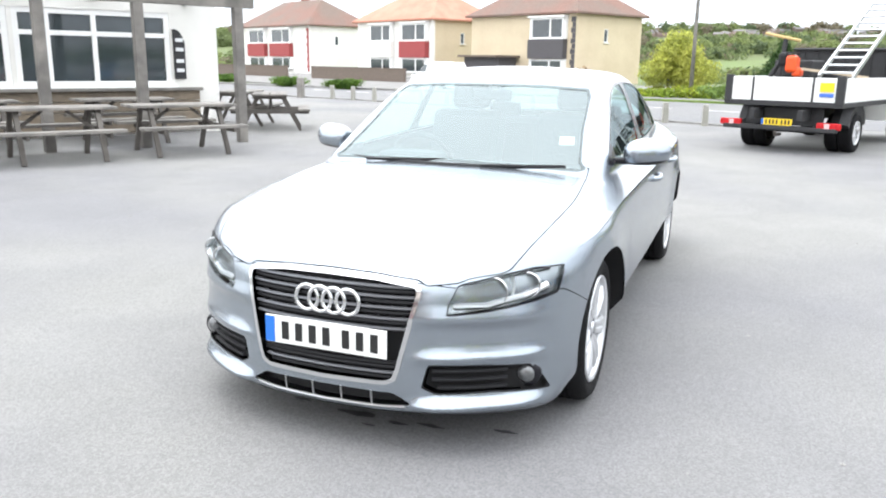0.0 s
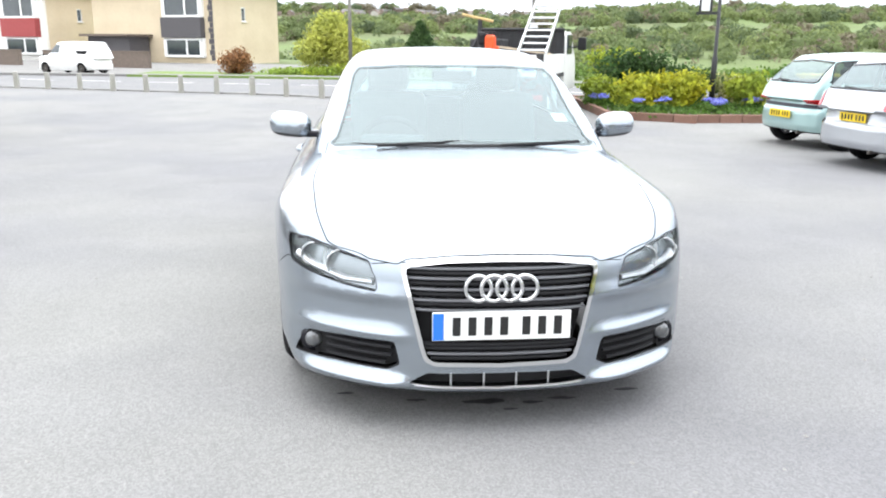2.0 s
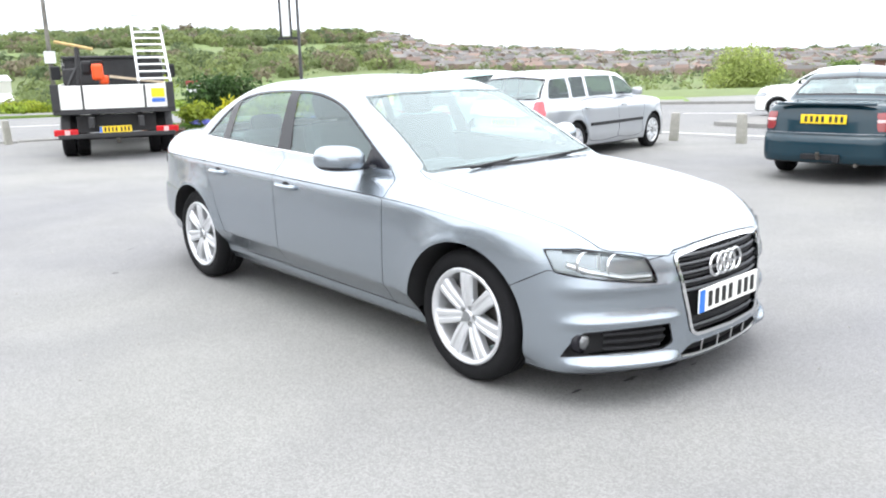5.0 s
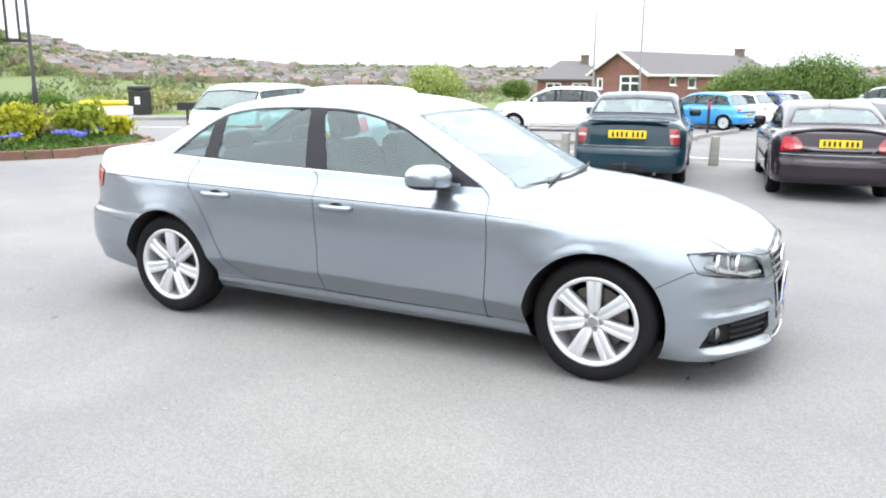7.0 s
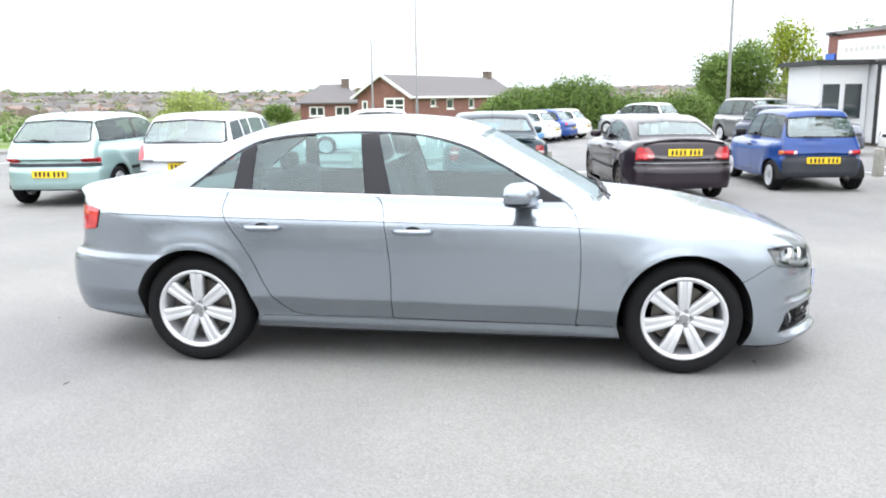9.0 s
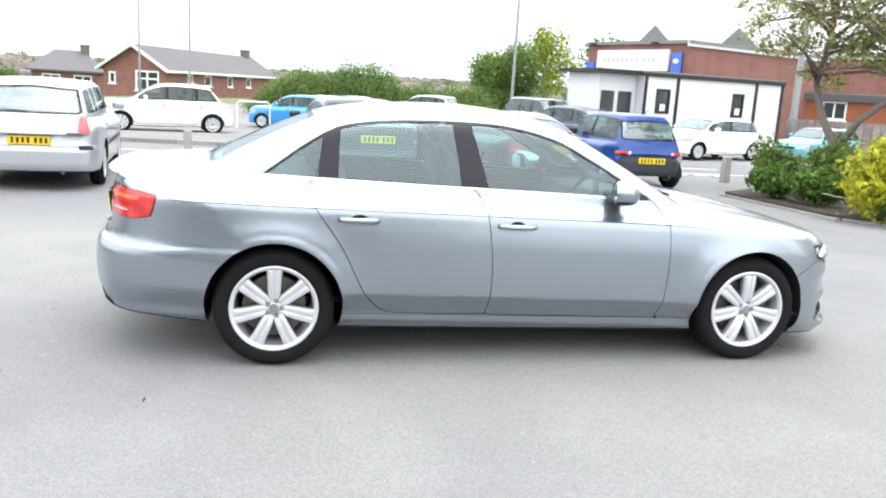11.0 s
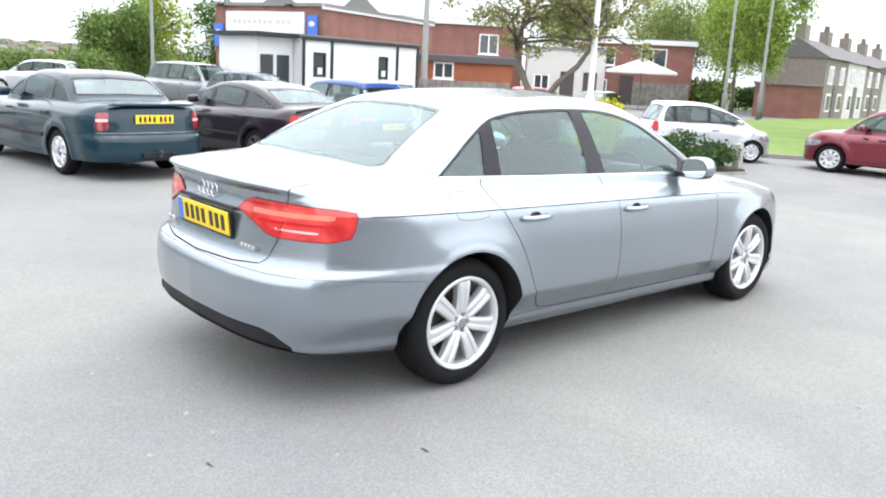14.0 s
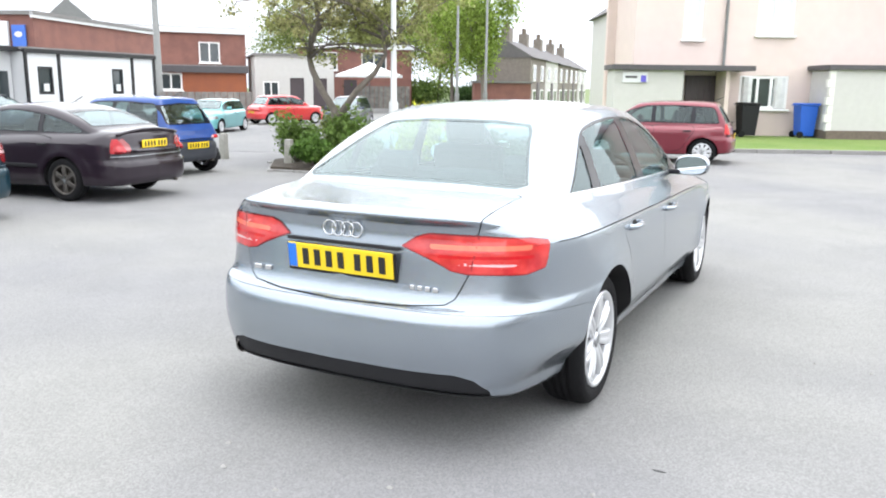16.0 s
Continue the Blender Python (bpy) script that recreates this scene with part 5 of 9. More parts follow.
def parked_cars():
    parked_car("hatchback_car", facing(-6.75, 7.51, 95), "pale mint three-door hatchback car with grey bumper strip", HATCH, MINT,
               tail=[("tail_lamp", [(0.66, 0.66), (0.46, 0.665), (0.46, 0.72), (0.9, 0.74), (0.9, 0.66)], RED_LENS), ("bumper_strip", [(-0.1, 0.60), (0.95, 0.60), (0.95, 0.652), (-0.1, 0.652)], GREY_BUMPER)],
               glass=[(0.0, 0.95), (0.55, 0.95), (0.6, 0.98), (0.52, 1.26), (0.0, 1.29)], pillars=(-0.3,), plate_z=0.50, strip_z=0.52)
    parked_car("estate_car", facing(-4.6, 7.48, 96.3) @ Matrix.Diagonal((0.915, 0.915, 0.95, 1)), "silver five-door estate car with tall red tail lamps", ESTATE, PALE_SILVER,
               tail=[("tail_lamp", [(0.70, 0.76), (0.60, 0.79), (0.62, 0.98), (0.95, 0.99), (0.95, 0.76)], ESTATE_LENS), ("bumper_strip", [(0.60, 0.545), (0.97, 0.545), (0.97, 0.60), (0.60, 0.60)], BLACK)],
               glass=[(0.0, 1.0), (0.60, 1.0), (0.66, 1.03), (0.58, 1.32), (0.0, 1.355)], pillars=(0.05, -0.85, -1.35), plate_z=0.66, strip_z=0.56, trim=PALE_SILVER)
    vo = parked_car("booted_car", facing(-0.28, 8.55, 96.9) @ Matrix.Diagonal((0.98, 0.98, 0.955, 1)), "dark teal saloon car with a tow bar", BOOTED, TEAL,
                    tail=[("tail_lamp", [(0.59, 0.66), (0.57, 0.74), (0.57, 0.765), (0.95, 0.765), (0.95, 0.66)], RED_DARK), ("pale_lamp", [(0.57, 0.765), (0.57, 0.80), (0.95, 0.80), (0.95, 0.765)], PALE_LENS), ("upper_lamp", [(0.57, 0.80), (0.56, 0.88), (0.95, 0.88), (0.95, 0.80)], RED_DARK), ("bumper_ledge", [(-0.1, 0.615), (0.97, 0.615), (0.97, 0.63), (-0.1, 0.63)], LEDGE_GLINT)],
                    glass=[(0.0, 1.06), (0.6, 1.05), (0.63, 1.07), (0.53, 1.275), (0.0, 1.30)], pillars=(0.05, -0.85), plate_z=0.80, strip_z=0.5, bumper=(0.60, TEAL))
    xr = BOOTED["ends"][1]
    part("tow_bar", tube([(xr + 0.2, 0, 0.33), (xr - 0.08, 0, 0.33), (xr - 0.11, 0, 0.40)], 0.022, 10), STEEL_DARK, vo, "steel tow ball")
    part("tow_bracket", blocks(((xr - 0.02, 0, 0.34), (0.05, 0.42, 0.07)), ((xr - 0.05, -0.2, 0.33), (0.06, 0.08, 0.09)), bevel=0.01), BLACK, vo)
    part("boot_lip", box(bmesh.new(), (xr + 0.1, 0, 0.985), (0.1, 1.12, 0.03), 0.012), TEAL, vo)
    ve = parked_car("fastback_car", facing(2.38, 8.37, 97) @ Matrix.Diagonal((0.92, 0.92, 0.90, 1)), "dark plum hatchback saloon car with a boot spoiler", FASTBACK, PLUM,
                    tail=[("tail_lamp", [(0.57, 0.70), (0.56, 0.80), (0.62, 0.90), (0.95, 0.90), (0.95, 0.70)], RED_DEEP), ("inner_lamp", [(0.49, 0.70), (0.46, 0.80), (0.54, 0.90), (0.62, 0.90), (0.56, 0.80), (0.57, 0.70)], RED_DARK), ("bumper_ledge", [(-0.1, 0.645), (0.97, 0.645), (0.97, 0.665), (-0.1, 0.665)], LEDGE_GLINT)],
                    glass=[(0.0, 1.06), (0.6, 1.05), (0.62, 1.07), (0.5, 1.27), (0.0, 1.295)], pillars=(0.05, -0.85), plate_z=0.82, strip_z=0.5, rim="steel", bumper=(0.62, PLUM))
    xr = FASTBACK["ends"][1]
    part("spoiler", tube([(xr + 0.16, y, 1.02 - 0.06 * (y / 0.6) ** 2) for y in np.linspace(-0.62, 0.62, 13)], 0.022, 8), PLUM, ve, smooth=True)
    parked_car("city_car", facing(4.93, 9.36, 93) @ Matrix.Diagonal((0.98, 0.98, 0.91, 1)), "royal blue three-door city car with black bumpers", TINY, BLUE,
               tail=[("amber_lamp", [(0.59, 0.645), (0.59, 0.72), (0.9, 0.72), (0.9, 0.645)], AMBER_LENS), ("tail_lamp", [(0.45, 0.645), (0.45, 0.72), (0.59, 0.72), (0.59, 0.645)], RED_LENS), ("clear_lamp", [(0.40, 0.645), (0.40, 0.72), (0.45, 0.72), (0.45, 0.645)], PALE_LENS)],
               glass=[(0.0, 0.93), (0.5, 0.93), (0.55, 0.96), (0.5, 1.28), (0.0, 1.31)], pillars=(-0.2,), plate_z=0.55, trim=BLACK, bumper=(0.62, GREY_BUMPER))
    far = "cars parked across the road"
    rows = [("white_hatchback_car", -4.35, 17.25, 190, "white five-door hatchback car parked on the lot", COMPACT, WHITE),
            ("blue_hatchback_car", -0.82, 20.94, 158, "bright blue hatchback car parked on the lot", COMPACT, BRIGHT_BLUE),
            ("white_small_car", -0.22, 22.54, 158, "white hatchback car in a row of cars", COMPACT, WHITE),
            ("blue_small_car", 0.39, 23.94, 158, "deep blue hatchback car in a row of cars", COMPACT, BLUE),
            ("white_end_car", 0.98, 25.34, 158, "white hatchback car at the end of a row of cars", COMPACT, WHITE),
            ("silver_hatchback_car", 4.6, 28.0, 140, "silver hatchback car in a row of cars", COMPACT, PALE_SILVER),
            ("off_road_car", 7.6, 21.5, -75, "dark silver tall off-road car facing the road", TALL, GREY_SILVER),
            ("silver_parked_car", 9.9, 24.0, -80, "pale silver hatchback car near the garage", COMPACT, PALE_SILVER),
            ("dark_parked_car", 7.3, 17.0, -60, "dark hatchback car beside the road", COMPACT, NAVY),
            ("white_three_door_car", 10.75, 16.1, 199, "white three-door hatchback car beside the cabin", HATCH, WHITE),
            ("sea_green_car", 14.7, 16.5, 200, "sea green hatchback car facing the road", HATCH, SEA),
            ("red_hatchback_car", 20.6, 18.3, -20, "bright red hatchback car on the side road", COMPACT, RED),
            ("navy_people_carrier", 19.0, 14.2, -160, "navy off-road car parked by the brick house", TALL, NAVY),
            ("silver_one_box_car", 11.3, 5.5, -38, "pale silver short one-box car beside the shrubs", SHORT_TALL, PALE_SILVER),
            ("wine_people_carrier", 12.56, 1.9, 94, "wine red people carrier parked at the kerb", CARRIER, WINE)]
    small = {"blue_hatchback_car": 0.78, "white_small_car": 0.78, "blue_small_car": 0.78, "white_end_car": 0.78, "sea_green_car": 0.8, "red_hatchback_car": 0.8, "navy_people_carrier": 0.72, "silver_one_box_car": 0.88, "wine_people_carrier": 1.0}
    for name, x, y, ahead, label, sp, colour in rows:
        w, H, belt = sp["sizes"][0], sp["sizes"][1], sp["sizes"][2]
        k = small.get(name, 0.9)
        parked_car(name, facing(x, y, ahead) @ Matrix.Diagonal((k, k, k * 0.95, 1)), label, sp, colour, far, step=0.05,
                   tail=[("tail_lamp", [(w * 0.62, belt - 0.18), (w * 0.62, belt + 0.03), (w * 1.1, belt + 0.05), (w * 1.1, belt - 0.18)], RED_LENS)],
                   glass=[(0.0, belt + 0.04), (w * 0.68, belt + 0.04), (w * 0.72, belt + 0.07), (w * 0.62, H - 0.13), (0.0, H - 0.1)], pillars=(0.0, -0.8) if sp is not HATCH else (-0.25,), plate_z=0.6)


parked_cars()

# ---- ground, roads and edges ----
def chippings(m, scale, share, strength):
    """Sets pale and dark stone chippings into a surface."""
    nt, p = m.node_tree, m.node_tree.nodes["Principled BSDF"]
    was = p.inputs["Base Color"].links[0].from_socket
    co, cell, tone, mix = (nt.nodes.new("ShaderNode" + k) for k in ("TexCoord", "TexVoronoi", "ValToRGB", "HueSaturation"))
    cell.inputs["Scale"].default_value = scale
    split_rgb = nt.nodes.new("ShaderNodeSeparateColor")
    tone.color_ramp.elements[0].position, tone.color_ramp.elements[1].position = share, 1 - share
    for e, v in zip(tone.color_ramp.elements, (1 - strength, 1 + strength)):
        e.color = (v / 2, v / 2, v / 2, 1)
    twice = nt.nodes.new("ShaderNodeMath")
    twice.operation = "MULTIPLY"
    twice.inputs[1].default_value = 2.0
    nt.links.new(co.outputs["Object"], cell.inputs["Vector"])
    nt.links.new(cell.outputs["Color"], split_rgb.inputs[0])
    nt.links.new(split_rgb.outputs[0], tone.inputs["Fac"])
    nt.links.new(tone.outputs["Color"], twice.inputs[0])
    nt.links.new(twice.outputs[0], mix.inputs["Value"])
    nt.links.new(was, mix.inputs["Color"])
    nt.links.new(mix.outputs[0], p.inputs["Base Color"])
    return m


ASPHALT = chippings(mat("car park asphalt", (0.165, 0.164, 0.169), 0.9, vary=0.24, scale=110, second=(0.202, 0.200, 0.192), second_scale=0.28, mottle=(1.3, 0.06), bump=0.3, bump_scale=140), 120, 0.12, 0.13)
ROAD = mat("road asphalt", (0.145, 0.145, 0.15), 0.8, vary=0.3, scale=60, second=(0.17, 0.168, 0.166), second_scale=0.3, bump=0.4, bump_scale=120)
PAVING = mat("grey paving", (0.165, 0.16, 0.155), 0.85, vary=0.2, scale=20, second=(0.195, 0.19, 0.18), second_scale=0.6, bump=0.3, bump_scale=70)
KERB = mat("concrete kerb", (0.235, 0.23, 0.22), 0.85, vary=0.25, scale=12, bump=0.3, rand=0.12)
LINE = mat("worn white road paint", (0.62, 0.62, 0.6), 0.7, vary=0.3, scale=25, bump=0.2)
GRASS_GROUND = mat("meadow", (0.11, 0.155, 0.045), 0.95, vary=0.4, scale=0.8, second=(0.09, 0.11, 0.038), second_scale=0.02, bump=0.6, bump_scale=3)
LAWN = mat("mown grass", (0.115, 0.19, 0.035), 0.95, vary=0.35, scale=30, second=(0.15, 0.215, 0.05), second_scale=0.6, bump=0.9, bump_scale=90)
SOIL = mat("garden soil", (0.05, 0.04, 0.03), 0.95, vary=0.4, scale=15, bump=0.8, bump_scale=25)
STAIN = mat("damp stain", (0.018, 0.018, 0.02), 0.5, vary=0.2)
TIMBER = mat("weathered grey timber", (0.235, 0.22, 0.2), 0.85, vary=0.3, scale=9, second=(0.15, 0.142, 0.132), second_scale=2.5, bump=0.5, bump_scale=35, rand=0.12)
DARK_TIMBER = mat("brown stained timber", (0.085, 0.06, 0.045), 0.75, vary=0.3, scale=9, bump=0.4, bump_scale=30, rand=0.15)
LEG_TIMBER = mat("dark weathered timber", (0.11, 0.10, 0.09), 0.85, vary=0.3, scale=9, bump=0.4, bump_scale=35, rand=0.2)
CONCRETE = mat("weathered concrete", (0.33, 0.32, 0.29), 0.9, vary=0.25, scale=14, second=(0.25, 0.25, 0.21), second_scale=3, bump=0.4, bump_scale=60)

SKYLINE = curve([(40, -0.5), (62, 0.2), (80, 0.4), (97, 0.3), (110, 0.3), (124, 0.4), (133, 0.9), (138, 1.15), (142, 2.1), (150, 2.1), (157, 2.45), (165, 2.25), (172, 1.95), (178, 2.2), (186, 2.15), (200, 2.1), (222, 1.7), (240, 0.3), (260, -0.5)])
BRINK = curve([(40, 140), (62, 95), (90, 62), (120, 38), (150, 36), (172, 40), (186, 75), (240, 120), (260, 150)])


def land(x, y):
    """The height of the land: level here, a wooded valley and its far slope beyond."""
    r, az = math.hypot(x, y), math.degrees(math.atan2(y, x)) % 360
    if not 40 < az < 260:
        return -0.06
    edge = float(BRINK(az))
    hill = 1.5 + 800 * math.tan(radians(float(SKYLINE(az))))
    fade = min(1, (az - 40) / 25, (260 - az) / 25)
    if r < edge:
        return -0.06
    floor_at, floor_z = edge + 90, -13.0 * fade
    if r < floor_at:
        t = (r - edge) / 90
        return -0.06 + (floor_z + 0.06) * t * t * (3 - 2 * t)
    t = min(1, (r - floor_at) / (800 - floor_at))
    wave = 3.5 * math.sin(x * 0.013 + 1.3) * math.sin(y * 0.017) * t * fade
    top = floor_z + (hill - floor_z) * (t ** 1.15) + wave * (1 - t)
    return top if r < 800 else top - (r - 800) * 0.02


def ground():
    rings = [0, 20, 30, 36, 42, 48, 55, 62, 70, 80, 90, 105, 120, 140, 165, 195, 230, 270, 320, 380, 450, 530, 620, 700, 760, 800, 900, 1100, 1600, 3000]
    n = 180
    v, f = [(0, 0, -0.06)], []
    for r in rings[1:]:
        for k in range(n):
            a = 2 * math.pi * k / n
            x, y = r * math.cos(a), r * math.sin(a)
            v.append((x, y, land(x, y)))
    for k in range(n):
        f.append((0, 1 + k, 1 + (k + 1) % n))
    for i in range(len(rings) - 2):
        a, b = 1 + i * n, 1 + (i + 1) * n
        f += [(a + k, b + k, b + (k + 1) % n, a + (k + 1) % n) for k in range(n)]
    tagged(raw("ground", v, f, GRASS_GROUND, smooth=True), "green land with a wooded valley and far slope", kind="structure")


def slab(name, pts, top, thick, material, label, parent=None, kind="structure"):
    bm = prism(pts, thick)
    bmesh.ops.translate(bm, vec=(0, 0, top - thick), verts=bm.verts)
    ob = part(name, bm, material, parent)
    return tagged(ob, label, kind=kind) if not parent else ob


def run(pts, step):
    """Places along a line, step apart: (x, y, angle in degrees)."""
    out, left = [], 0.0
    for (ax, ay), (bx, by) in zip(pts, pts[1:]):
        L = math.hypot(bx - ax, by - ay)
        while left < L:
            out.append((ax + (bx - ax) * left / L, ay + (by - ay) * left / L, math.degrees(math.atan2(by - ay, bx - ax))))
            left += step
        left -= L
    return out


def kerb_line(name, pts, label, h=0.1, w=0.13, length=0.9, material=None):
    root = tagged(thing(name, Matrix.Identity(4), label, "kerb"), kind="structure")
    bm = box(bmesh.new(), (0, 0, h / 2 - 0.03), (length - 0.012, w, h + 0.06), 0.012)
    me = bpy.data.meshes.new("kerb_stone")
    bm.to_mesh(me)
    bm.free()
    for x, y, a in run(pts, length):
        ob = link_mesh("kerb_stone", me, material or KERB, root)
        ob.matrix_local = pose(x, y, 0, 0, 0, a) @ Matrix.Translation((length / 2, 0, 0))


BED_WEST = [(-11.1, 4.36), (-10.25, 5.6), (-10.2, 7.4), (-10.75, 8.3), (-12.2, 9.3), (-14.6, 9.3), (-16.3, 7.6), (-16.3, 4.84)]
BED_EAST = [(6.15, 7.3), (6.45, 5.0), (7.3, 4.0), (9.6, 3.45), (10.1, 4.3), (9.6, 6.4), (8.9, 7.9), (7.4, 8.2)]
NEAR_KERB = [(-23.6, -17.5), (-22.4, -13.2), (-18.9, -4.2), (-15.8, 1.1), (-15.5, 2.4)]
FAR_KERB = [(-36, -34), (-32.5, -19), (-31.2, -11), (-29.0, -1.0), (-26.5, 5.0), (-20.0, 13.8), (-10.9, 21.0), (-4, 26)]


def roads():
    ground()
    slab("car_park", [(-40, -40), (45, -40), (45, 40), (20, 46), (-6, 42), (-16, 20), (-28, 6), (-34, -10)], 0.0, 0.05, ASPHALT, "pale worn asphalt car park surface")
    west = [(-24.4, -17.5), (-23.2, -13.2), (-19.6, -4.2), (-16.6, 1.1), (-16.6, 9.0), (-12.4, 10.6), (-5.5, 11.2), (-5.5, 25), (-10.9, 21), (-20, 13.8), (-26.5, 5), (-29, -1), (-31.2, -11), (-32.5, -19), (-34, -28), (-27, -28)]
    slab("road", west, 0.004, 0.03, ROAD, "grey asphalt main road with white lines")
    slab("side_road", [(-5.5, 11.0), (9.0, 10.8), (10.6, 6.0), (12.4, 5.7), (24, 14.2), (24, 17.6), (9, 13.6), (-5.5, 13.3)], 0.004, 0.03, ROAD, "grey asphalt side road")
    slab("verge", [(-30.9, -11), (-28.7, -1), (-26.2, 5.2), (-19.8, 14.1), (-10.8, 21.4), (-13, 24.5), (-24, 16), (-31, 6), (-33.5, -1), (-35.5, -11)], 0.09, 0.12, LAWN, "green grass verge")
    slab("pavement", [(-28.95, -1.0), (-26.45, 5.05), (-19.95, 13.85), (-10.85, 21.05), (-11.6, 22.3), (-20.9, 15.0), (-27.5, 6.0), (-30.3, -0.8), (-33.6, -18.8), (-32.4, -19), (-31.1, -11)], 0.1, 0.12, PAVING, "grey pavement")
    slab("lawn", [(12.9, 5.55), (14.45, 3.5), (16.45, -0.75), (19.2, -7), (42, -7), (42, 15.5), (24, 13.6)], 0.09, 0.12, LAWN, "bright green mown lawn")
    kerb_line("far_kerb", FAR_KERB, "pale concrete kerb of the main road")
    kerb_line("near_kerb", NEAR_KERB, "low pale kerb below the bollards", h=0.05)
    kerb_line("lawn_kerb", [(12.8, 5.6), (14.4, 3.45), (16.4, -0.8), (19.1, -7)], "pale concrete kerb of the lawn")
    kerb_line("lot_kerb", [(-5.4, 13.5), (-2.6, 13.2), (-0.6, 15.5), (0.2, 19)], "pale kerb of the car lot")
    slab("lot_pavement", [(-5.5, 13.6), (-2.7, 13.3), (-0.7, 15.6), (-1.5, 16.4), (-5.5, 15.6)], 0.09, 0.1, PAVING, "grey pavement of the car lot")
    lines = tagged(thing("road_markings", Matrix.Identity(4), "worn white road markings", "road marking"), kind="structure")
    mid = [((a[0] + b[0]) / 2, (a[1] + b[1]) / 2) for a, b in zip([(-28.5, -19), (-23.2, -13.2), (-19.6, -4.2), (-16.9, 1.1), (-16.0, 9.0)], [(-32.5, -19), (-31.2, -11), (-29, -1.0), (-26.5, 5), (-20, 13.8)])] + [(-12, 14.5), (-5, 19)]
    for i, (x, y, a) in enumerate(run(mid, 3.0)):
        ob = part("dash", blocks(((0, 0, 0.006), (1.8, 0.11, 0.004))), LINE, lines)
        ob.matrix_local = pose(x, y, 0, 0, 0, a)
    for pts in ([(-23.9, -17.5), (-22.8, -13.2), (-19.2, -4.2), (-16.2, 1.1)], [(-9, 11.1), (-5, 11.45), (5, 11.3), (8.5, 11.1)]):
        for x, y, a in run(pts, 2.0):
            ob = part("edge_line", blocks(((1.0, 0, 0.006), (2.0, 0.09, 0.004))), LINE, lines)
            ob.matrix_local = pose(x, y, 0, 0, 0, a)
    for x, y, w in ((7.17, 10.82, 0.34), (7.67, 10.83, 0.34), (8.17, 10.83, 0.34), (8.25, 12.37, 1.4)):
        part("bay_mark", blocks(((x, y, 0.0075), (w, 0.12, 0.004))), LINE, lines)
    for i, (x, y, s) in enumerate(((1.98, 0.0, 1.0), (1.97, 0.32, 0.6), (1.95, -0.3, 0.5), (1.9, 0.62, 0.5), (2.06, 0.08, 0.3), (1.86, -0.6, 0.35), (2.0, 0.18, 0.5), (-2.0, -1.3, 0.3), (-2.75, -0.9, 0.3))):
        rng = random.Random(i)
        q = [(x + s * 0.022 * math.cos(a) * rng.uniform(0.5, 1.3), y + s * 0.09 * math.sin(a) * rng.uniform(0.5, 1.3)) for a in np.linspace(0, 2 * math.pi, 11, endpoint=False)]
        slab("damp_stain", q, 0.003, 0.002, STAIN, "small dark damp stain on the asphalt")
    rng = random.Random(5)
    v, f = [], []
    for _ in range(700):
        x, y, s = rng.uniform(-9, 9), rng.uniform(-8, 6), rng.uniform(0.004, 0.02)
        if abs(x) < 2.4 and abs(y) < 1:
            continue
        k = len(v)
        v += [(x + s * math.cos(a) * rng.uniform(0.6, 1), y + s * math.sin(a) * rng.uniform(0.6, 1), 0.002) for a in np.linspace(0, 2 * math.pi, 6, endpoint=False)] + [(x, y, 0.002 + s * 0.5)]
        f += [(k + i, k + (i + 1) % 6, k + 6) for i in range(6)]
    tagged(raw("loose_grit", v, f, KERB), "scattered pale grit on the asphalt", "grit", kind="stuff")


def bollard_mesh():
    bm = box(bmesh.new(), (0, 0, 0.24), (0.17, 0.15, 0.56), 0.02)
    for v in bm.verts:
        if v.co.z > 0.45:
            v.co.x *= 0.85
            v.co.y *= 0.85
    return bm


def bollards():
    pts = [(x, y) for x, y, a in run([(-22.5, -13.9), (-18.65, -4.2), (-15.35, 1.2), (-15.2, 2.2)], 1.2)]
    pts += [(-5.5, 9.95), (-4.28, 9.99), (-3.03, 10.2), (-1.88, 9.7), (0.73, 10.13), (6.85, 10.45), (7.5, 9.6), (6.87, 7.44), (9.64, 3.63)]
    first = None
    for i, (x, y) in enumerate(pts):
        m = pose(x, y, 0, random.uniform(-2, 2), random.uniform(-2, 2), random.uniform(-8, 30))
        if first is None:
            first = part("bollard", bollard_mesh(), CONCRETE)
            first.matrix_world = m
            tagged(first, "short weathered concrete bollard at the car park edge", "bollard", "bollards round the car park")
        else:
            copy_thing(first, m)
    big = part("bollard", box(bmesh.new(), (0, 0, 0.38), (0.24, 0.24, 0.8), 0.04), TIMBER)
    big.matrix_world = pose(-22.8, -15.5, 0)
    tagged(big, "tall square timber bollard at the car park edge", "bollard", "bollards round the car park")


roads()
bollards()


# ---- plants ----
def leaf_mat(name, a, b, var=0.45, through_light=0.4):
    m = mat(name, a, 0.7, vary=0.25, scale=3, island=var, second=b, second_scale=0.9, spec=0.3)
    nt, p = m.node_tree, m.node_tree.nodes["Principled BSDF"]
    thin, mix = nt.nodes.new("ShaderNodeBsdfTranslucent"), nt.nodes.new("ShaderNodeMixShader")
    mix.inputs["Fac"].default_value = through_light
    nt.links.new(p.inputs["Base Color"].links[0].from_socket, thin.inputs["Color"])
    nt.links.new(p.outputs[0], mix.inputs[1])
    nt.links.new(thin.outputs[0], mix.inputs[2])
    nt.links.new(mix.outputs[0], nt.nodes["Material Output"].inputs["Surface"])
    return m


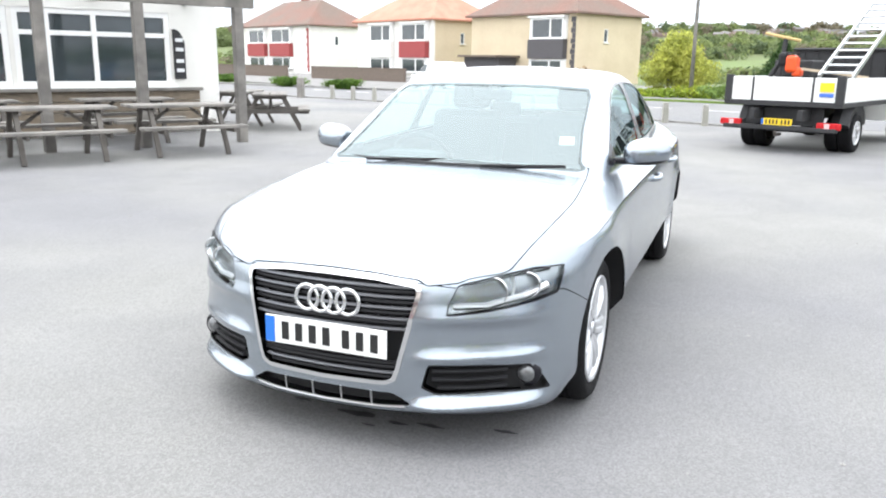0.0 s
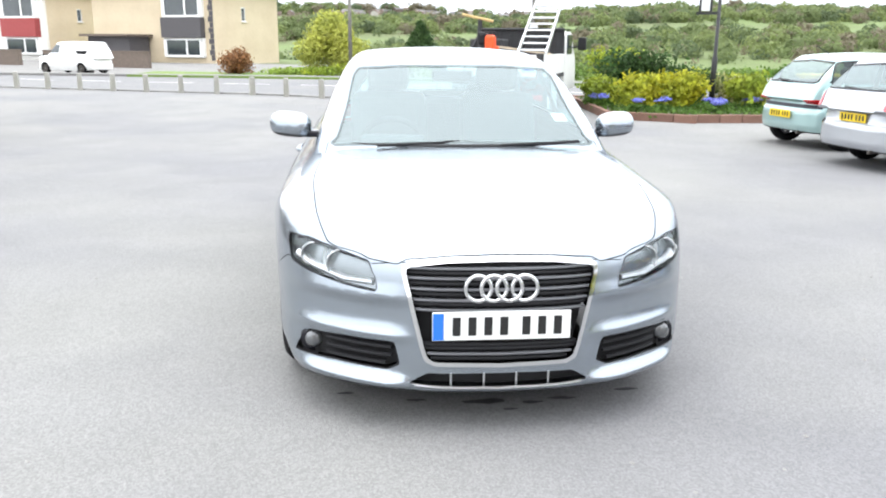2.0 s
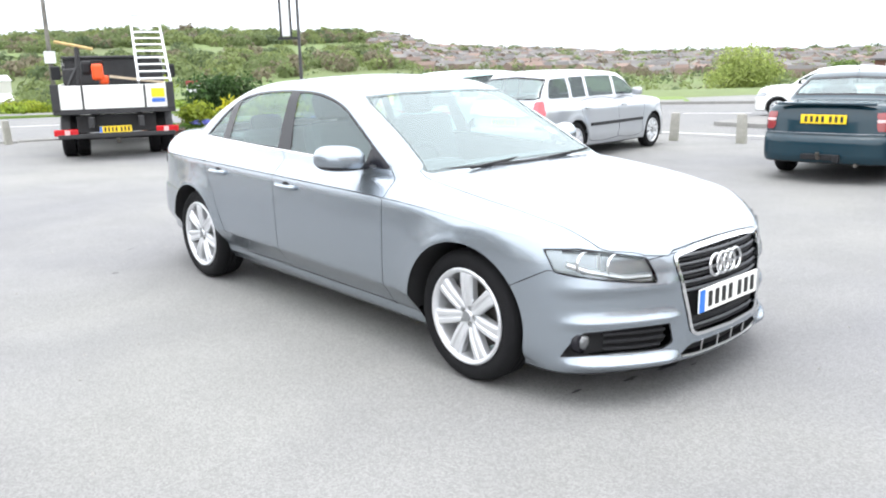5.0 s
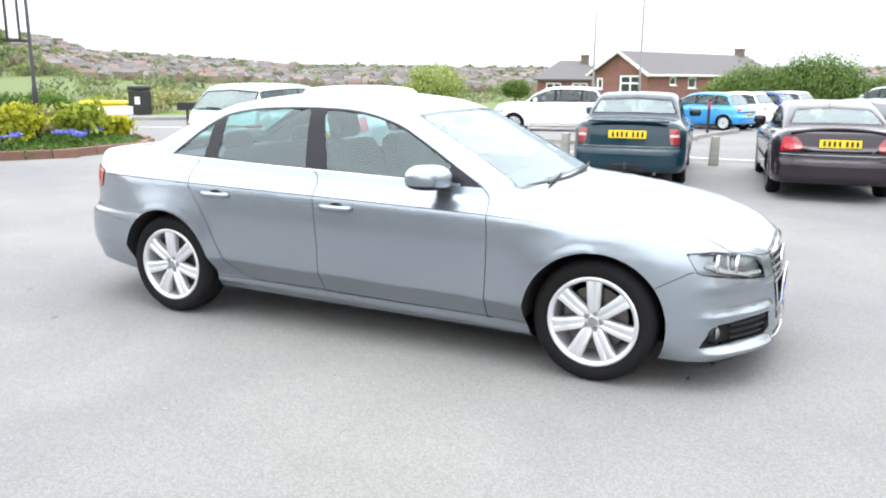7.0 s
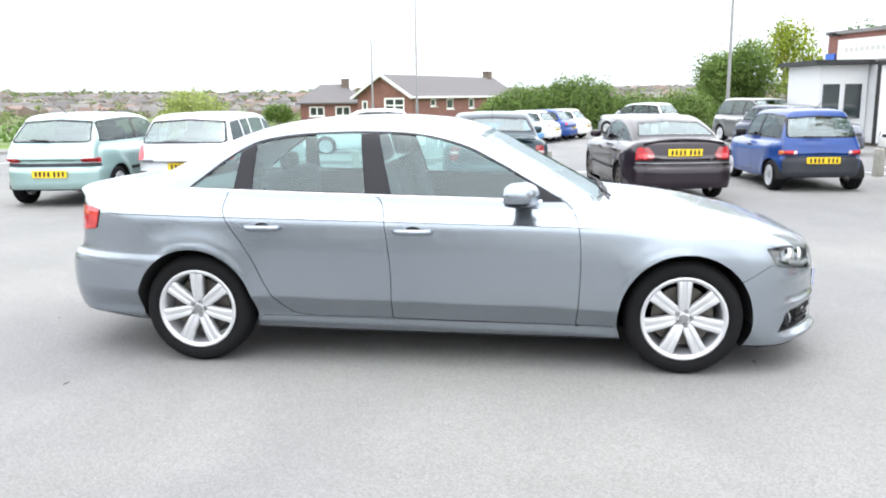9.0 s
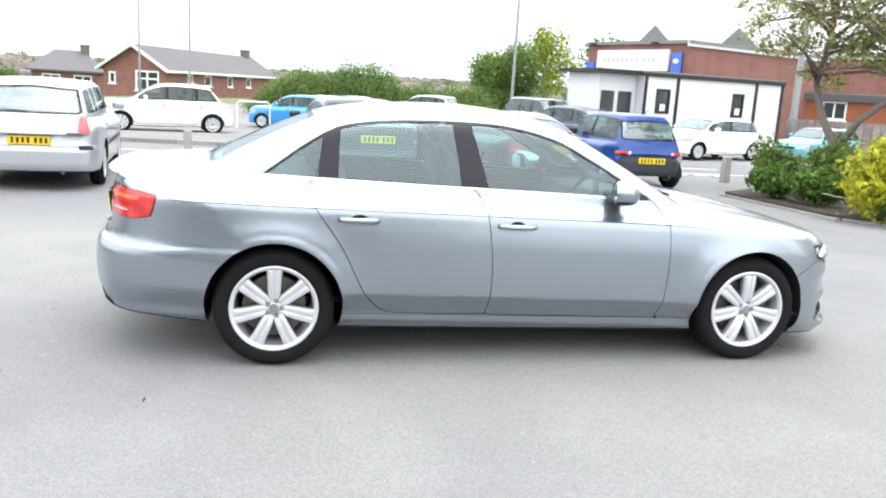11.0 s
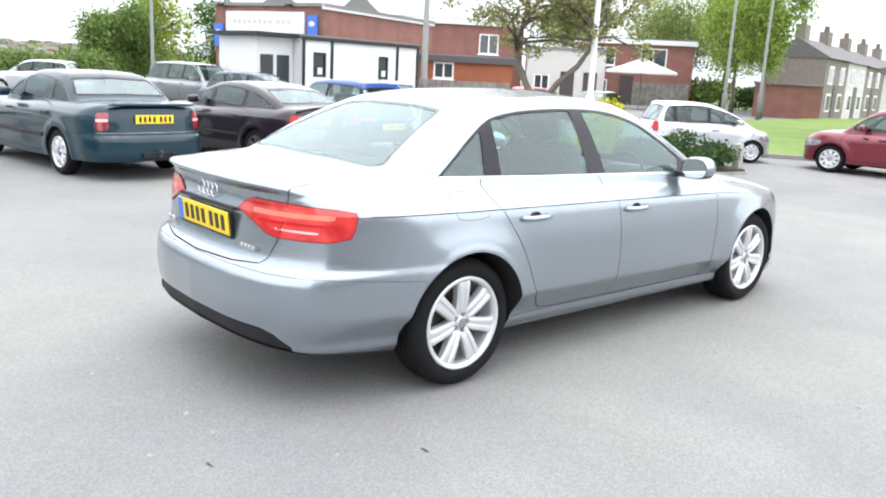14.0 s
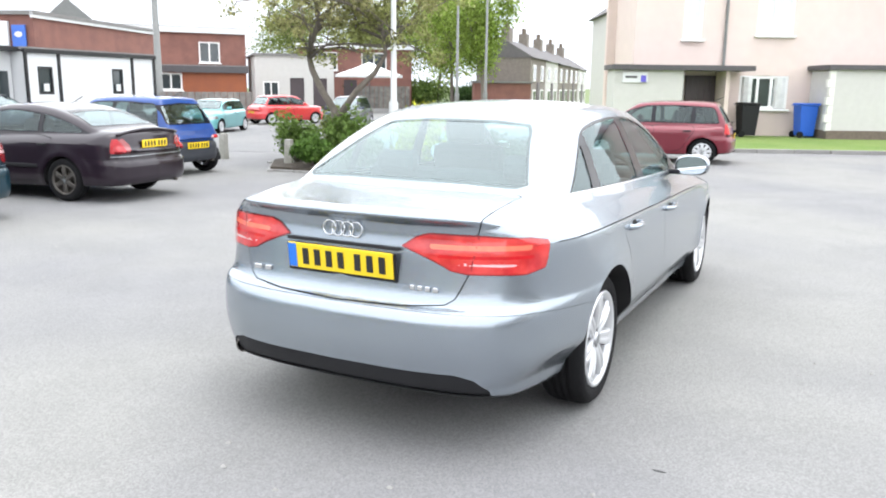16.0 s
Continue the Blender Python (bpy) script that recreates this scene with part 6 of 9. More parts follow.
LEAF = leaf_mat("fresh green leaves", (0.071, 0.142, 0.024), (0.100, 0.177, 0.031))
LEAF_FRESH = leaf_mat("bright fresh leaves", (0.19, 0.27, 0.05), (0.23, 0.31, 0.06))
LEAF_SPRING = leaf_mat("pale yellow-green leaves", (0.42, 0.43, 0.09), (0.36, 0.39, 0.09), 0.3)
LEAF_SOFT = leaf_mat("soft spring leaves", (0.15, 0.195, 0.055), (0.18, 0.22, 0.065))
LEAF_HEDGE = leaf_mat("mid green leaves", (0.115, 0.185, 0.042), (0.14, 0.21, 0.052), 0.35)
LEAF_PALE = leaf_mat("pale fresh leaves", (0.27, 0.33, 0.10), (0.30, 0.35, 0.11), 0.3)
LEAF_COPPER = leaf_mat("copper leaves", (0.27, 0.12, 0.05), (0.22, 0.12, 0.06))
LEAF_DARK = leaf_mat("dark green leaves", (0.033, 0.071, 0.021), (0.053, 0.100, 0.026))
LEAF_YELLOW = leaf_mat("golden leaves", (0.425, 0.401, 0.024), (0.283, 0.330, 0.035))
LEAF_LIME = leaf_mat("yellow-green leaves", (0.283, 0.319, 0.029), (0.189, 0.260, 0.035))
LEAF_OLIVE = leaf_mat("olive leaves", (0.26, 0.29, 0.10), (0.29, 0.27, 0.13))
FAR_GREEN = leaf_mat("distant green wood", (0.150, 0.192, 0.080), (0.165, 0.205, 0.086), 0.2, 0.5)
FAR_DARK = leaf_mat("distant dark wood", (0.100, 0.132, 0.068), (0.112, 0.148, 0.072), 0.2, 0.5)
FAR_PALE = leaf_mat("distant pale wood", (0.200, 0.245, 0.092), (0.185, 0.225, 0.085), 0.2, 0.5)
FAR_BROWN = leaf_mat("distant budding wood", (0.180, 0.158, 0.108), (0.195, 0.175, 0.118), 0.2, 0.5)
BLOOM = leaf_mat("blue flowers", (0.201, 0.236, 0.649), (0.295, 0.295, 0.708))
BARK = mat("grey-brown bark", (0.145, 0.125, 0.105), 0.9, vary=0.35, scale=14, bump=0.8, bump_scale=30)


def leaves(blobs, count, size, seed, hollow=0.55, jitter=0.8):
    """Leaf blades scattered in the outer part of rounded clumps (x, y, z, rx, ry, rz). size below 0: as a share of the clump."""
    rng = np.random.default_rng(seed)
    vol = np.array([b[3] * b[4] * b[5] for b in blobs]) ** 0.7
    pick = rng.choice(len(blobs), count, p=vol / vol.sum())
    b = np.array(blobs)[pick]
    d = rng.normal(size=(count, 3))
    d /= np.linalg.norm(d, axis=1)[:, None]
    r = hollow + (1 - hollow) * rng.random(count) ** 0.7
    r *= 1 + 0.16 * rng.normal(size=count)
    c = b[:, :3] + d * r[:, None] * b[:, 3:]
    n = d + jitter * rng.normal(size=(count, 3))
    n /= np.linalg.norm(n, axis=1)[:, None]
    u = np.cross(n, rng.normal(size=(count, 3)))
    u /= np.linalg.norm(u, axis=1)[:, None]
    w = np.cross(n, u)
    s = ((size if size > 0 else -size * b[:, 3]) * (0.6 + 0.8 * rng.random(count)))[:, None]
    quad = np.stack([c - u * s, c + w * s * 0.55 + n * s * 0.15, c + u * s, c - w * s * 0.55 + n * s * 0.15], 1)
    v = quad.reshape(-1, 3)
    f = np.arange(4 * count).reshape(-1, 4)
    return v, f


def fast(name, v, f, material, parent=None, label=""):
    """A mesh of quads straight from arrays."""
    me = bpy.data.meshes.new(name)
    me.vertices.add(len(v))
    me.vertices.foreach_set("co", np.asarray(v, np.float32).ravel())
    me.loops.add(f.size)
    me.loops.foreach_set("vertex_index", f.astype(np.int32).ravel())
    me.polygons.add(len(f))
    me.polygons.foreach_set("loop_start", np.arange(0, f.size, f.shape[1], dtype=np.int32))
    me.update(calc_edges=True)
    return link_mesh(name, me, material, parent, label)


def clumps(cx, cy, cz, rx, ry, rz, n, seed, spread=0.75, size=0.5):
    rng = random.Random(seed)
    out = []
    for _ in range(n):
        a, b, r = rng.uniform(0, 2 * math.pi), math.acos(rng.uniform(-1, 1)), rng.random() ** 0.4 * spread
        s = size * rng.uniform(0.7, 1.25)
        out.append((cx + rx * r * math.cos(a) * math.sin(b), cy + ry * r * math.sin(a) * math.sin(b), cz + rz * r * math.cos(b), rx * s, ry * s, rz * s))
    return out


def tree(name, x, y, z, height, crown_r, crown_z0, material, label, seed, count=3500, leaf=0.09, trunk_r=0.12, group="", gnarled=0.0, n=14, hollow=0.5):
    """A tapered trunk with limbs that reach into a leafy, uneven crown."""
    rng = random.Random(seed)
    t = thing(name, pose(x, y, z), label, "tree", group)
    cz, rz = (height + crown_z0) / 2, (height - crown_z0) / 2
    blobs = clumps(0, 0, cz, crown_r, crown_r, rz, n, seed, 0.8, 0.42)
    fork = crown_z0 + 0.25 * (height - crown_z0)
    bend = lambda k: Vector((gnarled * math.sin(2.3 * k + seed), gnarled * math.cos(1.7 * k + seed), 0))
    spine = [Vector((0, 0, -0.1)) + bend(0) * 0] + [Vector((0, 0, fork * k / 4)) + bend(k) * k / 4 for k in range(1, 5)]
    bm = tube(spine, 0, 9, radii=[trunk_r * (1.35 if k == 0 else 1 - 0.12 * k) for k in range(5)])
    for i, b in enumerate(blobs[:max(6, n // 2)]):
        a = spine[3 if i % 2 else 4]
        e = Vector(b[:3])
        mid = a.lerp(e, 0.5) + Vector((rng.uniform(-1, 1), rng.uniform(-1, 1), rng.uniform(-0.2, 0.6))) * 0.12 * crown_r
        tube([a, mid, e], 0, 6, bm=bm, radii=[trunk_r * 0.5, trunk_r * 0.3, trunk_r * 0.1])
        for _ in range(3):
            q = mid.lerp(e, rng.random())
            tip = q + Vector((rng.uniform(-1, 1), rng.uniform(-1, 1), rng.uniform(-0.3, 1))) * 0.4 * crown_r
            tube([q, tip], 0, 5, bm=bm, radii=[trunk_r * 0.16, trunk_r * 0.05])
    part("trunk", bm, BARK, t, smooth=True)
    v, f = leaves(blobs, count, leaf, seed, hollow)
    fast("crown", v, f, material, t)
    return t


def shrub(name, x, y, z, rx, ry, rz, material, label, seed, count=1800, leaf=0.05, group="", n=9, kind_word="shrub"):
    t = thing(name, pose(x, y, z), label, kind_word, group)
    blobs = clumps(0, 0, rz * 0.9, rx, ry, rz, n, seed, 0.65, 0.55)
    bm = bmesh.new()
    rng = random.Random(seed)
    for b in blobs[:6]:
        tube([(rng.uniform(-0.1, 0.1) * rx, rng.uniform(-0.1, 0.1) * ry, -0.05), (b[0] * 0.5, b[1] * 0.5, b[2] * 0.6), b[:3]], 0, 5, bm=bm, radii=[0.03, 0.02, 0.008])
    part("stems", bm, BARK, t)
    v, f = leaves(blobs, count, leaf, seed, 0.35)
    v[:, 2] = np.maximum(v[:, 2], 0.0)
    fast("foliage", v, f, material, t)
    return t


# ---- buildings ----
RENDER_WHITE = mat("white render", (0.74, 0.73, 0.70), 0.9, vary=0.06, scale=3, second=(0.68, 0.67, 0.63), second_scale=0.5, bump=0.25, bump_scale=60)
RENDER_BEIGE = mat("beige render", (0.58, 0.49, 0.35), 0.9, vary=0.1, scale=4, second=(0.53, 0.44, 0.31), second_scale=0.5, bump=0.3, bump_scale=60)
RENDER_PINK = mat("pink render", (0.65, 0.545, 0.50), 0.9, vary=0.06, scale=3, second=(0.62, 0.515, 0.475), second_scale=0.4, bump=0.3, bump_scale=80)
PANEL_GREY = mat("pale grey cladding", (0.5, 0.49, 0.47), 0.8, vary=0.08, scale=5, bump=0.15)
BRICK = mat("red brick", (0.235, 0.11, 0.088), 0.9, vary=0.3, scale=25, second=(0.19, 0.09, 0.075), second_scale=1.5, bump=0.4, bump_scale=40)
BRICK_ORANGE = mat("orange brick", (0.29, 0.095, 0.045), 0.9, vary=0.25, scale=25, second=(0.25, 0.085, 0.045), second_scale=1.5, bump=0.4, bump_scale=40)
BRICK_DARK = mat("dark wall brick", (0.14, 0.11, 0.09), 0.9, vary=0.35, scale=12, bump=0.5, bump_scale=30)
TILE_BROWN = mat("brown roof tiles", (0.15, 0.11, 0.09), 0.85, vary=0.3, scale=6, second=(0.18, 0.10, 0.078), second_scale=0.35, bump=0.5, bump_scale=10)
TILE_RED = mat("red roof tiles", (0.43, 0.215, 0.15), 0.85, vary=0.2, scale=6, second=(0.38, 0.17, 0.115), second_scale=0.7, bump=0.5, bump_scale=10)
TILE_GREY = mat("grey roof tiles", (0.115, 0.108, 0.11), 0.85, vary=0.25, scale=6, bump=0.5, bump_scale=10)
UPVC = mat("white window frame", (0.78, 0.78, 0.77), 0.4, vary=0.03)
PLINTH = mat("weathered tan boarding", (0.21, 0.17, 0.125), 0.85, vary=0.3, scale=9, second=(0.16, 0.135, 0.105), second_scale=2, bump=0.4, bump_scale=30)
PANE = mat("window pane", (0.035, 0.045, 0.05), 0.06, vary=0.5, scale=1.2, spec=0.8)
CURTAIN = mat("pale curtain", (0.62, 0.63, 0.62), 0.9, vary=0.2, scale=6)
RED_PANEL = mat("red painted panel", (0.29, 0.05, 0.05), 0.7, vary=0.12, scale=5)
GREY_PANEL = mat("dark grey slates", (0.075, 0.07, 0.075), 0.7, vary=0.3, scale=12, bump=0.4, bump_scale=16)
ROOF_FELT = mat("flat roof felt", (0.2, 0.195, 0.19), 0.9, vary=0.2, scale=4)
DOOR_DARK = mat("dark door", (0.06, 0.045, 0.05), 0.5, vary=0.15)
SIGN_BLUE = mat("blue sign", (0.05, 0.14, 0.5), 0.45, vary=0.08)
SIGN_WHITE = mat("white sign board", (0.64, 0.65, 0.66), 0.45, vary=0.03)
BLACK_METAL = mat("black painted metal", (0.02, 0.02, 0.022), 0.45, 0.2, vary=0.15)
GALV = mat("galvanised steel", (0.17, 0.175, 0.17), 0.6, 0.15, vary=0.15, scale=10)


def frame_on(s0, P, d):
    """A pose whose x runs along a wall from the point P + s0 * d, y into the building, z up."""
    a = math.degrees(math.atan2(d[1], d[0]))
    return pose(P[0] + d[0] * s0, P[1] + d[1] * s0, 0, 0, 0, a)


def wall(name, L, H, t, holes, material, parent=None, z0=0.0, m=None, label="", x_from=0.0):
    """A wall along x with openings (x0, z0, x1, z1) through it."""
    xs = sorted({x_from, L, *[h[0] for h in holes], *[h[2] for h in holes]})
    zs = sorted({z0, H, *[h[1] for h in holes], *[h[3] for h in holes]})
    bm = bmesh.new()
    vs = {}
    vert = lambda x, y, z: vs.setdefault((x, y, z), bm.verts.new((x, y, z))) if (x, y, z) not in vs else vs[(x, y, z)]
    open_at = lambda x, z: any(h[0] < x < h[2] and h[1] < z < h[3] for h in holes)
    solid = {(i, k): not open_at((xs[i] + xs[i + 1]) / 2, (zs[k] + zs[k + 1]) / 2) for i in range(len(xs) - 1) for k in range(len(zs) - 1)}
    for (i, k), s in solid.items():
        if not s:
            continue
        x0, x1, a, b = xs[i], xs[i + 1], zs[k], zs[k + 1]
        bm.faces.new([vert(x0, 0, a), vert(x1, 0, a), vert(x1, 0, b), vert(x0, 0, b)])
        bm.faces.new([vert(x0, t, b), vert(x1, t, b), vert(x1, t, a), vert(x0, t, a)])
        for di, dk, q in ((-1, 0, [(x0, a), (x0, b)]), (1, 0, [(x1, b), (x1, a)]), (0, -1, [(x1, a), (x0, a)]), (0, 1, [(x0, b), (x1, b)])):
            if not solid.get((i + di, k + dk), False):
                (ax, az), (bx, bz) = q
                bm.faces.new([vert(ax, 0, az), vert(bx, 0, bz), vert(bx, t, bz), vert(ax, t, az)])
    bmesh.ops.recalc_face_normals(bm, faces=bm.faces)
    ob = part(name, bm, material, parent, label)
    if m is not None:
        ob.matrix_local = m
    return ob


def window(parent, x0, z0, x1, z1, y=0.06, bars=(), rails=(), f=0.06, curtain=False, frame_mat=None, sill=True, name="window"):
    """A window set into an opening: frame with bars, sill and panes."""
    w, h = x1 - x0, z1 - z0
    rows = [((x0 + f / 2, y, z0 + h / 2), (f, 0.07, h)), ((x1 - f / 2, y, z0 + h / 2), (f, 0.07, h)), ((x0 + w / 2, y, z0 + f / 2), (w - 2 * f, 0.07, f)), ((x0 + w / 2, y, z1 - f / 2), (w - 2 * f, 0.07, f))]
    win = part(name, blocks(*rows), frame_mat or UPVC, parent)
    for b in bars:
        part("mullion", blocks(((x0 + b, y, z0 + h / 2), (f * 0.9, 0.066, h - 2 * f))), frame_mat or UPVC, win)
    for r in rails:
        part("rail", blocks(((x0 + w / 2, y, z0 + r), (w - 2 * f, 0.062, f * 0.9))), frame_mat or UPVC, win)
    cols, lines = [0, *bars, w], [0, *rails, h]
    for i in range(len(cols) - 1):
        for k in range(len(lines) - 1):
            cw, ch = cols[i + 1] - cols[i], lines[k + 1] - lines[k]
            part("pane", blocks(((x0 + cols[i] + cw / 2, y + 0.02, z0 + lines[k] + ch / 2), (cw - 0.02, 0.008, ch - 0.02))), PANE, win)
    if curtain:
        for c in (x0 + w * 0.16, x1 - w * 0.16):
            part("curtain", tube([(c, y + 0.012, z0 + 0.05), (c, y + 0.012, z1 - 0.05)], w * 0.12, 8), CURTAIN, win)
            for v in win.children[-1].data.vertices:
                v.co.y = y + 0.012 + (v.co.y - y - 0.012) * 0.02
    if sill:
        part("sill", blocks(((x0 + w / 2, -0.04, z0 - 0.03), (w + 0.12, 0.16, 0.06)), bevel=0.01), frame_mat or UPVC, win)
    return win


def hip_roof(L, D, z, rise, over=0.4, inset=None):
    i = inset if inset is not None else D / 2
    x0, x1, y0, y1 = -over, L + over, -over, D + over
    v = [(x0, y0, z), (x1, y0, z), (x1, y1, z), (x0, y1, z), (x0 + i, (y0 + y1) / 2, z + rise), (x1 - i, (y0 + y1) / 2, z + rise),
         (x0, y0, z - 0.14), (x1, y0, z - 0.14), (x1, y1, z - 0.14), (x0, y1, z - 0.14)]
    f = [(0, 1, 5, 4), (1, 2, 5), (2, 3, 4, 5), (3, 0, 4), (6, 7, 1, 0), (7, 8, 2, 1), (8, 9, 3, 2), (9, 6, 0, 3), (9, 8, 7, 6)]
    return v, f


def shell_walls(b, L, D, H, t, front, side, material, side_mat=None, z0=-0.2, x_from=0.0):
    """The four walls of a building; openings in the front and in the right-hand side."""
    wall("front_wall", L, H, t, front, material, b, z0, x_from=x_from)
    wall("side_wall", D - t, H, t, side, side_mat or material, b, z0, Matrix.Translation((L, t, 0)) @ Matrix.Rotation(radians(90), 4, "Z"))
    wall("side_wall", D - t, H, t, [], material, b, z0, Matrix.Translation((x_from, D, 0)) @ Matrix.Rotation(radians(-90), 4, "Z"))
    wall("back_wall", L - 2 * t, H, t, [], material, b, z0, Matrix.Translation((L - t, D, 0)) @ Matrix.Rotation(radians(180), 4, "Z"))


def semi(name, s0, s1, material, side_mat, tiles, bays, label, quoin=None):
    P, d = (-43.88, 8.04), (0.457, 0.889)
    L, D, H = s1 - s0, 8.0, 5.0
    b = thing(name, frame_on(s0, P, d), label, "house", "houses across the main road")
    shell_walls(b, L, D, H, 0.3, [(s - s0, 3.2, s - s0 + w, 4.75) for s, w, *_ in bays] + [(s - s0, 0.45, s - s0 + w, 1.75) for s, w, *_ in bays],
                [(3.0, 3.0, 3.5, 4.0)], material, side_mat)
    window(part("side_light", blocks(((0, 0, 0), (0.01, 0.01, 0.01))), UPVC, b), 3.0, 3.0, 3.5, 4.0).matrix_local = Matrix.Translation((L, 0.3, 0)) @ Matrix.Rotation(radians(90), 4, "Z")
    v, f = hip_roof(L, D, H + 0.12, 2.9)
    roof = raw("roof", v, f, tiles, b)
    part("chimney", blocks(((L * 0.5, D * 0.55, H + 3.0), (0.9, 0.6, 1.6)), ((L * 0.5, D * 0.55, H + 3.85), (1.0, 0.7, 0.12))), BRICK, roof)
    for s, w, panel in bays:
        x = s - s0
        bay = part("bay", blocks(((x + w / 2, -0.25, 2.48), (w + 0.3, 0.5, 1.4))), panel, b, "painted bay panel")
        for z0, z1 in ((3.2, 4.75), (0.45, 1.75)):
            window(bay, x, z0, x + w, z1, y=-0.3, bars=(w * 0.6,), rails=(), f=0.14)
            for cx in (x - 0.1, x + w + 0.1):
                part("bay_cheek", blocks(((cx, -0.15, (z0 + z1) / 2), (0.1, 0.3, z1 - z0))), UPVC, bay)
        part("bay_cap", blocks(((x + w / 2, -0.25, 4.82), (w + 0.4, 0.55, 0.12))), UPVC, bay)
    if quoin:
        for k in range(12):
            part("quoin", blocks(((L - 0.15 - 0.06 * (k % 2), -0.02, 0.4 + 0.38 * k), (0.3 + 0.12 * (k % 2), 0.05, 0.36))), quoin, b)
    return b


def west_houses():
    semi("white_house", -73.5, -58.2, RENDER_WHITE, RENDER_WHITE, TILE_BROWN, [(-70.8, 3.6, RED_PANEL), (-65.6, 4.0, RED_PANEL)], "white rendered semi-detached house with red bay panels", RED_PANEL)
    semi("tan_sided_house", -49.2, -38.0, RENDER_WHITE, RENDER_BEIGE, TILE_RED, [(-46.8, 3.2, RENDER_WHITE), (-42.0, 3.4, RED_PANEL)], "white fronted semi-detached house with red roof and tan side wall")
    semi("beige_house", -33.0, -22.0, RENDER_BEIGE, RENDER_BEIGE, TILE_BROWN, [(-26.1, 3.2, GREY_PANEL)], "beige rendered house with a dark slate bay panel", GREY_PANEL)
    # front garden wall and forecourt
    P, d = (-35.0, 3.4), (0.457, 0.889)
    b = tagged(thing("garden_wall", frame_on(-62, (-34.1, 3.0), d), "low dark brick garden wall", "wall"), kind="structure")
    for i in range(28):
        if i in (9, 10, 17) or i > 21:
            continue
        part("wall_section", blocks(((i * 2.0 + 1.0, 0, 0.45), (1.985, 0.24, 0.9)), ((i * 2.0 + 1.0, 0, 0.93), (2.0, 0.3, 0.07))), BRICK_DARK, b)
    slab("forecourt", [(-33.6, -18.8), (-30.3, -0.8), (-41, 6), (-56, -10), (-80, -58), (-60, -66)], 0.02, 0.06, PAVING, "grey paved forecourts of the houses")
    g = thing("garage_porch", frame_on(-31.5, (-42.9, 7.5), d), "low dark flat-roofed porch beside the beige house", "porch")
    part("porch_wall", blocks(((1.9, 0, 0.9), (3.8, 2.0, 1.9))), GREY_PANEL, g)
    part("porch_roof", blocks(((1.9, -0.2, 1.92), (4.4, 2.6, 0.16))), BRICK_DARK, g)
    van = thing("panel_van", pose(-34.0, -14.2, 0.02, 0, 0, 242) @ Matrix.Scale(0.74, 4), "white panel van parked before the houses", "van")
    sp = car_spec(4.9, 1.9, 1.95, 3.0, 0.9, 1.15, 1.1, 1.3, 0.6, -2.2, -2.5, 1.15, 0.05, 0.33)
    form = body_form(sp)
    sh = Shell(skin(form, (-2.8, -1.1, 0.1), (2.6, 1.1, 2.1), 0.07))
    for ax, az, r in sp["arches"]:
        sh.cut("", lambda p: np.maximum(np.hypot(p[:, 0] - ax, p[:, 2] - az) - r, 0.5 - np.abs(p[:, 1])))
    sh.cut("glass", lambda p: np.maximum(np.abs(p[:, 2] - 1.5) - 0.25, 0.35 - p[:, 0]))
    sheet("body", join(sh.rest), WHITE, van)
    sheet("cab_glass", sh.pieces["glass"], PANE, van)
    for ax in (1.5, -1.5):
        for sgn in (1, -1):
            wheel(van, ax, sgn * 0.82, 0.33, 0.33, 0.22, 0.2, 6, False, STEEL_DARK)
    # black block added inside the van as its shade
    part("inner_shell", blocks(((0, 0, 0.75), (3.6, 1.5, 0.8))), VOID, van)
    bins = wheelie_bin(-33.2, -13.4, 62, BLACK, "black wheeled refuse bin on the forecourt")


def wheelie_bin(x, y, a, material, label):
    b = thing("wheelie_bin", pose(x, y, 0, 0, 0, a), label, "bin", "refuse bins")
    bm = box(bmesh.new(), (0, 0, 0.52), (0.56, 0.52, 0.92), 0.02)
    for v in bm.verts:
        if v.co.z < 0.3:
            v.co.x *= 0.78
            v.co.y *= 0.8
    part("body", bm, material, b)
    bm = box(bmesh.new(), (0.02, 0, 1.02), (0.62, 0.58, 0.07), 0.025)
    part("lid", bm, material, b)
    part("handle", tube([(-0.3, -0.2, 0.98), (-0.36, -0.2, 1.0), (-0.36, 0.2, 1.0), (-0.3, 0.2, 0.98)], 0.014, 6), material, b)
    for sgn in (1, -1):
        bm = lathe([(0.0, -0.025), (0.1, -0.025), (0.1, 0.025), (0.0, 0.025)], 14)
        bmesh.ops.translate(bm, vec=(-0.24, sgn * 0.24, 0.1), verts=bm.verts)
        part("wheel", bm, RUBBER, b)
    return b


def picnic_table(m):
    t = thing("picnic_table", m, "weathered grey timber picnic table with fixed benches", "picnic table", "picnic tables by the pub")
    for i in range(4):
        part("top_plank", box(bmesh.new(), (0, -0.27 + 0.18 * i, 0.74), (1.6, 0.165, 0.04), 0.006), TIMBER, t)
    for sgn in (1, -1):
        part("bench_plank", box(bmesh.new(), (0, sgn * 0.70, 0.44), (1.6, 0.24, 0.045), 0.006), TIMBER, t)
    for x in (-0.53, 0.53):
        for sgn in (1, -1):
            part("leg", tube([(x, sgn * 0.62, 0.0), (x, sgn * 0.24, 0.72)], 0.045, 4), LEG_TIMBER, t)
        part("cross_bar", box(bmesh.new(), (x + 0.05, 0, 0.40), (0.04, 1.6, 0.09), 0.005), LEG_TIMBER, t)
        part("top_bar", box(bmesh.new(), (x + 0.05, 0, 0.69), (0.04, 0.7, 0.07), 0.005), LEG_TIMBER, t)
        part("brace", tube([(x, 0, 0.42), (x * 0.3, 0, 0.70)], 0.03, 4), LEG_TIMBER, t)
    return t


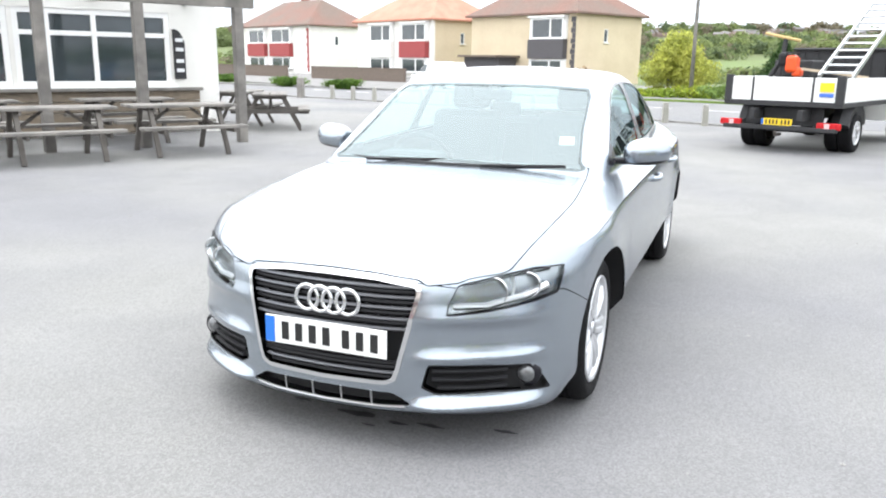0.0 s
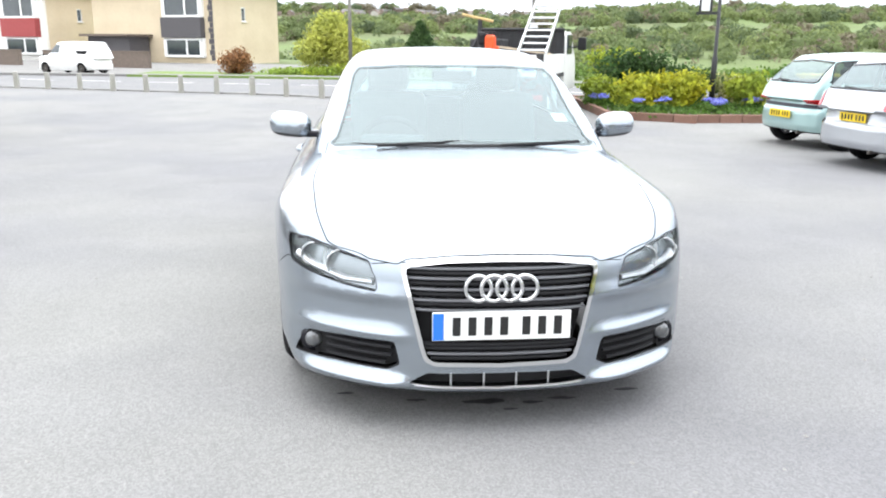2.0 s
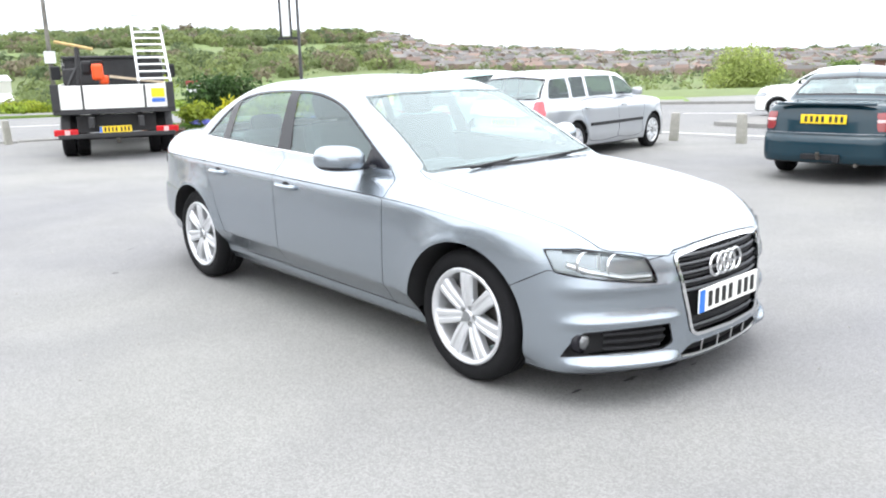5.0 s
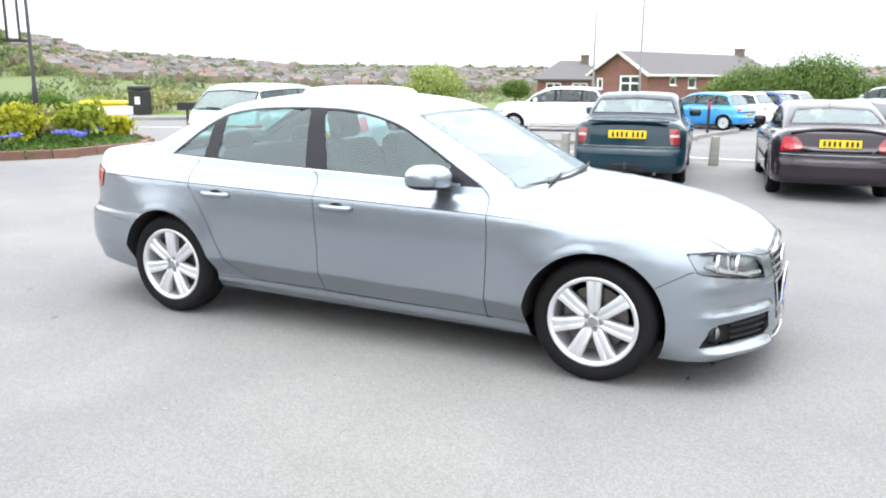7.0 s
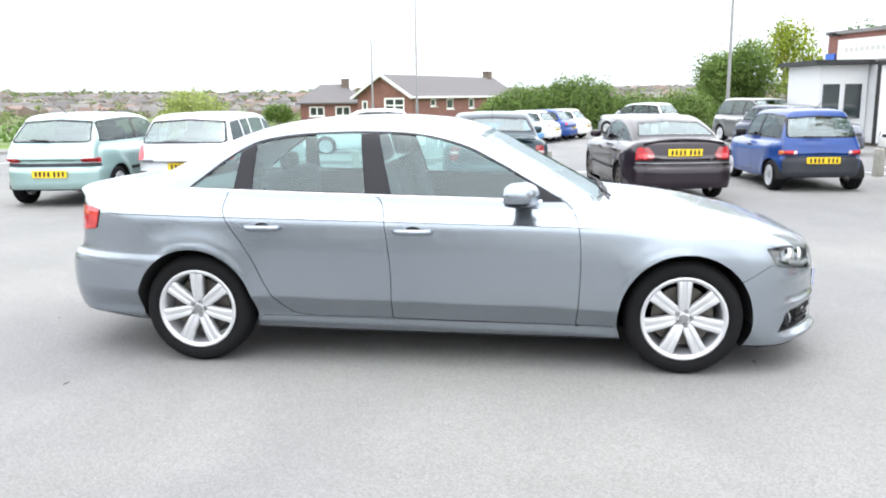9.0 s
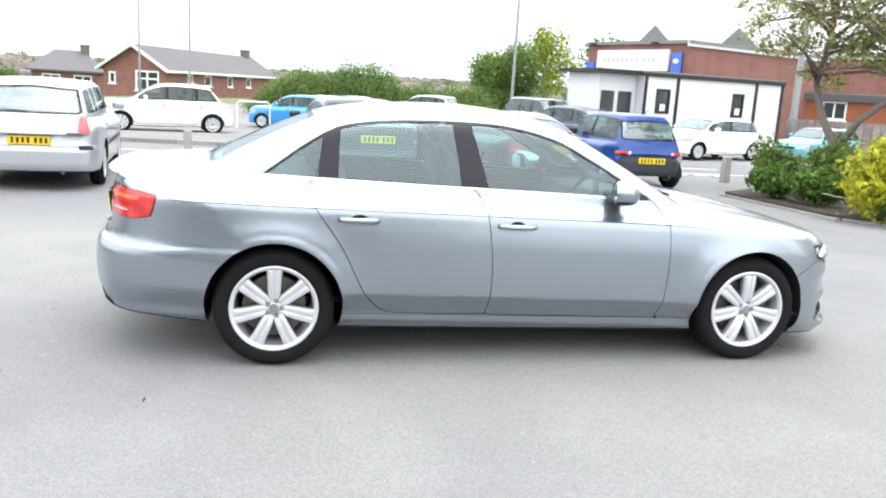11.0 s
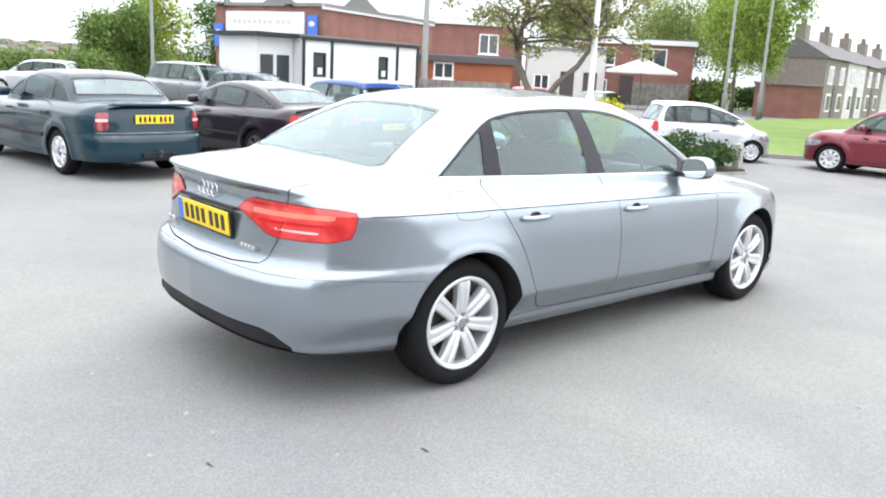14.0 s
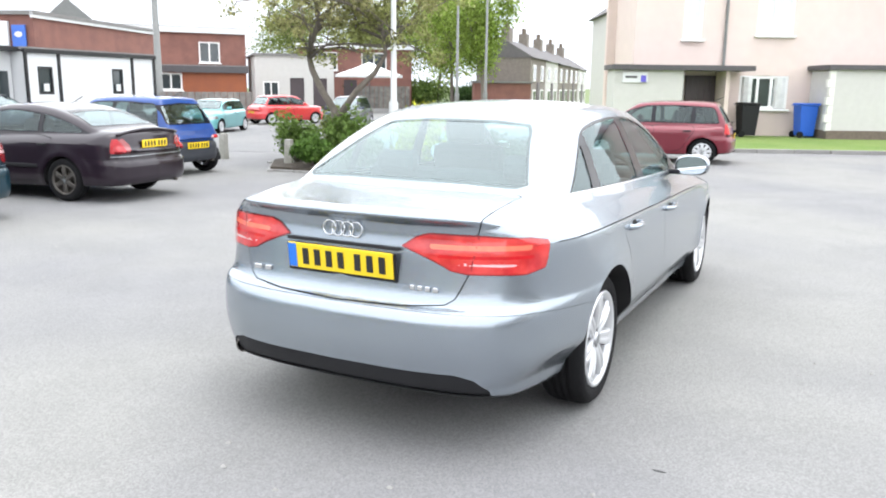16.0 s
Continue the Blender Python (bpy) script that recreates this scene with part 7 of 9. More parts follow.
def pub():
    u, n, P = (-0.87, 0.49), (0.49, 0.87), (-5.69, -8.06)
    at = lambda s, o: (P[0] + u[0] * s + n[0] * o, P[1] + u[1] * s + n[1] * o)
    W = at(2.45, -2.4)
    b = thing("pub_building", pose(*W, 0, 0, 0, math.degrees(math.atan2(-u[1], -u[0]))), "white rendered pub with large white-framed windows", "pub")
    # along the wall the x axis runs back towards the car park's near end
    L = 14.0
    holes = [(0.96, 0.92, 3.72, 2.3), (3.80, 0.92, 6.2, 2.3), (7.4, 0.92, 9.8, 2.3)]
    back = Vector((-n[0], -n[1]))
    yaxis = b.matrix_world.to_3x3() @ Vector((0, 1, 0))
    side = 1 if yaxis.x * back.x + yaxis.y * back.y > 0 else -1
    t = 0.3
    wall("front_wall", L, 3.3, t, holes, RENDER_WHITE, b, -0.05, Matrix.Diagonal((1, side, 1, 1)) @ Matrix.Identity(4))
    holder = thing("frame", Matrix.Identity(4), "", "")
    for k in list(holder.keys()):
        del holder[k]
    holder.parent = b
    holder.scale = (1, side, 1)
    for i, (x0, z0, x1, z1) in enumerate(holes):
        w = x1 - x0
        window(holder, x0, z0, x1, z1, bars=(0.58, 1.4, 2.2) if i == 0 else (0.6, w * 0.5, w - 0.6), rails=(0.95,), f=0.095, curtain=False)
    part("plinth_cap", box(bmesh.new(), (L / 2, -side * 0.09, 0.86), (L - 0.8, 0.16, 0.06), 0.01), TIMBER, b)
    for k in range(6):
        part("curtain_fold", tube([(1.03 + 0.075 * k, side * 0.16, 0.98), (1.03 + 0.075 * k, side * 0.16, 1.85)], 0.04, 8), CURTAIN, b)
    for i in range(4):
        part("plinth_board", blocks(((L / 2, -side * 0.05, 0.14 + 0.2 * i), (L - 0.9, 0.06, 0.185))), PLINTH, b)
    part("end_wall", blocks(((-0.0 + 0.15, side * 4.3, 1.63), (0.3, 8.0, 3.35))), RENDER_WHITE, b)
    part("roof", blocks(((L / 2, side * 4.0, 3.42), (L + 0.5, 8.8, 0.22))), ROOF_FELT, b)
    # unseen solid block added within the pub, near-black for unlit rooms
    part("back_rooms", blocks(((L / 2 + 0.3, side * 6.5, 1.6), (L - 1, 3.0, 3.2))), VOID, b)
    sign = part("wall_sign", prism([(0.69, 1.06), (0.91, 1.06), (0.91, 2.0), (0.86, 2.0), (0.80, 1.97), (0.74, 1.89), (0.69, 1.76)], 0.05, m=Matrix.Translation((0, 0 if side > 0 else 0.05, 0)) @ Matrix.Rotation(radians(90), 4, "X")), BLACK_METAL, b, "black wall sign with pale lettering")
    for z in (1.22, 1.4, 1.62, 1.8):
        part("lettering_bar", blocks(((0.80, -side * 0.055, z), (0.15, 0.012, 0.07))), SIGN_WHITE, sign)
    # pergola
    g = thing("pergola", pose(*P, 0, 0, 0, math.degrees(math.atan2(u[1], u[0]))), "weathered grey timber pergola before the pub", "pergola")
    for s in (-6.1, -4.5, -2.95, -1.4, 0.08, 1.80):
        part("post", box(bmesh.new(), (s, 0, 1.16), (0.16, 0.16, 2.32), 0.012), TIMBER, g)
        part("rafter", box(bmesh.new(), (s, 1.15, 2.535), (0.09, 2.7, 0.14), 0.008), TIMBER, g)
    part("beam", box(bmesh.new(), (-2.2, 0, 2.41), (8.6, 0.11, 0.19), 0.01), TIMBER, g)
    a = math.degrees(math.atan2(u[1], u[0]))
    for s in (-3.15, -1.42, 0.42, ):
        x, y = at(s - 0.12, 1.0)
        picnic_table(pose(x, y, 0, 0, 0, a - 3))
    for s in (-2.4, 0.1):
        x, y = at(s, -1.1)
        picnic_table(pose(x, y, 0, 0, 0, a))
    picnic_table(pose(-9.95, -8.35, 0, 0, 0, 32))
    picnic_table(pose(-10.6, -9.6, 0, 0, 0, 20))


west_houses()
pub()


# ---- the pink house and its neighbours ----
def pink_house():
    P, d = (22.5, 0.6), (0.45, -0.89)
    b = thing("pink_house", frame_on(-4.95, P, d), "pink rendered two-storey house with white windows", "house")
    # x runs from the house's far corner towards the near end
    # H includes unseen wall, added to darken the saloon's window reflections
    L, D, H = 17.0, 3.2, 7.4
    hole = [(2.1, 3.05, 2.7, 4.4), (4.4, 3.2, 5.55, 4.5), (4.0, 0.93, 5.55, 1.97), (9.5, 3.2, 10.9, 4.5), (9.3, 0.9, 10.9, 1.97)]
    shell_walls(b, L, D, H, 0.3, hole, [], RENDER_PINK, x_from=0.6)
    for i, h in enumerate(hole):
        window(b, *h, bars=((h[2] - h[0]) * 0.38, (h[2] - h[0]) * 0.66) if i in (2, 4) else ((h[2] - h[0]) * 0.5,), rails=(), f=0.09, curtain=i in (2, 4))
        if i in (0, 1, 3):
            part("blind", blocks((((h[0] + h[2]) / 2, 0.066, (h[1] + h[3]) / 2), (h[2] - h[0] - 0.1, 0.006, h[3] - h[1] - 0.1))), CURTAIN, b, "drawn pale blind")
    v, f = hip_roof(L, D, H + 0.1, 2.2)
    raw("roof", v, f, TILE_GREY, b)
    part("store", blocks(((0.85, -0.55, 1.04), (2.1, 1.1, 2.08))), PANEL_GREY, b, "pale grey projecting store")
    part("canopy", blocks(((1.85, -0.6, 2.16), (4.3, 1.35, 0.15))), GREY_PANEL, b, "dark flat canopy")
    part("door", blocks(((2.75, -0.03, 0.98), (0.95, 0.07, 1.95))), DOOR_DARK, b, "dark panelled front door")
    for k in range(5):
        part("door_board", blocks(((2.37 + 0.19 * k, -0.075, 0.98), (0.16, 0.02, 1.85))), DOOR_DARK, b)
    part("side_light", blocks(((2.12, -0.03, 1.0), (0.2, 0.06, 1.9))), PANE, b)
    part("porch_wall", blocks(((3.28, -0.5, 1.04), (0.12, 1.0, 2.08))), RENDER_PINK, b)
    part("drainpipe", tube([(3.42, -0.06, 0.05), (3.42, -0.06, 5.8)], 0.045, 8), GALV, b)
    gar = part("garage", blocks(((8.2, -0.7, 1.08), (3.9, 1.4, 2.16))), PANEL_GREY, b, "pale grey flat-roofed garage")
    part("garage_roof", blocks(((8.2, -0.72, 2.22), (4.2, 1.6, 0.14))), GREY_PANEL, gar)
    part("garage_base", blocks(((8.2, -0.74, 0.15), (3.96, 1.44, 0.4))), BRICK_DARK, gar)
    for k in range(7):
        part("quoin", blocks(((6.27 - 0.03 * (k % 2), -1.36, 0.45 + 0.26 * k), (0.16 + 0.06 * (k % 2), 0.14, 0.24))), RENDER_WHITE, gar)
    s = part("wall_sign", blocks(((0.42, -1.13, 1.86), (0.75, 0.04, 0.3))), SIGN_WHITE, b, "white sign with a violet square")
    part("square", blocks(((0.67, -1.155, 1.82), (0.16, 0.012, 0.2))), mat("violet", (0.12, 0.1, 0.5), 0.5, vary=0.05), s)
    part("lettering_bar", blocks(((0.3, -1.155, 1.87), (0.36, 0.012, 0.06))), GREY_PANEL, s)
    m = b.matrix_world
    for x, mt, lab in ((4.05, BLACK, "black wheeled refuse bin by the pink house"), (5.85, mat("blue bin plastic", (0.015, 0.1, 0.5), 0.5, vary=0.1), "blue wheeled recycling bin by the pink house")):
        q = m @ Vector((x, -0.75, 0))
        o = wheelie_bin(q.x, q.y, -60, mt, lab)
        o.location.z = 0.09
    # the taller house behind its end
    nb = thing("neighbour_house", frame_on(-1.5, (25.2, 4.3), d), "grey rendered house end behind the pink house", "house")
    part("body", blocks(((0.4, 3, 2.2), (1.4, 6, 4.6))), PANEL_GREY, nb)
    part("roof", prism([(-0.5, 4.4), (1.3, 4.4), (1.2, 5.6)], 6.4, m=Matrix.Rotation(radians(90), 4, "X") @ Matrix.Diagonal((1, 1, -1, 1))), TILE_GREY, nb)


def flat_block(name, corner, d, L, D, H, material, label, windows=(), fascia=None, doors=()):
    b = thing(name, frame_on(0, corner, d), label, "building")
    shell_walls(b, L, D, H, 0.25, [*windows, *doors], [], material)
    for w in windows:
        window(b, *w, bars=((w[2] - w[0]) / 2,), f=0.08)
    for x0, z0, x1, z1 in doors:
        part("door", blocks((((x0 + x1) / 2, 0.12, (z0 + z1) / 2), (x1 - x0 - 0.02, 0.06, z1 - z0 - 0.02))), DOOR_DARK, b)
    part("roof", blocks(((L / 2, D / 2, H + 0.06), (L + 0.2, D + 0.2, 0.12))), ROOF_FELT, b)
    if fascia:
        part("fascia", blocks(((L / 2, -0.12, H - 0.08), (L + 0.3, 0.1, 0.3))), fascia, b)
    return b


def north_east():
    # garage with signs, and the portable cabin before it
    c = (14.2, 24.3)
    b = thing("motor_garage", frame_on(-5.7, c, (0.36, -0.93)), "red brick motor garage with a white fascia sign", "garage")
    H = 3.85
    shell_walls(b, 5.7, 9.2, H, 0.3, [(1.6, 0.0, 2.7, 2.3)], [], BRICK)
    part("roof", blocks(((2.85, 4.6, H + 0.05), (5.9, 9.4, 0.14))), ROOF_FELT, b)
    part("coping", blocks(((5.72, 4.6, H - 0.02), (0.12, 9.4, 0.2))), SIGN_WHITE, b)
    sg = part("fascia_sign", blocks(((2.75, -0.08, 3.18), (4.1, 0.12, 0.85)), bevel=0.01), SIGN_WHITE, b, "white fascia sign with faint lettering")
    for i in range(11):
        part("lettering_bar", blocks(((1.2 + 0.27 * i + (0.15 if i > 7 else 0), -0.146, 3.2), (0.18, 0.012, 0.16))), PANEL_GREY, sg)
    for x in (0.28, 5.2):
        s = part("blue_sign", blocks(((x, -0.1, 2.62 if x < 1 else 3.0), (0.5, 0.08, 0.95)), bevel=0.01), SIGN_BLUE, b, "blue sign with a white oval")
        bm = lathe([(0.0, -0.012), (0.12, -0.012), (0.12, 0.012), (0.0, 0.012)], 18)
        bmesh.ops.scale(bm, vec=(1.2, 1, 0.8), verts=bm.verts)
        bmesh.ops.translate(bm, vec=(x, -0.145, 2.75 if x < 1 else 3.15), verts=bm.verts)
        part("oval", bm, SIGN_WHITE, s)
    part("small_board", blocks(((0.75, -0.05, 1.65), (1.0, 0.06, 0.5))), SIGN_WHITE, b)
    # no real shutter: a flat near-black panel paints the unlit inside
    part("shutter", blocks(((2.15, 0.2, 1.1), (1.08, 0.06, 2.2))), VOID, b, "open doorway, its shaded inside a near-black panel")
    for x in (0.6, 4.2):
        part("flood_lamp", blocks(((x, -0.35, H - 0.02), (0.22, 0.2, 0.12)), ((x, -0.15, H - 0.04), (0.04, 0.35, 0.04))), BLACK_METAL, b)
    for k, x in enumerate((1.4, 4.2)):
        y = 2.6 + 2.2 * k
        tr = part("roof_light", prism([(-1.2, 0), (1.2, 0), (0, 0.95)], 0.08, m=Matrix.Translation((x, y, H + 0.1)) @ Matrix.Rotation(radians(90), 4, "X")), GALV, b, "pitched glazed roof light")
        for q in np.linspace(-1.0, 1.0, 7):
            part("glazing_bar", tube([(x + q, y, H + 0.1), (x + q * 0.3, y + 2, H + 1.0 - abs(q) * 0.2)], 0.03, 4), SIGN_WHITE, tr)
    cab = thing("portable_cabin", frame_on(0, (10.17, 19.3), (0.99, 0.14)), "white portable cabin with black trim", "cabin")
    L, D, H = 5.5, 2.6, 2.36
    wins = [(0.42, 1.15, 0.98, 1.95), (3.45, 1.15, 3.95, 1.95)]
    shell_walls(cab, L, D, H, 0.12, wins, [], SIGN_WHITE, z0=0.1)
    for w in wins:
        window(cab, *w, f=0.06, frame_mat=BLACK_METAL, sill=False, y=0.03)
        part("notice", blocks((((w[0] + w[2]) / 2, -0.012, w[1] + 0.2), (0.2, 0.012, 0.22))), SIGN_WHITE, cab)
    for x in (0, 1.22, 4.4, L):
        part("trim_post", blocks(((x, -0.02, 1.2), (0.09, 0.06, 2.3))), BLACK_METAL, cab)
    part("trim_top", blocks(((L / 2, -0.03, H + 0.02), (L + 0.15, 0.1, 0.12))), BLACK_METAL, cab)
    part("roof", blocks(((L / 2, D / 2, H + 0.09), (L + 0.1, D + 0.1, 0.08))), ROOF_FELT, cab)
    part("lobby", blocks(((-0.75, 1.5, 1.2), (1.45, 2.0, 2.3))), SIGN_WHITE, cab, "white glazed lobby")
    for x, y in ((-1.1, 0.47), (-0.45, 0.47)):
        part("lobby_pane", blocks(((x, y, 1.3), (0.48, 0.04, 1.0))), PANE, cab)
    part("lobby_roof", blocks(((-0.8, 1.4, 2.42), (1.9, 2.5, 0.12))), BLACK_METAL, cab)
    part("skirt", blocks(((L / 2, D / 2, 0.06), (L - 0.1, D - 0.1, 0.12))), BRICK_DARK, cab)
    # brick houses beyond
    flat_block("brick_house", (38.8, 31.4), (0.585, -0.811), 7.6, 8, 4.15, BRICK, "red brick flat-roofed house with white fascia", [(1.2, 2.5, 2.6, 3.7), (4.2, 2.5, 5.9, 3.7), (1.2, 0.6, 2.2, 1.6)], SIGN_WHITE, [(3.0, 0, 3.9, 1.9)])
    flat_block("brown_brick_house", (25.5, 36.0), (0.8, -0.6), 9, 8, 4.6, BRICK, "red-brown brick house behind the cabin", [(6.3, 2.7, 7.5, 3.9), (1.2, 2.7, 2.4, 3.9)], SIGN_WHITE)
    flat_block("low_brick_garage", (21.7, 27.2), (0.75, -0.66), 4.6, 5, 2.25, BRICK_ORANGE, "low orange brick flat-roofed garage", [(0.7, 1.2, 1.7, 2.0)], GREY_PANEL)
    flat_block("white_fronted_house", (30.4, 28.0), (0.69, -0.72), 4.4, 7, 3.1, PANEL_GREY, "pale rendered house with dark doors", [(0.4, 0.7, 1.3, 1.7)], None, [(1.9, 0, 2.7, 1.9), (3.2, 0, 4.0, 1.9)])
    # board fences
    for nm, p, dd, n, h in (("board_fence", (17.0, 21.3), (0.9, -0.2), 14, 1.2), ("screen_fence", (41.0, 28.2), (0.585, -0.811), 12, 1.5)):
        fe = thing(nm, frame_on(0, p, dd), "dark weathered timber board fence", "fence")
        for i in range(n):
            part("board", blocks(((i * 0.3 + 0.14, 0, h / 2), (0.27, 0.03, h))), DARK_TIMBER if n > 20 else TIMBER, fe)
        for z in (0.3, h - 0.25):
            part("rail", blocks(((n * 0.15, 0.04, z), (n * 0.3, 0.05, 0.08))), DARK_TIMBER, fe)
    pa = thing("garden_parasol", pose(34.8, 23.3, 0), "white garden parasol canopy", "parasol")
    part("pole", tube([(0, 0, 0), (0, 0, 2.75)], 0.03, 8), GALV, pa)
    part("canopy", lathe([(0.02, 2.85), (1.0, 2.45), (2.0, 2.12), (2.0, 1.98)], 8, "z"), SIGN_WHITE, pa)
    # far street
    STONE = mat("sooty sandstone", (0.19, 0.165, 0.145), 0.9, vary=0.3, scale=6, bump=0.4, bump_scale=12)
    for i in range(5):
        x, y, h = 43.6 + 4.95 * i, 16.2 + 0.82 * i, 3.3 - 0.06 * i
        t = thing("terraced_house", pose(x, y, 0, 0, 0, 9.4), "sooty stone terraced house down the street", "house", "terraced houses down the street")
        part("house_wall", blocks(((0, 1.7, h / 2 - 0.3), (4.9, 3.4, h + 0.6))), (STONE, PANEL_GREY, STONE, STONE, PANEL_GREY)[i], t)
        part("roof", prism([(-0.2, h), (3.6, h), (1.7, h + 1.1)], 5.0, m=Matrix.Translation((-2.5, 0, 0)) @ Matrix(((0, 0, 1, 0), (1, 0, 0, 0), (0, 1, 0, 0), (0, 0, 0, 1)))), TILE_GREY, t)
        ch = part("chimney", blocks(((-1.7, 1.7, h + 1.2), (0.9, 0.55, 1.2))), STONE, t)
        for k in (-0.25, 0.25):
            part("chimney_pot", lathe([(0.11, h + 1.8), (0.09, h + 2.15), (0.06, h + 2.15), (0.06, h + 1.8)], 8, "z"), BRICK_DARK, ch)
            ch.children[-1].location = (-1.7 + k, 1.7, 0)
        for k in (-1.3, 1.2):
            for z in (0.9, 2.4):
                win = part("window", blocks(((k, -0.02, z), (0.9, 0.05, 1.0))), UPVC, t)
                part("pane", blocks(((k, -0.05, z), (0.7, 0.02, 0.8))), PANE, win)
        part("door", blocks(((0, -0.02, 0.9), (0.8, 0.05, 1.9))), DOOR_DARK, t)
    flat_block("street_end_wall", (37.6, 17.9), (0.45, -0.89), 3.3, 3, 1.75, BRICK, "low red brick building beyond the lawn")
    # brick bungalow north
    bu = thing("brick_bungalow", pose(-9.68, 57.56, -0.9, 0, 0, 66.2), "long red brick bungalow with a grey gabled roof", "house")
    L, D, H, R = 19.0, 5.2, 2.78, 4.37
    lights = [(3.0, 1.75, 3.9, 2.4), (5.6, 1.5, 6.8, 2.4), (9.5, 1.5, 10.5, 2.4), (13.0, 1.5, 14.0, 2.4)]
    gable_lights = [(0.4, 1.4, 1.0, 2.3), (2.63, 1.0, 4.6, 2.5)]
    wall("front_wall", L, H, 0.3, lights, BRICK, bu, -0.2)
    turn = Matrix.Translation((0, D, 0)) @ Matrix.Rotation(radians(-90), 4, "Z")
    wall("gable_wall", D - 0.3, H, 0.3, gable_lights, BRICK, bu, -0.2, turn)
    wall("end_wall", D - 0.3, H, 0.3, [], BRICK, bu, -0.2, Matrix.Translation((L, 0.3, 0)) @ Matrix.Rotation(radians(90), 4, "Z"))
    wall("back_wall", L - 0.6, H, 0.3, [], BRICK, bu, -0.2, Matrix.Translation((L - 0.3, D, 0)) @ Matrix.Rotation(radians(180), 4, "Z"))
    for x0, z0, x1, z1 in lights:
        window(bu, x0, z0, x1, z1, f=0.12)
    for k, (x0, z0, x1, z1) in enumerate(gable_lights):
        w = window(bu, x0, z0, x1, z1, bars=(0.98,) if k else (), rails=(0.9,) if k else (), f=0.14)
        w.matrix_local = turn
    for x in (0.0, L - 0.3):
        raw("gable", [(x + e, y, z) for e in (0, 0.3) for y, z in ((0, H - 0.05), (D, H - 0.05), (D / 2, R - 0.12))], [(2, 1, 0), (3, 4, 5), (0, 1, 4, 3), (1, 2, 5, 4), (2, 0, 3, 5)], BRICK, bu)
    rise = (R - H) / (D / 2)
    for s in (1, -1):
        e, z = D / 2 + 0.4, H - 0.4 * rise
        v = [(x, D / 2 + s * y, q + dz) for dz in (0, -0.1) for x, y, q in ((-0.35, 0, R), (L + 0.35, 0, R), (L + 0.35, e, z), (-0.35, e, z))]
        raw("roof_slope", v, [(0, 1, 2, 3), (7, 6, 5, 4), (0, 4, 5, 1), (1, 5, 6, 2), (2, 6, 7, 3), (3, 7, 4, 0)], TILE_GREY, bu)
        part("barge_board", tube([(-0.38, D / 2, R - 0.08), (-0.38, D / 2 + s * e, z - 0.08)], 0.12, 4), SIGN_WHITE, bu)
        part("gutter", tube([(-0.3, D / 2 + s * (e + 0.03), z - 0.04), (L + 0.3, D / 2 + s * (e + 0.03), z - 0.04)], 0.09, 6), SIGN_WHITE, bu)
    part("chimney", blocks(((L - 1.0, D / 2, R), (0.8, 0.6, 1.0)), ((L - 1.0, D / 2, R + 0.54), (0.9, 0.7, 0.1))), BRICK_DARK, bu)
    b2 = thing("brick_annexe", pose(-21.5, 66.8, -0.9, 0, 0, 8), "low brick annexe with a grey roof", "house")
    shell_walls(b2, 5.2, 7, 2.1, 0.3, [(0.8, 0.9, 2.2, 1.8), (3.2, 0.9, 4.6, 1.8)], [], BRICK)
    window(b2, 0.8, 0.9, 2.2, 1.8, bars=(0.7,), f=0.12)
    window(b2, 3.2, 0.9, 4.6, 1.8, bars=(0.7,), f=0.12)
    v, f = hip_roof(5.2, 7, 2.15, 1.7, 0.35, 1.8)
    raw("roof", v, f, TILE_GREY, b2)
    part("chimney", blocks(((3.9, 3.0, 3.75), (0.7, 0.6, 1.0)), ((3.9, 3.0, 4.3), (0.8, 0.7, 0.1))), BRICK_DARK, b2)


pink_house()
north_east()


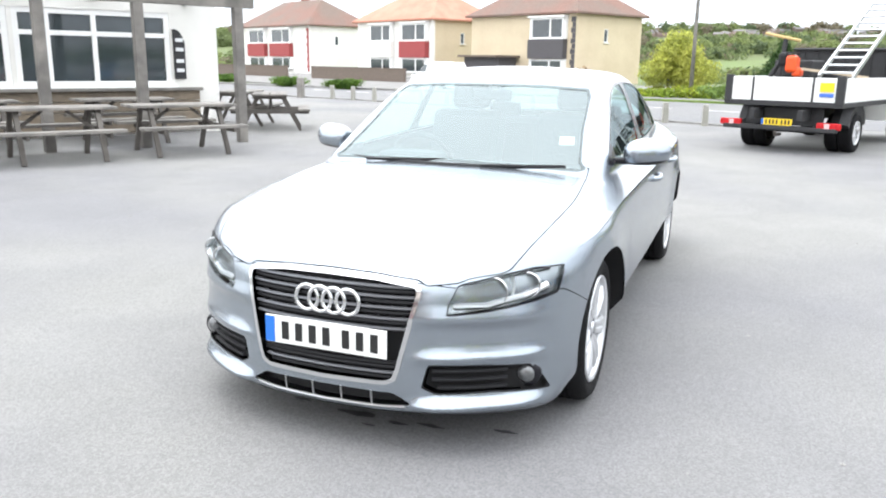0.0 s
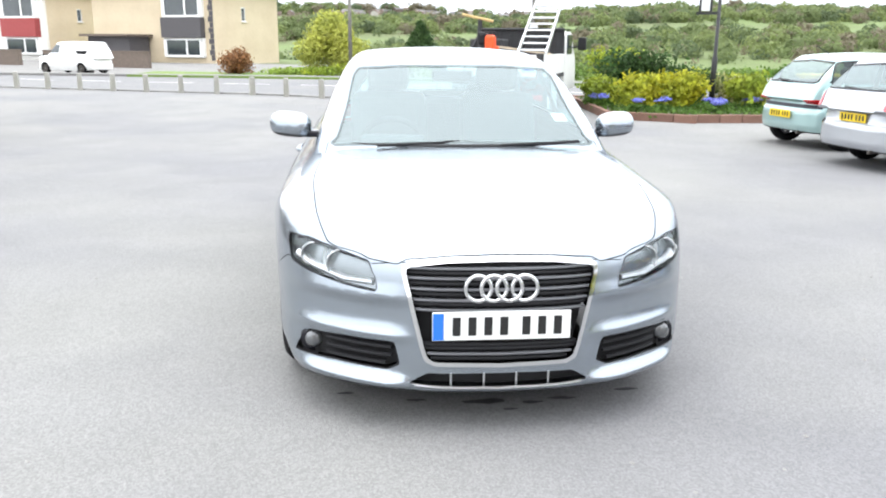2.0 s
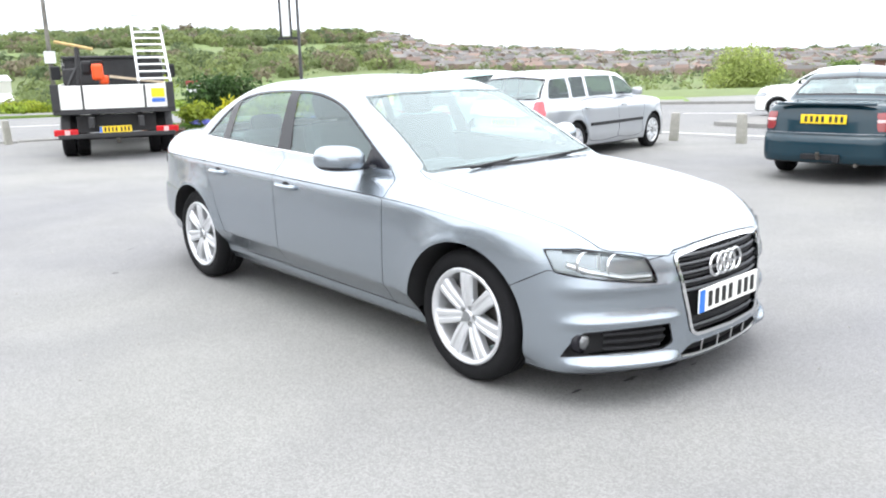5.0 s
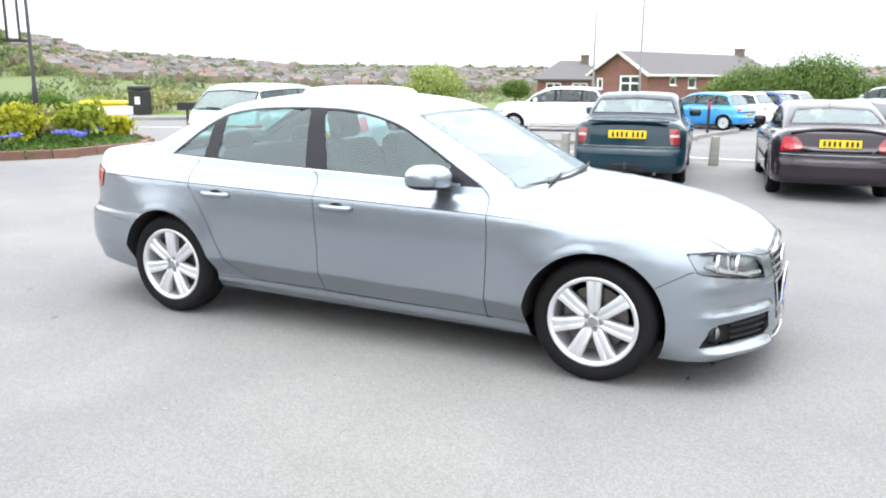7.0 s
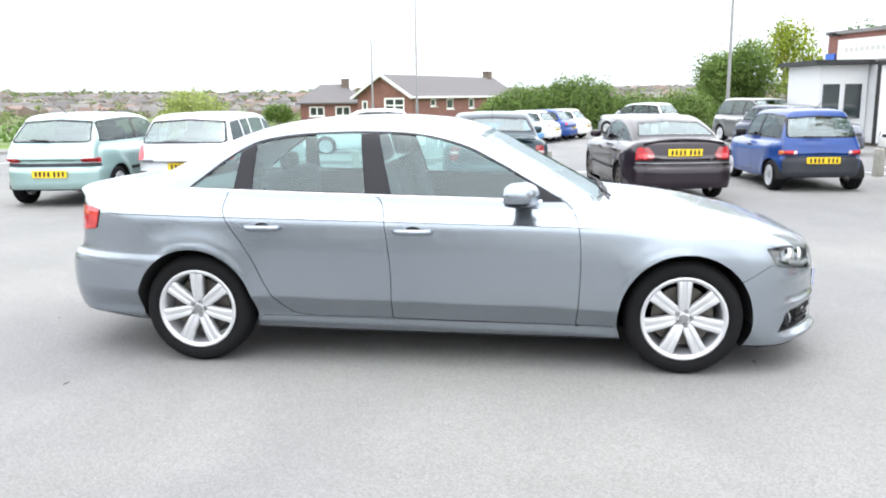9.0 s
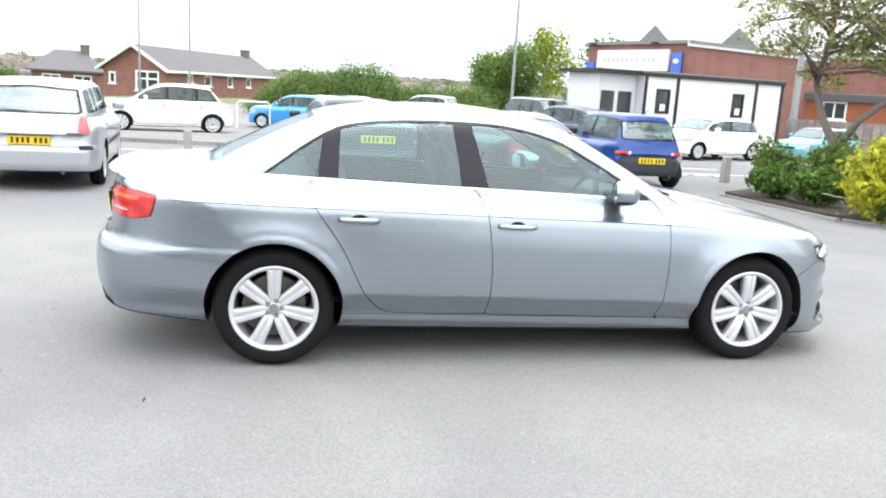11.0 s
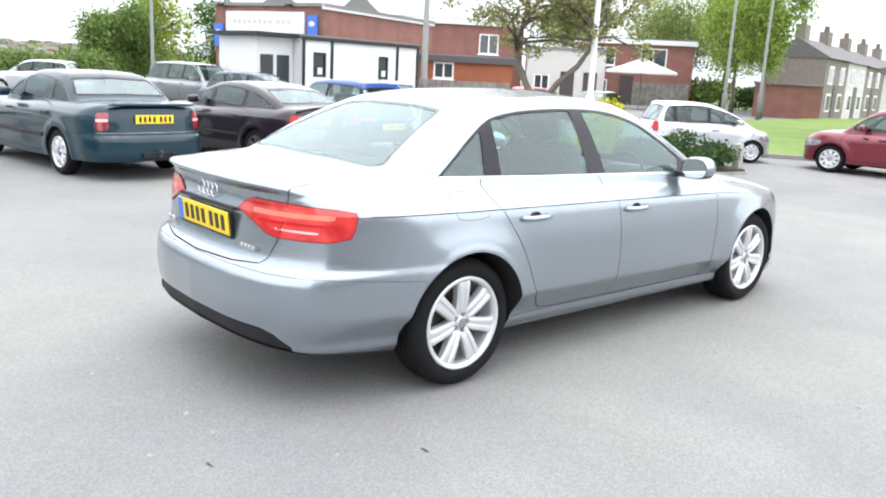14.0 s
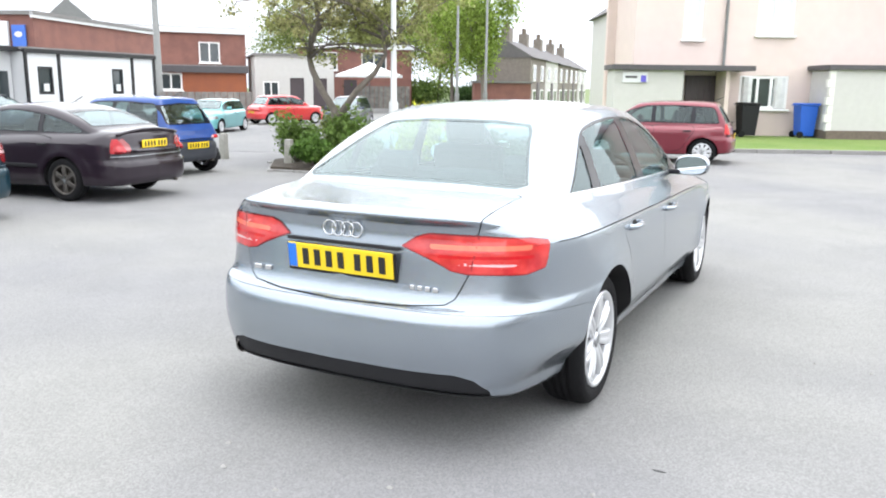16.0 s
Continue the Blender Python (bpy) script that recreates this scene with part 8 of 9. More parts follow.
# ---- flatbed truck ----
def truck():
    t = thing("flatbed_truck", pose(-10.14, 1.76, 0, 0, 0, 159.5), "white flatbed tipper truck with a ladder and tools aboard", "truck")
    # x runs forward from the tail, y to its left
    WH = mat("white truck panel", (0.72, 0.72, 0.70), 0.5, vary=0.1, scale=3)
    CH = mat("grimy chassis", (0.025, 0.025, 0.027), 0.7, vary=0.3, scale=8)
    part("bed_floor", box(bmesh.new(), (1.6, 0, 0.84), (3.2, 1.98, 0.09), 0.01), CH, t)
    tb = part("tailboard", box(bmesh.new(), (0.03, 0, 1.08), (0.05, 1.76, 0.40), 0.01), WH, t)
    for y in (0.5, -0.5):
        part("board_seam", box(bmesh.new(), (0.0, y, 1.08), (0.02, 0.03, 0.40), 0.004), CH, tb)
    part("warning_board", box(bmesh.new(), (-0.002, -0.72, 1.13), (0.02, 0.22, 0.15), 0.003), PLATE_YELLOW, tb, "yellow warning board")
    part("caution_strip", box(bmesh.new(), (-0.002, -0.72, 1.0), (0.02, 0.22, 0.06), 0.003), SIGN_BLUE, tb)
    for sgn in (1, -1):
        part("side_board", box(bmesh.new(), (1.65, sgn * 0.965, 1.08), (3.1, 0.045, 0.40), 0.01), WH, t)
        part("corner_post", box(bmesh.new(), (0.04, sgn * 0.925, 1.08), (0.1, 0.13, 0.46), 0.012), CH, t)
        part("rail", box(bmesh.new(), (1.9, sgn * 0.4, 0.66), (4.2, 0.09, 0.18), 0.01), CH, t)
        lamp = part("tail_lamp", box(bmesh.new(), (-0.02, sgn * 0.82, 0.50), (0.07, 0.38, 0.11), 0.015), RED_LENS, t)
        part("clear_lens", box(bmesh.new(), (-0.06, sgn * 0.80, 0.50), (0.01, 0.08, 0.08), 0.003), PALE_LENS, lamp)
        part("mudguard", tube([(1.11 + 0.45 * math.cos(a), sgn * 0.8, 0.38 + 0.42 * math.sin(a)) for a in np.linspace(0.2, math.pi - 0.2, 10)], 0.16, 6), CH, t)
        wheel(t, 1.11, sgn * 0.85, 0.34, 0.34, 0.2, 0.22, 6, False, ALLOY)
        wheel(t, 1.11, sgn * 0.62, 0.34, 0.34, 0.2, 0.2, 6, False, STEEL_DARK)
        wheel(t, 4.35, sgn * 0.84, 0.34, 0.34, 0.2, 0.22, 6, False, ALLOY)
    part("tow_beam", box(bmesh.new(), (0.0, 0, 0.43), (0.12, 1.9, 0.08), 0.015), CH, t)
    part("rear_panel", box(bmesh.new(), (0.25, 0, 0.62), (0.06, 1.3, 0.3), 0.01), CH, t)
    part("tow_hitch", tube([(0.1, 0, 0.32), (-0.12, 0, 0.32), (-0.14, 0, 0.38)], 0.03, 8), STEEL_DARK, t)
    part("axle", tube([(1.11, -0.8, 0.34), (1.11, 0.8, 0.34)], 0.06, 8), CH, t)
    number_plate(t, Matrix.Translation((-0.03, 0.03, 0.53)) @ Matrix.Rotation(radians(-90), 4, "Z"), True)
    # cab
    prof = [(3.3, 0.45), (3.3, 1.66), (3.42, 1.76), (4.15, 1.77), (4.45, 1.68), (4.95, 1.35), (5.35, 1.15), (5.5, 0.9), (5.5, 0.45)]
    cab = part("cab", prism(prof, 1.96, m=Matrix.Translation((0, 0.98, 0)) @ Matrix.Rotation(radians(90), 4, "X")), WH, t)
    part("rear_window", box(bmesh.new(), (3.29, 0, 1.45), (0.03, 1.7, 0.42), 0.02), PANE, cab)
    for sgn in (1, -1):
        part("side_window", box(bmesh.new(), (4.05, sgn * 0.985, 1.48), (0.9, 0.02, 0.44), 0.008), PANE, cab)
        part("mirror", box(bmesh.new(), (4.75, sgn * 1.2, 1.5), (0.1, 0.2, 0.3), 0.03), BLACK, cab)
        part("mirror_arm", tube([(4.7, sgn * 0.96, 1.4), (4.75, sgn * 1.15, 1.45)], 0.02, 6), BLACK, cab)
    part("windscreen", prism([(4.47, 1.65), (4.93, 1.35), (4.96, 1.37), (4.5, 1.67)], 1.7, m=Matrix.Translation((0, 0.85, 0)) @ Matrix.Rotation(radians(90), 4, "X")), PANE, cab)
    # headboard frame
    hb = part("headboard", tube([(3.2, -0.95, 0.9), (3.2, -0.95, 1.8), (3.2, 0.95, 1.8), (3.2, 0.95, 0.9)], 0.035, 6), CH, t)
    for y in np.linspace(-0.75, 0.75, 7):
        part("mesh_bar", tube([(3.2, y, 1.28), (3.2, y, 1.78)], 0.012, 4), CH, hb)
    part("mesh_panel", box(bmesh.new(), (3.23, 0, 1.52), (0.02, 1.86, 0.52), 0.004), CH, hb)
    part("toolbox", box(bmesh.new(), (2.4, 0.55, 1.42), (0.8, 0.7, 0.32), 0.03), CH, t)
    # load: things of their own, lying on the bed
    lad = thing("ladder", t.matrix_world @ Matrix.Translation((0.45, -0.70, 1.27)) @ Matrix.Rotation(radians(-27), 4, "Y"), "long aluminium extension ladder leaning over the cab", "ladder")
    for sgn in (1, -1):
        part("stile", box(bmesh.new(), (1.95, sgn * 0.27, 0.03), (3.9, 0.04, 0.08), 0.006), SATIN, lad)
    for i in range(14):
        part("rung", tube([(0.15 + 0.28 * i, -0.26, 0.03), (0.15 + 0.28 * i, 0.26, 0.03)], 0.022, 6), SATIN, lad)
    ORANGE = mat("orange plastic", (0.75, 0.08, 0.01), 0.45, vary=0.1)
    w = thing("power_tool", t.matrix_world @ Matrix.Translation((1.1, 0.25, 1.28)), "orange engine-driven tool standing on the truck bed", "power tool")
    part("housing", box(bmesh.new(), (0, 0, 0.22), (0.24, 0.2, 0.30), 0.05), ORANGE, w)
    part("tank", box(bmesh.new(), (0.02, -0.1, 0.08), (0.2, 0.16, 0.16), 0.04), ORANGE, w)
    part("grip", tube([(0, 0.1, 0.34), (-0.05, 0.1, 0.42), (-0.05, -0.1, 0.42), (0, -0.1, 0.34)], 0.015, 6), BLACK, w)
    part("engine", box(bmesh.new(), (0.1, 0.18, 0.3), (0.22, 0.2, 0.26), 0.06), BLACK, w)
    po = thing("site_pole", t.matrix_world @ Matrix.Translation((1.5, 0.62, 1.2)), "upright dark pole with a pale timber cross piece", "pole")
    part("shaft", tube([(0, 0, -0.3), (0.05, -0.05, 0.78)], 0.045, 8), CH, po)
    part("cross_piece", tube([(0.0, 0.32, 0.86), (0.05, -0.32, 0.72)], 0.03, 6), mat("pale timber", (0.5, 0.36, 0.16), 0.8, vary=0.2), po)
    part("stay", tube([(0, 0.35, -0.28), (0.03, -0.02, 0.4)], 0.04, 6), CH, po)
    pl = thing("loose_plank", t.matrix_world @ Matrix.Translation((1.3, -0.2, 1.30)), "pale plank lying across the truck bed", "plank")
    part("plank", tube([(-0.3, 0.25, 0.12), (0.3, -0.7, -0.02)], 0.03, 4), mat("pale board", (0.55, 0.45, 0.33), 0.8, vary=0.2), pl)


truck()


# ---- planted beds, posts and signs ----
PALE_POST = mat("pale painted post", (0.55, 0.56, 0.56), 0.6, vary=0.08, scale=6)
EDGE_BRICK = mat("brick edging", (0.2, 0.11, 0.08), 0.9, vary=0.3, scale=15, bump=0.4, rand=0.2)


def lamp_post(name, x, y, h, material, label, arm=0.5, angle=0, r=0.06):
    t = thing(name, pose(x, y, 0, 0, 0, angle), label, "lamp post")
    part("column", tube([(0, 0, -0.05), (0, 0, 1.2), (0, 0, 1.25), (0, 0, h)], 0, 12, radii=[r * 1.5, r * 1.5, r, r * 0.7]), material, t, smooth=True)
    if arm:
        hd = part("lantern", box(bmesh.new(), (arm, 0, h + 0.04), (0.42, 0.16, 0.1), 0.03), material, t)
        part("arm", tube([(0, 0, h - 0.05), (arm * 0.5, 0, h + 0.03), (arm, 0, h + 0.04)], 0.025, 8), material, hd)
    return t


def beds():
    slab("flower_bed", BED_WEST, 0.12, 0.15, SOIL, "planted bed of dark soil")
    kerb_line("bed_edging", BED_WEST + BED_WEST[:1], "reddish brick edging of the flower bed", h=0.16, w=0.11, length=0.45, material=EDGE_BRICK)
    slab("shrub_bed", BED_EAST, 0.08, 0.1, SOIL, "planted bed of dark soil")
    kerb_line("shrub_bed_edging", BED_EAST + BED_EAST[:1], "low stone edging of the shrub bed", h=0.04, w=0.1, length=0.5)
    g = "shrubs in the flower bed"
    for i, (x, y, rx, rz, mt, n, lab) in enumerate((
            (-12.9, 5.6, 0.75, 0.52, LEAF_YELLOW, 2600, "rounded golden shrub"), (-12.6, 6.5, 0.7, 0.52, LEAF_YELLOW, 2400, "rounded golden shrub"), (-13.6, 4.95, 0.55, 0.38, LEAF_LIME, 1500, "low yellow-green shrub"),
            (-12.3, 7.9, 0.6, 0.45, LEAF_LIME, 1900, "loose yellow-green shrub"), (-12.2, 8.6, 0.45, 0.3, LEAF_YELLOW, 1100, "low golden shrub"),
            (-14.7, 6.2, 1.0, 0.78, LEAF_DARK, 3200, "large dark olive bush"), (-14.4, 7.2, 0.8, 0.55, LEAF_DARK, 2200, "dark green bush"), (-13.9, 8.3, 0.7, 0.45, LEAF_OLIVE, 1500, "olive green bush"))):
        shrub("shrub", x, y, 0.1, rx, rx, rz, mt, lab + " in the flower bed", 40 + i, n, 0.06, g)
    rng = random.Random(3)
    for i in range(9):
        x, y = rng.uniform(-11.9, -10.9), rng.uniform(4.8, 8.4)
        if i > 5:
            x, y = rng.uniform(-15.5, -12), rng.uniform(4.6, 4.9)
        t = thing("flower_clump", pose(x, y, 0.1), "clump of blue flowers in the bed", "flowers", "blue flowers in the bed")
        v, f = leaves(clumps(0, 0, 0.12, 0.25, 0.25, 0.12, 4, i, 0.6, 0.6), 350, 0.03, 60 + i, 0.2)
        v[:, 2] = np.maximum(v[:, 2], 0)
        fast("leaves", v, f, LEAF, t)
        v, f = leaves(clumps(0, 0, 0.26, 0.2, 0.2, 0.07, 4, i + 9, 0.6, 0.6), 160, 0.026, 80 + i, 0.2)
        fast("bloom", v, f, BLOOM, t)
    v, f = leaves([(x, y, 0.12, 0.5, 0.5, 0.1) for x in np.arange(-15.8, -10.5, 0.45) for y in np.arange(4.9, 8.8, 0.45) if poly(np.array([[x, y]]), BED_WEST)[0] < -0.35], 9000, 0.045, 5, 0.1)
    tagged(fast("ground_cover", v, f, LEAF), "low leafy ground cover in the bed", "ground cover", kind="stuff")
    lp = lamp_post("street_lamp", -13.1, 7.4, 4.2, BLACK_METAL, "dark slender street lamp with a hanging banner", 0.4, 60, 0.042)
    part("banner_frame", blocks(((-0.18, 0, 2.95), (0.05, 0.03, 1.5)), ((-0.42, 0, 2.95), (0.05, 0.03, 1.5)), ((-0.25, 0, 2.2), (0.5, 0.03, 0.06)), ((-0.25, 0, 3.7), (0.5, 0.03, 0.06))), BLACK_METAL, lp)
    part("banner", blocks(((-0.3, 0, 2.95), (0.2, 0.012, 1.4))), SIGN_WHITE, lp)
    bd = thing("low_sign_board", pose(-12.55, 8.95, 0, 0, 0, 62), "low white sign board on two posts", "sign")
    part("board", blocks(((0, 0, 0.68), (0.95, 0.05, 0.2)), bevel=0.01), SIGN_WHITE, bd)
    for x in (-0.4, 0.4):
        part("post", blocks(((x, 0.04, 0.33), (0.06, 0.06, 0.72))), SIGN_WHITE, bd)
    rs = thing("notice_sign", pose(-19.6, 7.6, 0, 0, 0, 70), "red and white notice on a short post", "sign")
    part("board", blocks(((0, 0, 0.95), (0.4, 0.04, 0.42))), SIGN_WHITE, rs)
    part("heading", blocks(((0, -0.025, 1.13), (0.44, 0.03, 0.12))), RED_PANEL, rs)
    part("post", tube([(0, 0.03, 0), (0, 0.03, 1.1)], 0.03, 6), GALV, rs)
    bn = thing("litter_bin", pose(-19.5, 16.6, 0.1), "black square litter bin with a domed lid", "bin")
    part("body", box(bmesh.new(), (0, 0, 0.42), (0.55, 0.55, 0.84), 0.03), BLACK_METAL, bn)
    part("lid", box(bmesh.new(), (0, 0, 0.93), (0.6, 0.6, 0.16), 0.06), BLACK_METAL, bn)
    part("notice", blocks(((0.16, -0.285, 0.5), (0.24, 0.012, 0.26))), SIGN_WHITE, bn)
    ps = thing("black_sign_post", pose(-12.35, 11.2, 0, 0, 0, 50), "short black post with a black sign box", "sign")
    part("post", tube([(0, 0, 0), (0, 0, 0.8)], 0.035, 8), BLACK_METAL, ps)
    part("sign_box", blocks(((0, 0, 0.72), (0.5, 0.08, 0.2)), bevel=0.01), BLACK_METAL, ps)
    gb = thing("grit_bin", pose(-15.6, 11.5, 0, 0, 0, 35), "yellow plastic grit container on short legs", "grit bin")
    YEL = mat("yellow plastic", (0.75, 0.52, 0.02), 0.5, vary=0.1)
    part("tub", box(bmesh.new(), (0, 0, 0.5), (1.1, 0.6, 0.4), 0.08), YEL, gb)
    part("lid", box(bmesh.new(), (0, 0, 0.74), (1.16, 0.66, 0.1), 0.04), YEL, gb)
    for x in (-0.4, 0.4):
        part("leg", tube([(x, 0, 0), (x, 0, 0.35)], 0.05, 6), BLACK_METAL, gb)
    # posts along the roads
    for nm, x, y, h in (("telegraph_pole", -31.2, -1.4, 8.0), ("telegraph_pole", -29.0, 6.3, 8.5)):
        p = thing(nm, pose(x, y, 0.0), "tall grey wooden telegraph pole", "pole", "telegraph poles")
        part("pole", tube([(0, 0, -0.1), (0, 0, h)], 0, 10, radii=[0.09, 0.06]), TIMBER, p, smooth=True)
        part("cross_arm", blocks(((0, 0, h - 0.4), (0.1, 1.2, 0.1))), TIMBER, p)
        if y > 0:
            part("notice", blocks(((0.17, -0.05, 2.1), (0.04, 0.4, 0.45))), SIGN_WHITE, p)
    lamp_post("lamp_column", 8.05, 5.87, 4.45, PALE_POST, "pale concrete lamp column with a dark lantern", 0.0, 0, 0.06)
    t = thing("lantern", pose(8.05, 5.87, 4.45), "dark square lantern on the lamp column", "lantern")
    part("housing", box(bmesh.new(), (0, 0, 0.1), (0.34, 0.34, 0.26), 0.04), BLACK_METAL, t)
    for x, y, h in ((-7.7, 33.9, 4.6), (-5.55, 34.3, 7.4)):
        lamp_post("tall_lamp_post", x, y, h, GALV, "tall slender grey lamp post across the road", 0, 200, 0.05)
    lamp_post("tall_lamp_post", 7.05, 23.9, 7.0, GALV, "tall grey lamp post by the car lot", 0.0, 0, 0.06)
    lamp_post("steel_column", 17.2, 21.5, 7.5, GALV, "thick grey steel column behind the cabin", 0.0, 0, 0.13)
    for x, y in ((28.6, 14.6), (31.4, 14.4)):
        lamp_post("street_column", x, y, 7.0, GALV, "slender grey lamp column beside the lawn", 0.0, 0, 0.07)
    hb = thing("hoop_barrier", pose(-2.2, 20.5, 0, 0, 0, 10), "white tubular hoop barrier", "barrier")
    part("hoop", tube([(-0.5, 0, 0), (-0.5, 0, 0.72), (-0.42, 0, 0.8), (0.42, 0, 0.8), (0.5, 0, 0.72), (0.5, 0, 0)], 0.03, 8), SIGN_WHITE, hb)
    dp = thing("marker_post", pose(-0.3, 17.6, 0), "dark post with a red band", "post")
    part("post", tube([(0, 0, 0), (0, 0, 0.95)], 0.04, 8), BLACK_METAL, dp)
    part("band", tube([(0, 0, 0.72), (0, 0, 0.9)], 0.045, 8), RED_PANEL, dp)
    # the shrub bed at the corner
    gnarled_tree()
    shrub("golden_shrub", 6.85, 4.6, 0.05, 0.55, 0.55, 0.74, LEAF_YELLOW, "upright golden yellow shrub in the corner bed", 31, 2600, 0.05)
    for i, (x, y, rx, ry, rz) in enumerate(((8.3, 4.1, 0.9, 0.6, 0.36), (7.5, 4.35, 0.7, 0.5, 0.3), (9.1, 3.95, 0.6, 0.45, 0.26))):
        shrub("juniper", x, y, 0.05, rx, ry, rz, LEAF_DARK, "low spreading dark juniper in the corner bed", 90 + i, 2400, 0.04)
    for i, (x, y, r, h, mt) in enumerate(((6.6, 6.7, 0.42, 0.34, LEAF), (7.2, 7.5, 0.5, 0.5, LEAF_HEDGE), (6.8, 5.8, 0.45, 0.36, LEAF), (7.7, 6.7, 0.55, 0.6, LEAF_HEDGE), (8.5, 7.4, 0.5, 0.55, LEAF_SOFT))):
        shrub("leafy_plant", x, y, 0.05, r, r, h, mt, "bushy green plant in the corner bed", 95 + i, 1900, 0.045, "bushy plants in the corner bed")
    ch = thing("chain_rail", pose(0, 0, 0), "thin pale rope between the bed posts", "rope")
    part("rope", tube([(6.87, 7.44, 0.45), (6.6, 6.4, 0.33), (6.75, 5.2, 0.3), (7.6, 4.1, 0.33), (9.64, 3.63, 0.45)], 0.012, 6), CONCRETE, ch)


def gnarled_tree():
    """Two crooked limbs from one low fork, with a wide thin crown of twigs."""
    t = thing("gnarled_tree", pose(8.0, 7.15, 0.40) @ Matrix.Scale(1.18, 4), "small gnarled forked tree with sparse olive leaves", "tree")
    rng = random.Random(7)
    at = lambda s, z, w=0.0: Vector((0.45 * s + 0.89 * w, -0.89 * s + 0.45 * w, z))
    limbs = [[at(0, -0.4), at(0.03, 0.3), at(-0.03, 0.55), at(-0.22, 0.85), at(-0.4, 1.2, 0.1), at(-0.45, 1.45, 0.1), at(-0.28, 1.9), at(-0.2, 2.5, -0.1), at(-0.05, 3.1)],
             [at(0, 0.35), at(0.35, 0.85, -0.1), at(0.65, 1.15), at(0.82, 1.45, 0.1), at(0.76, 1.9), at(0.98, 2.45, 0.1), at(1.05, 3.0)]]
    bm = bmesh.new()
    tips = []
    for limb, r in zip(limbs, (0.078, 0.055)):
        n = len(limb)
        tube(limb, 0, 9, bm=bm, radii=[r * (1.25 if k == 0 else 1 - 0.8 * k / n) for k in range(n)])
        for _ in range(26):
            k = rng.randrange(n // 2, n - 1)
            a = limb[k].lerp(limb[k + 1], rng.random())
            ang, reach = rng.uniform(0, 2 * math.pi), rng.uniform(0.5, 1.5)
            b = a + Vector((math.cos(ang) * reach, math.sin(ang) * reach, rng.uniform(-0.15, 0.75) * reach))
            mid = a.lerp(b, 0.5) + Vector((rng.uniform(-0.15, 0.15), rng.uniform(-0.15, 0.15), rng.uniform(0, 0.18)))
            tube([a, mid, b], 0, 5, bm=bm, radii=[0.032, 0.02, 0.007])
            for _ in range(4):
                q = mid.lerp(b, rng.random())
                e = q + Vector((rng.uniform(-1, 1), rng.uniform(-1, 1), rng.uniform(-0.4, 0.9))) * 0.45
                tube([q, e], 0, 4, bm=bm, radii=[0.011, 0.004])
                tips.append((*e, 0.24, 0.24, 0.18))
    part("trunk", bm, BARK, t, smooth=True)
    v, f = leaves(tips, 16000, 0.034, 7, 0.1)
    fast("crown", v, f, LEAF_OLIVE, t)


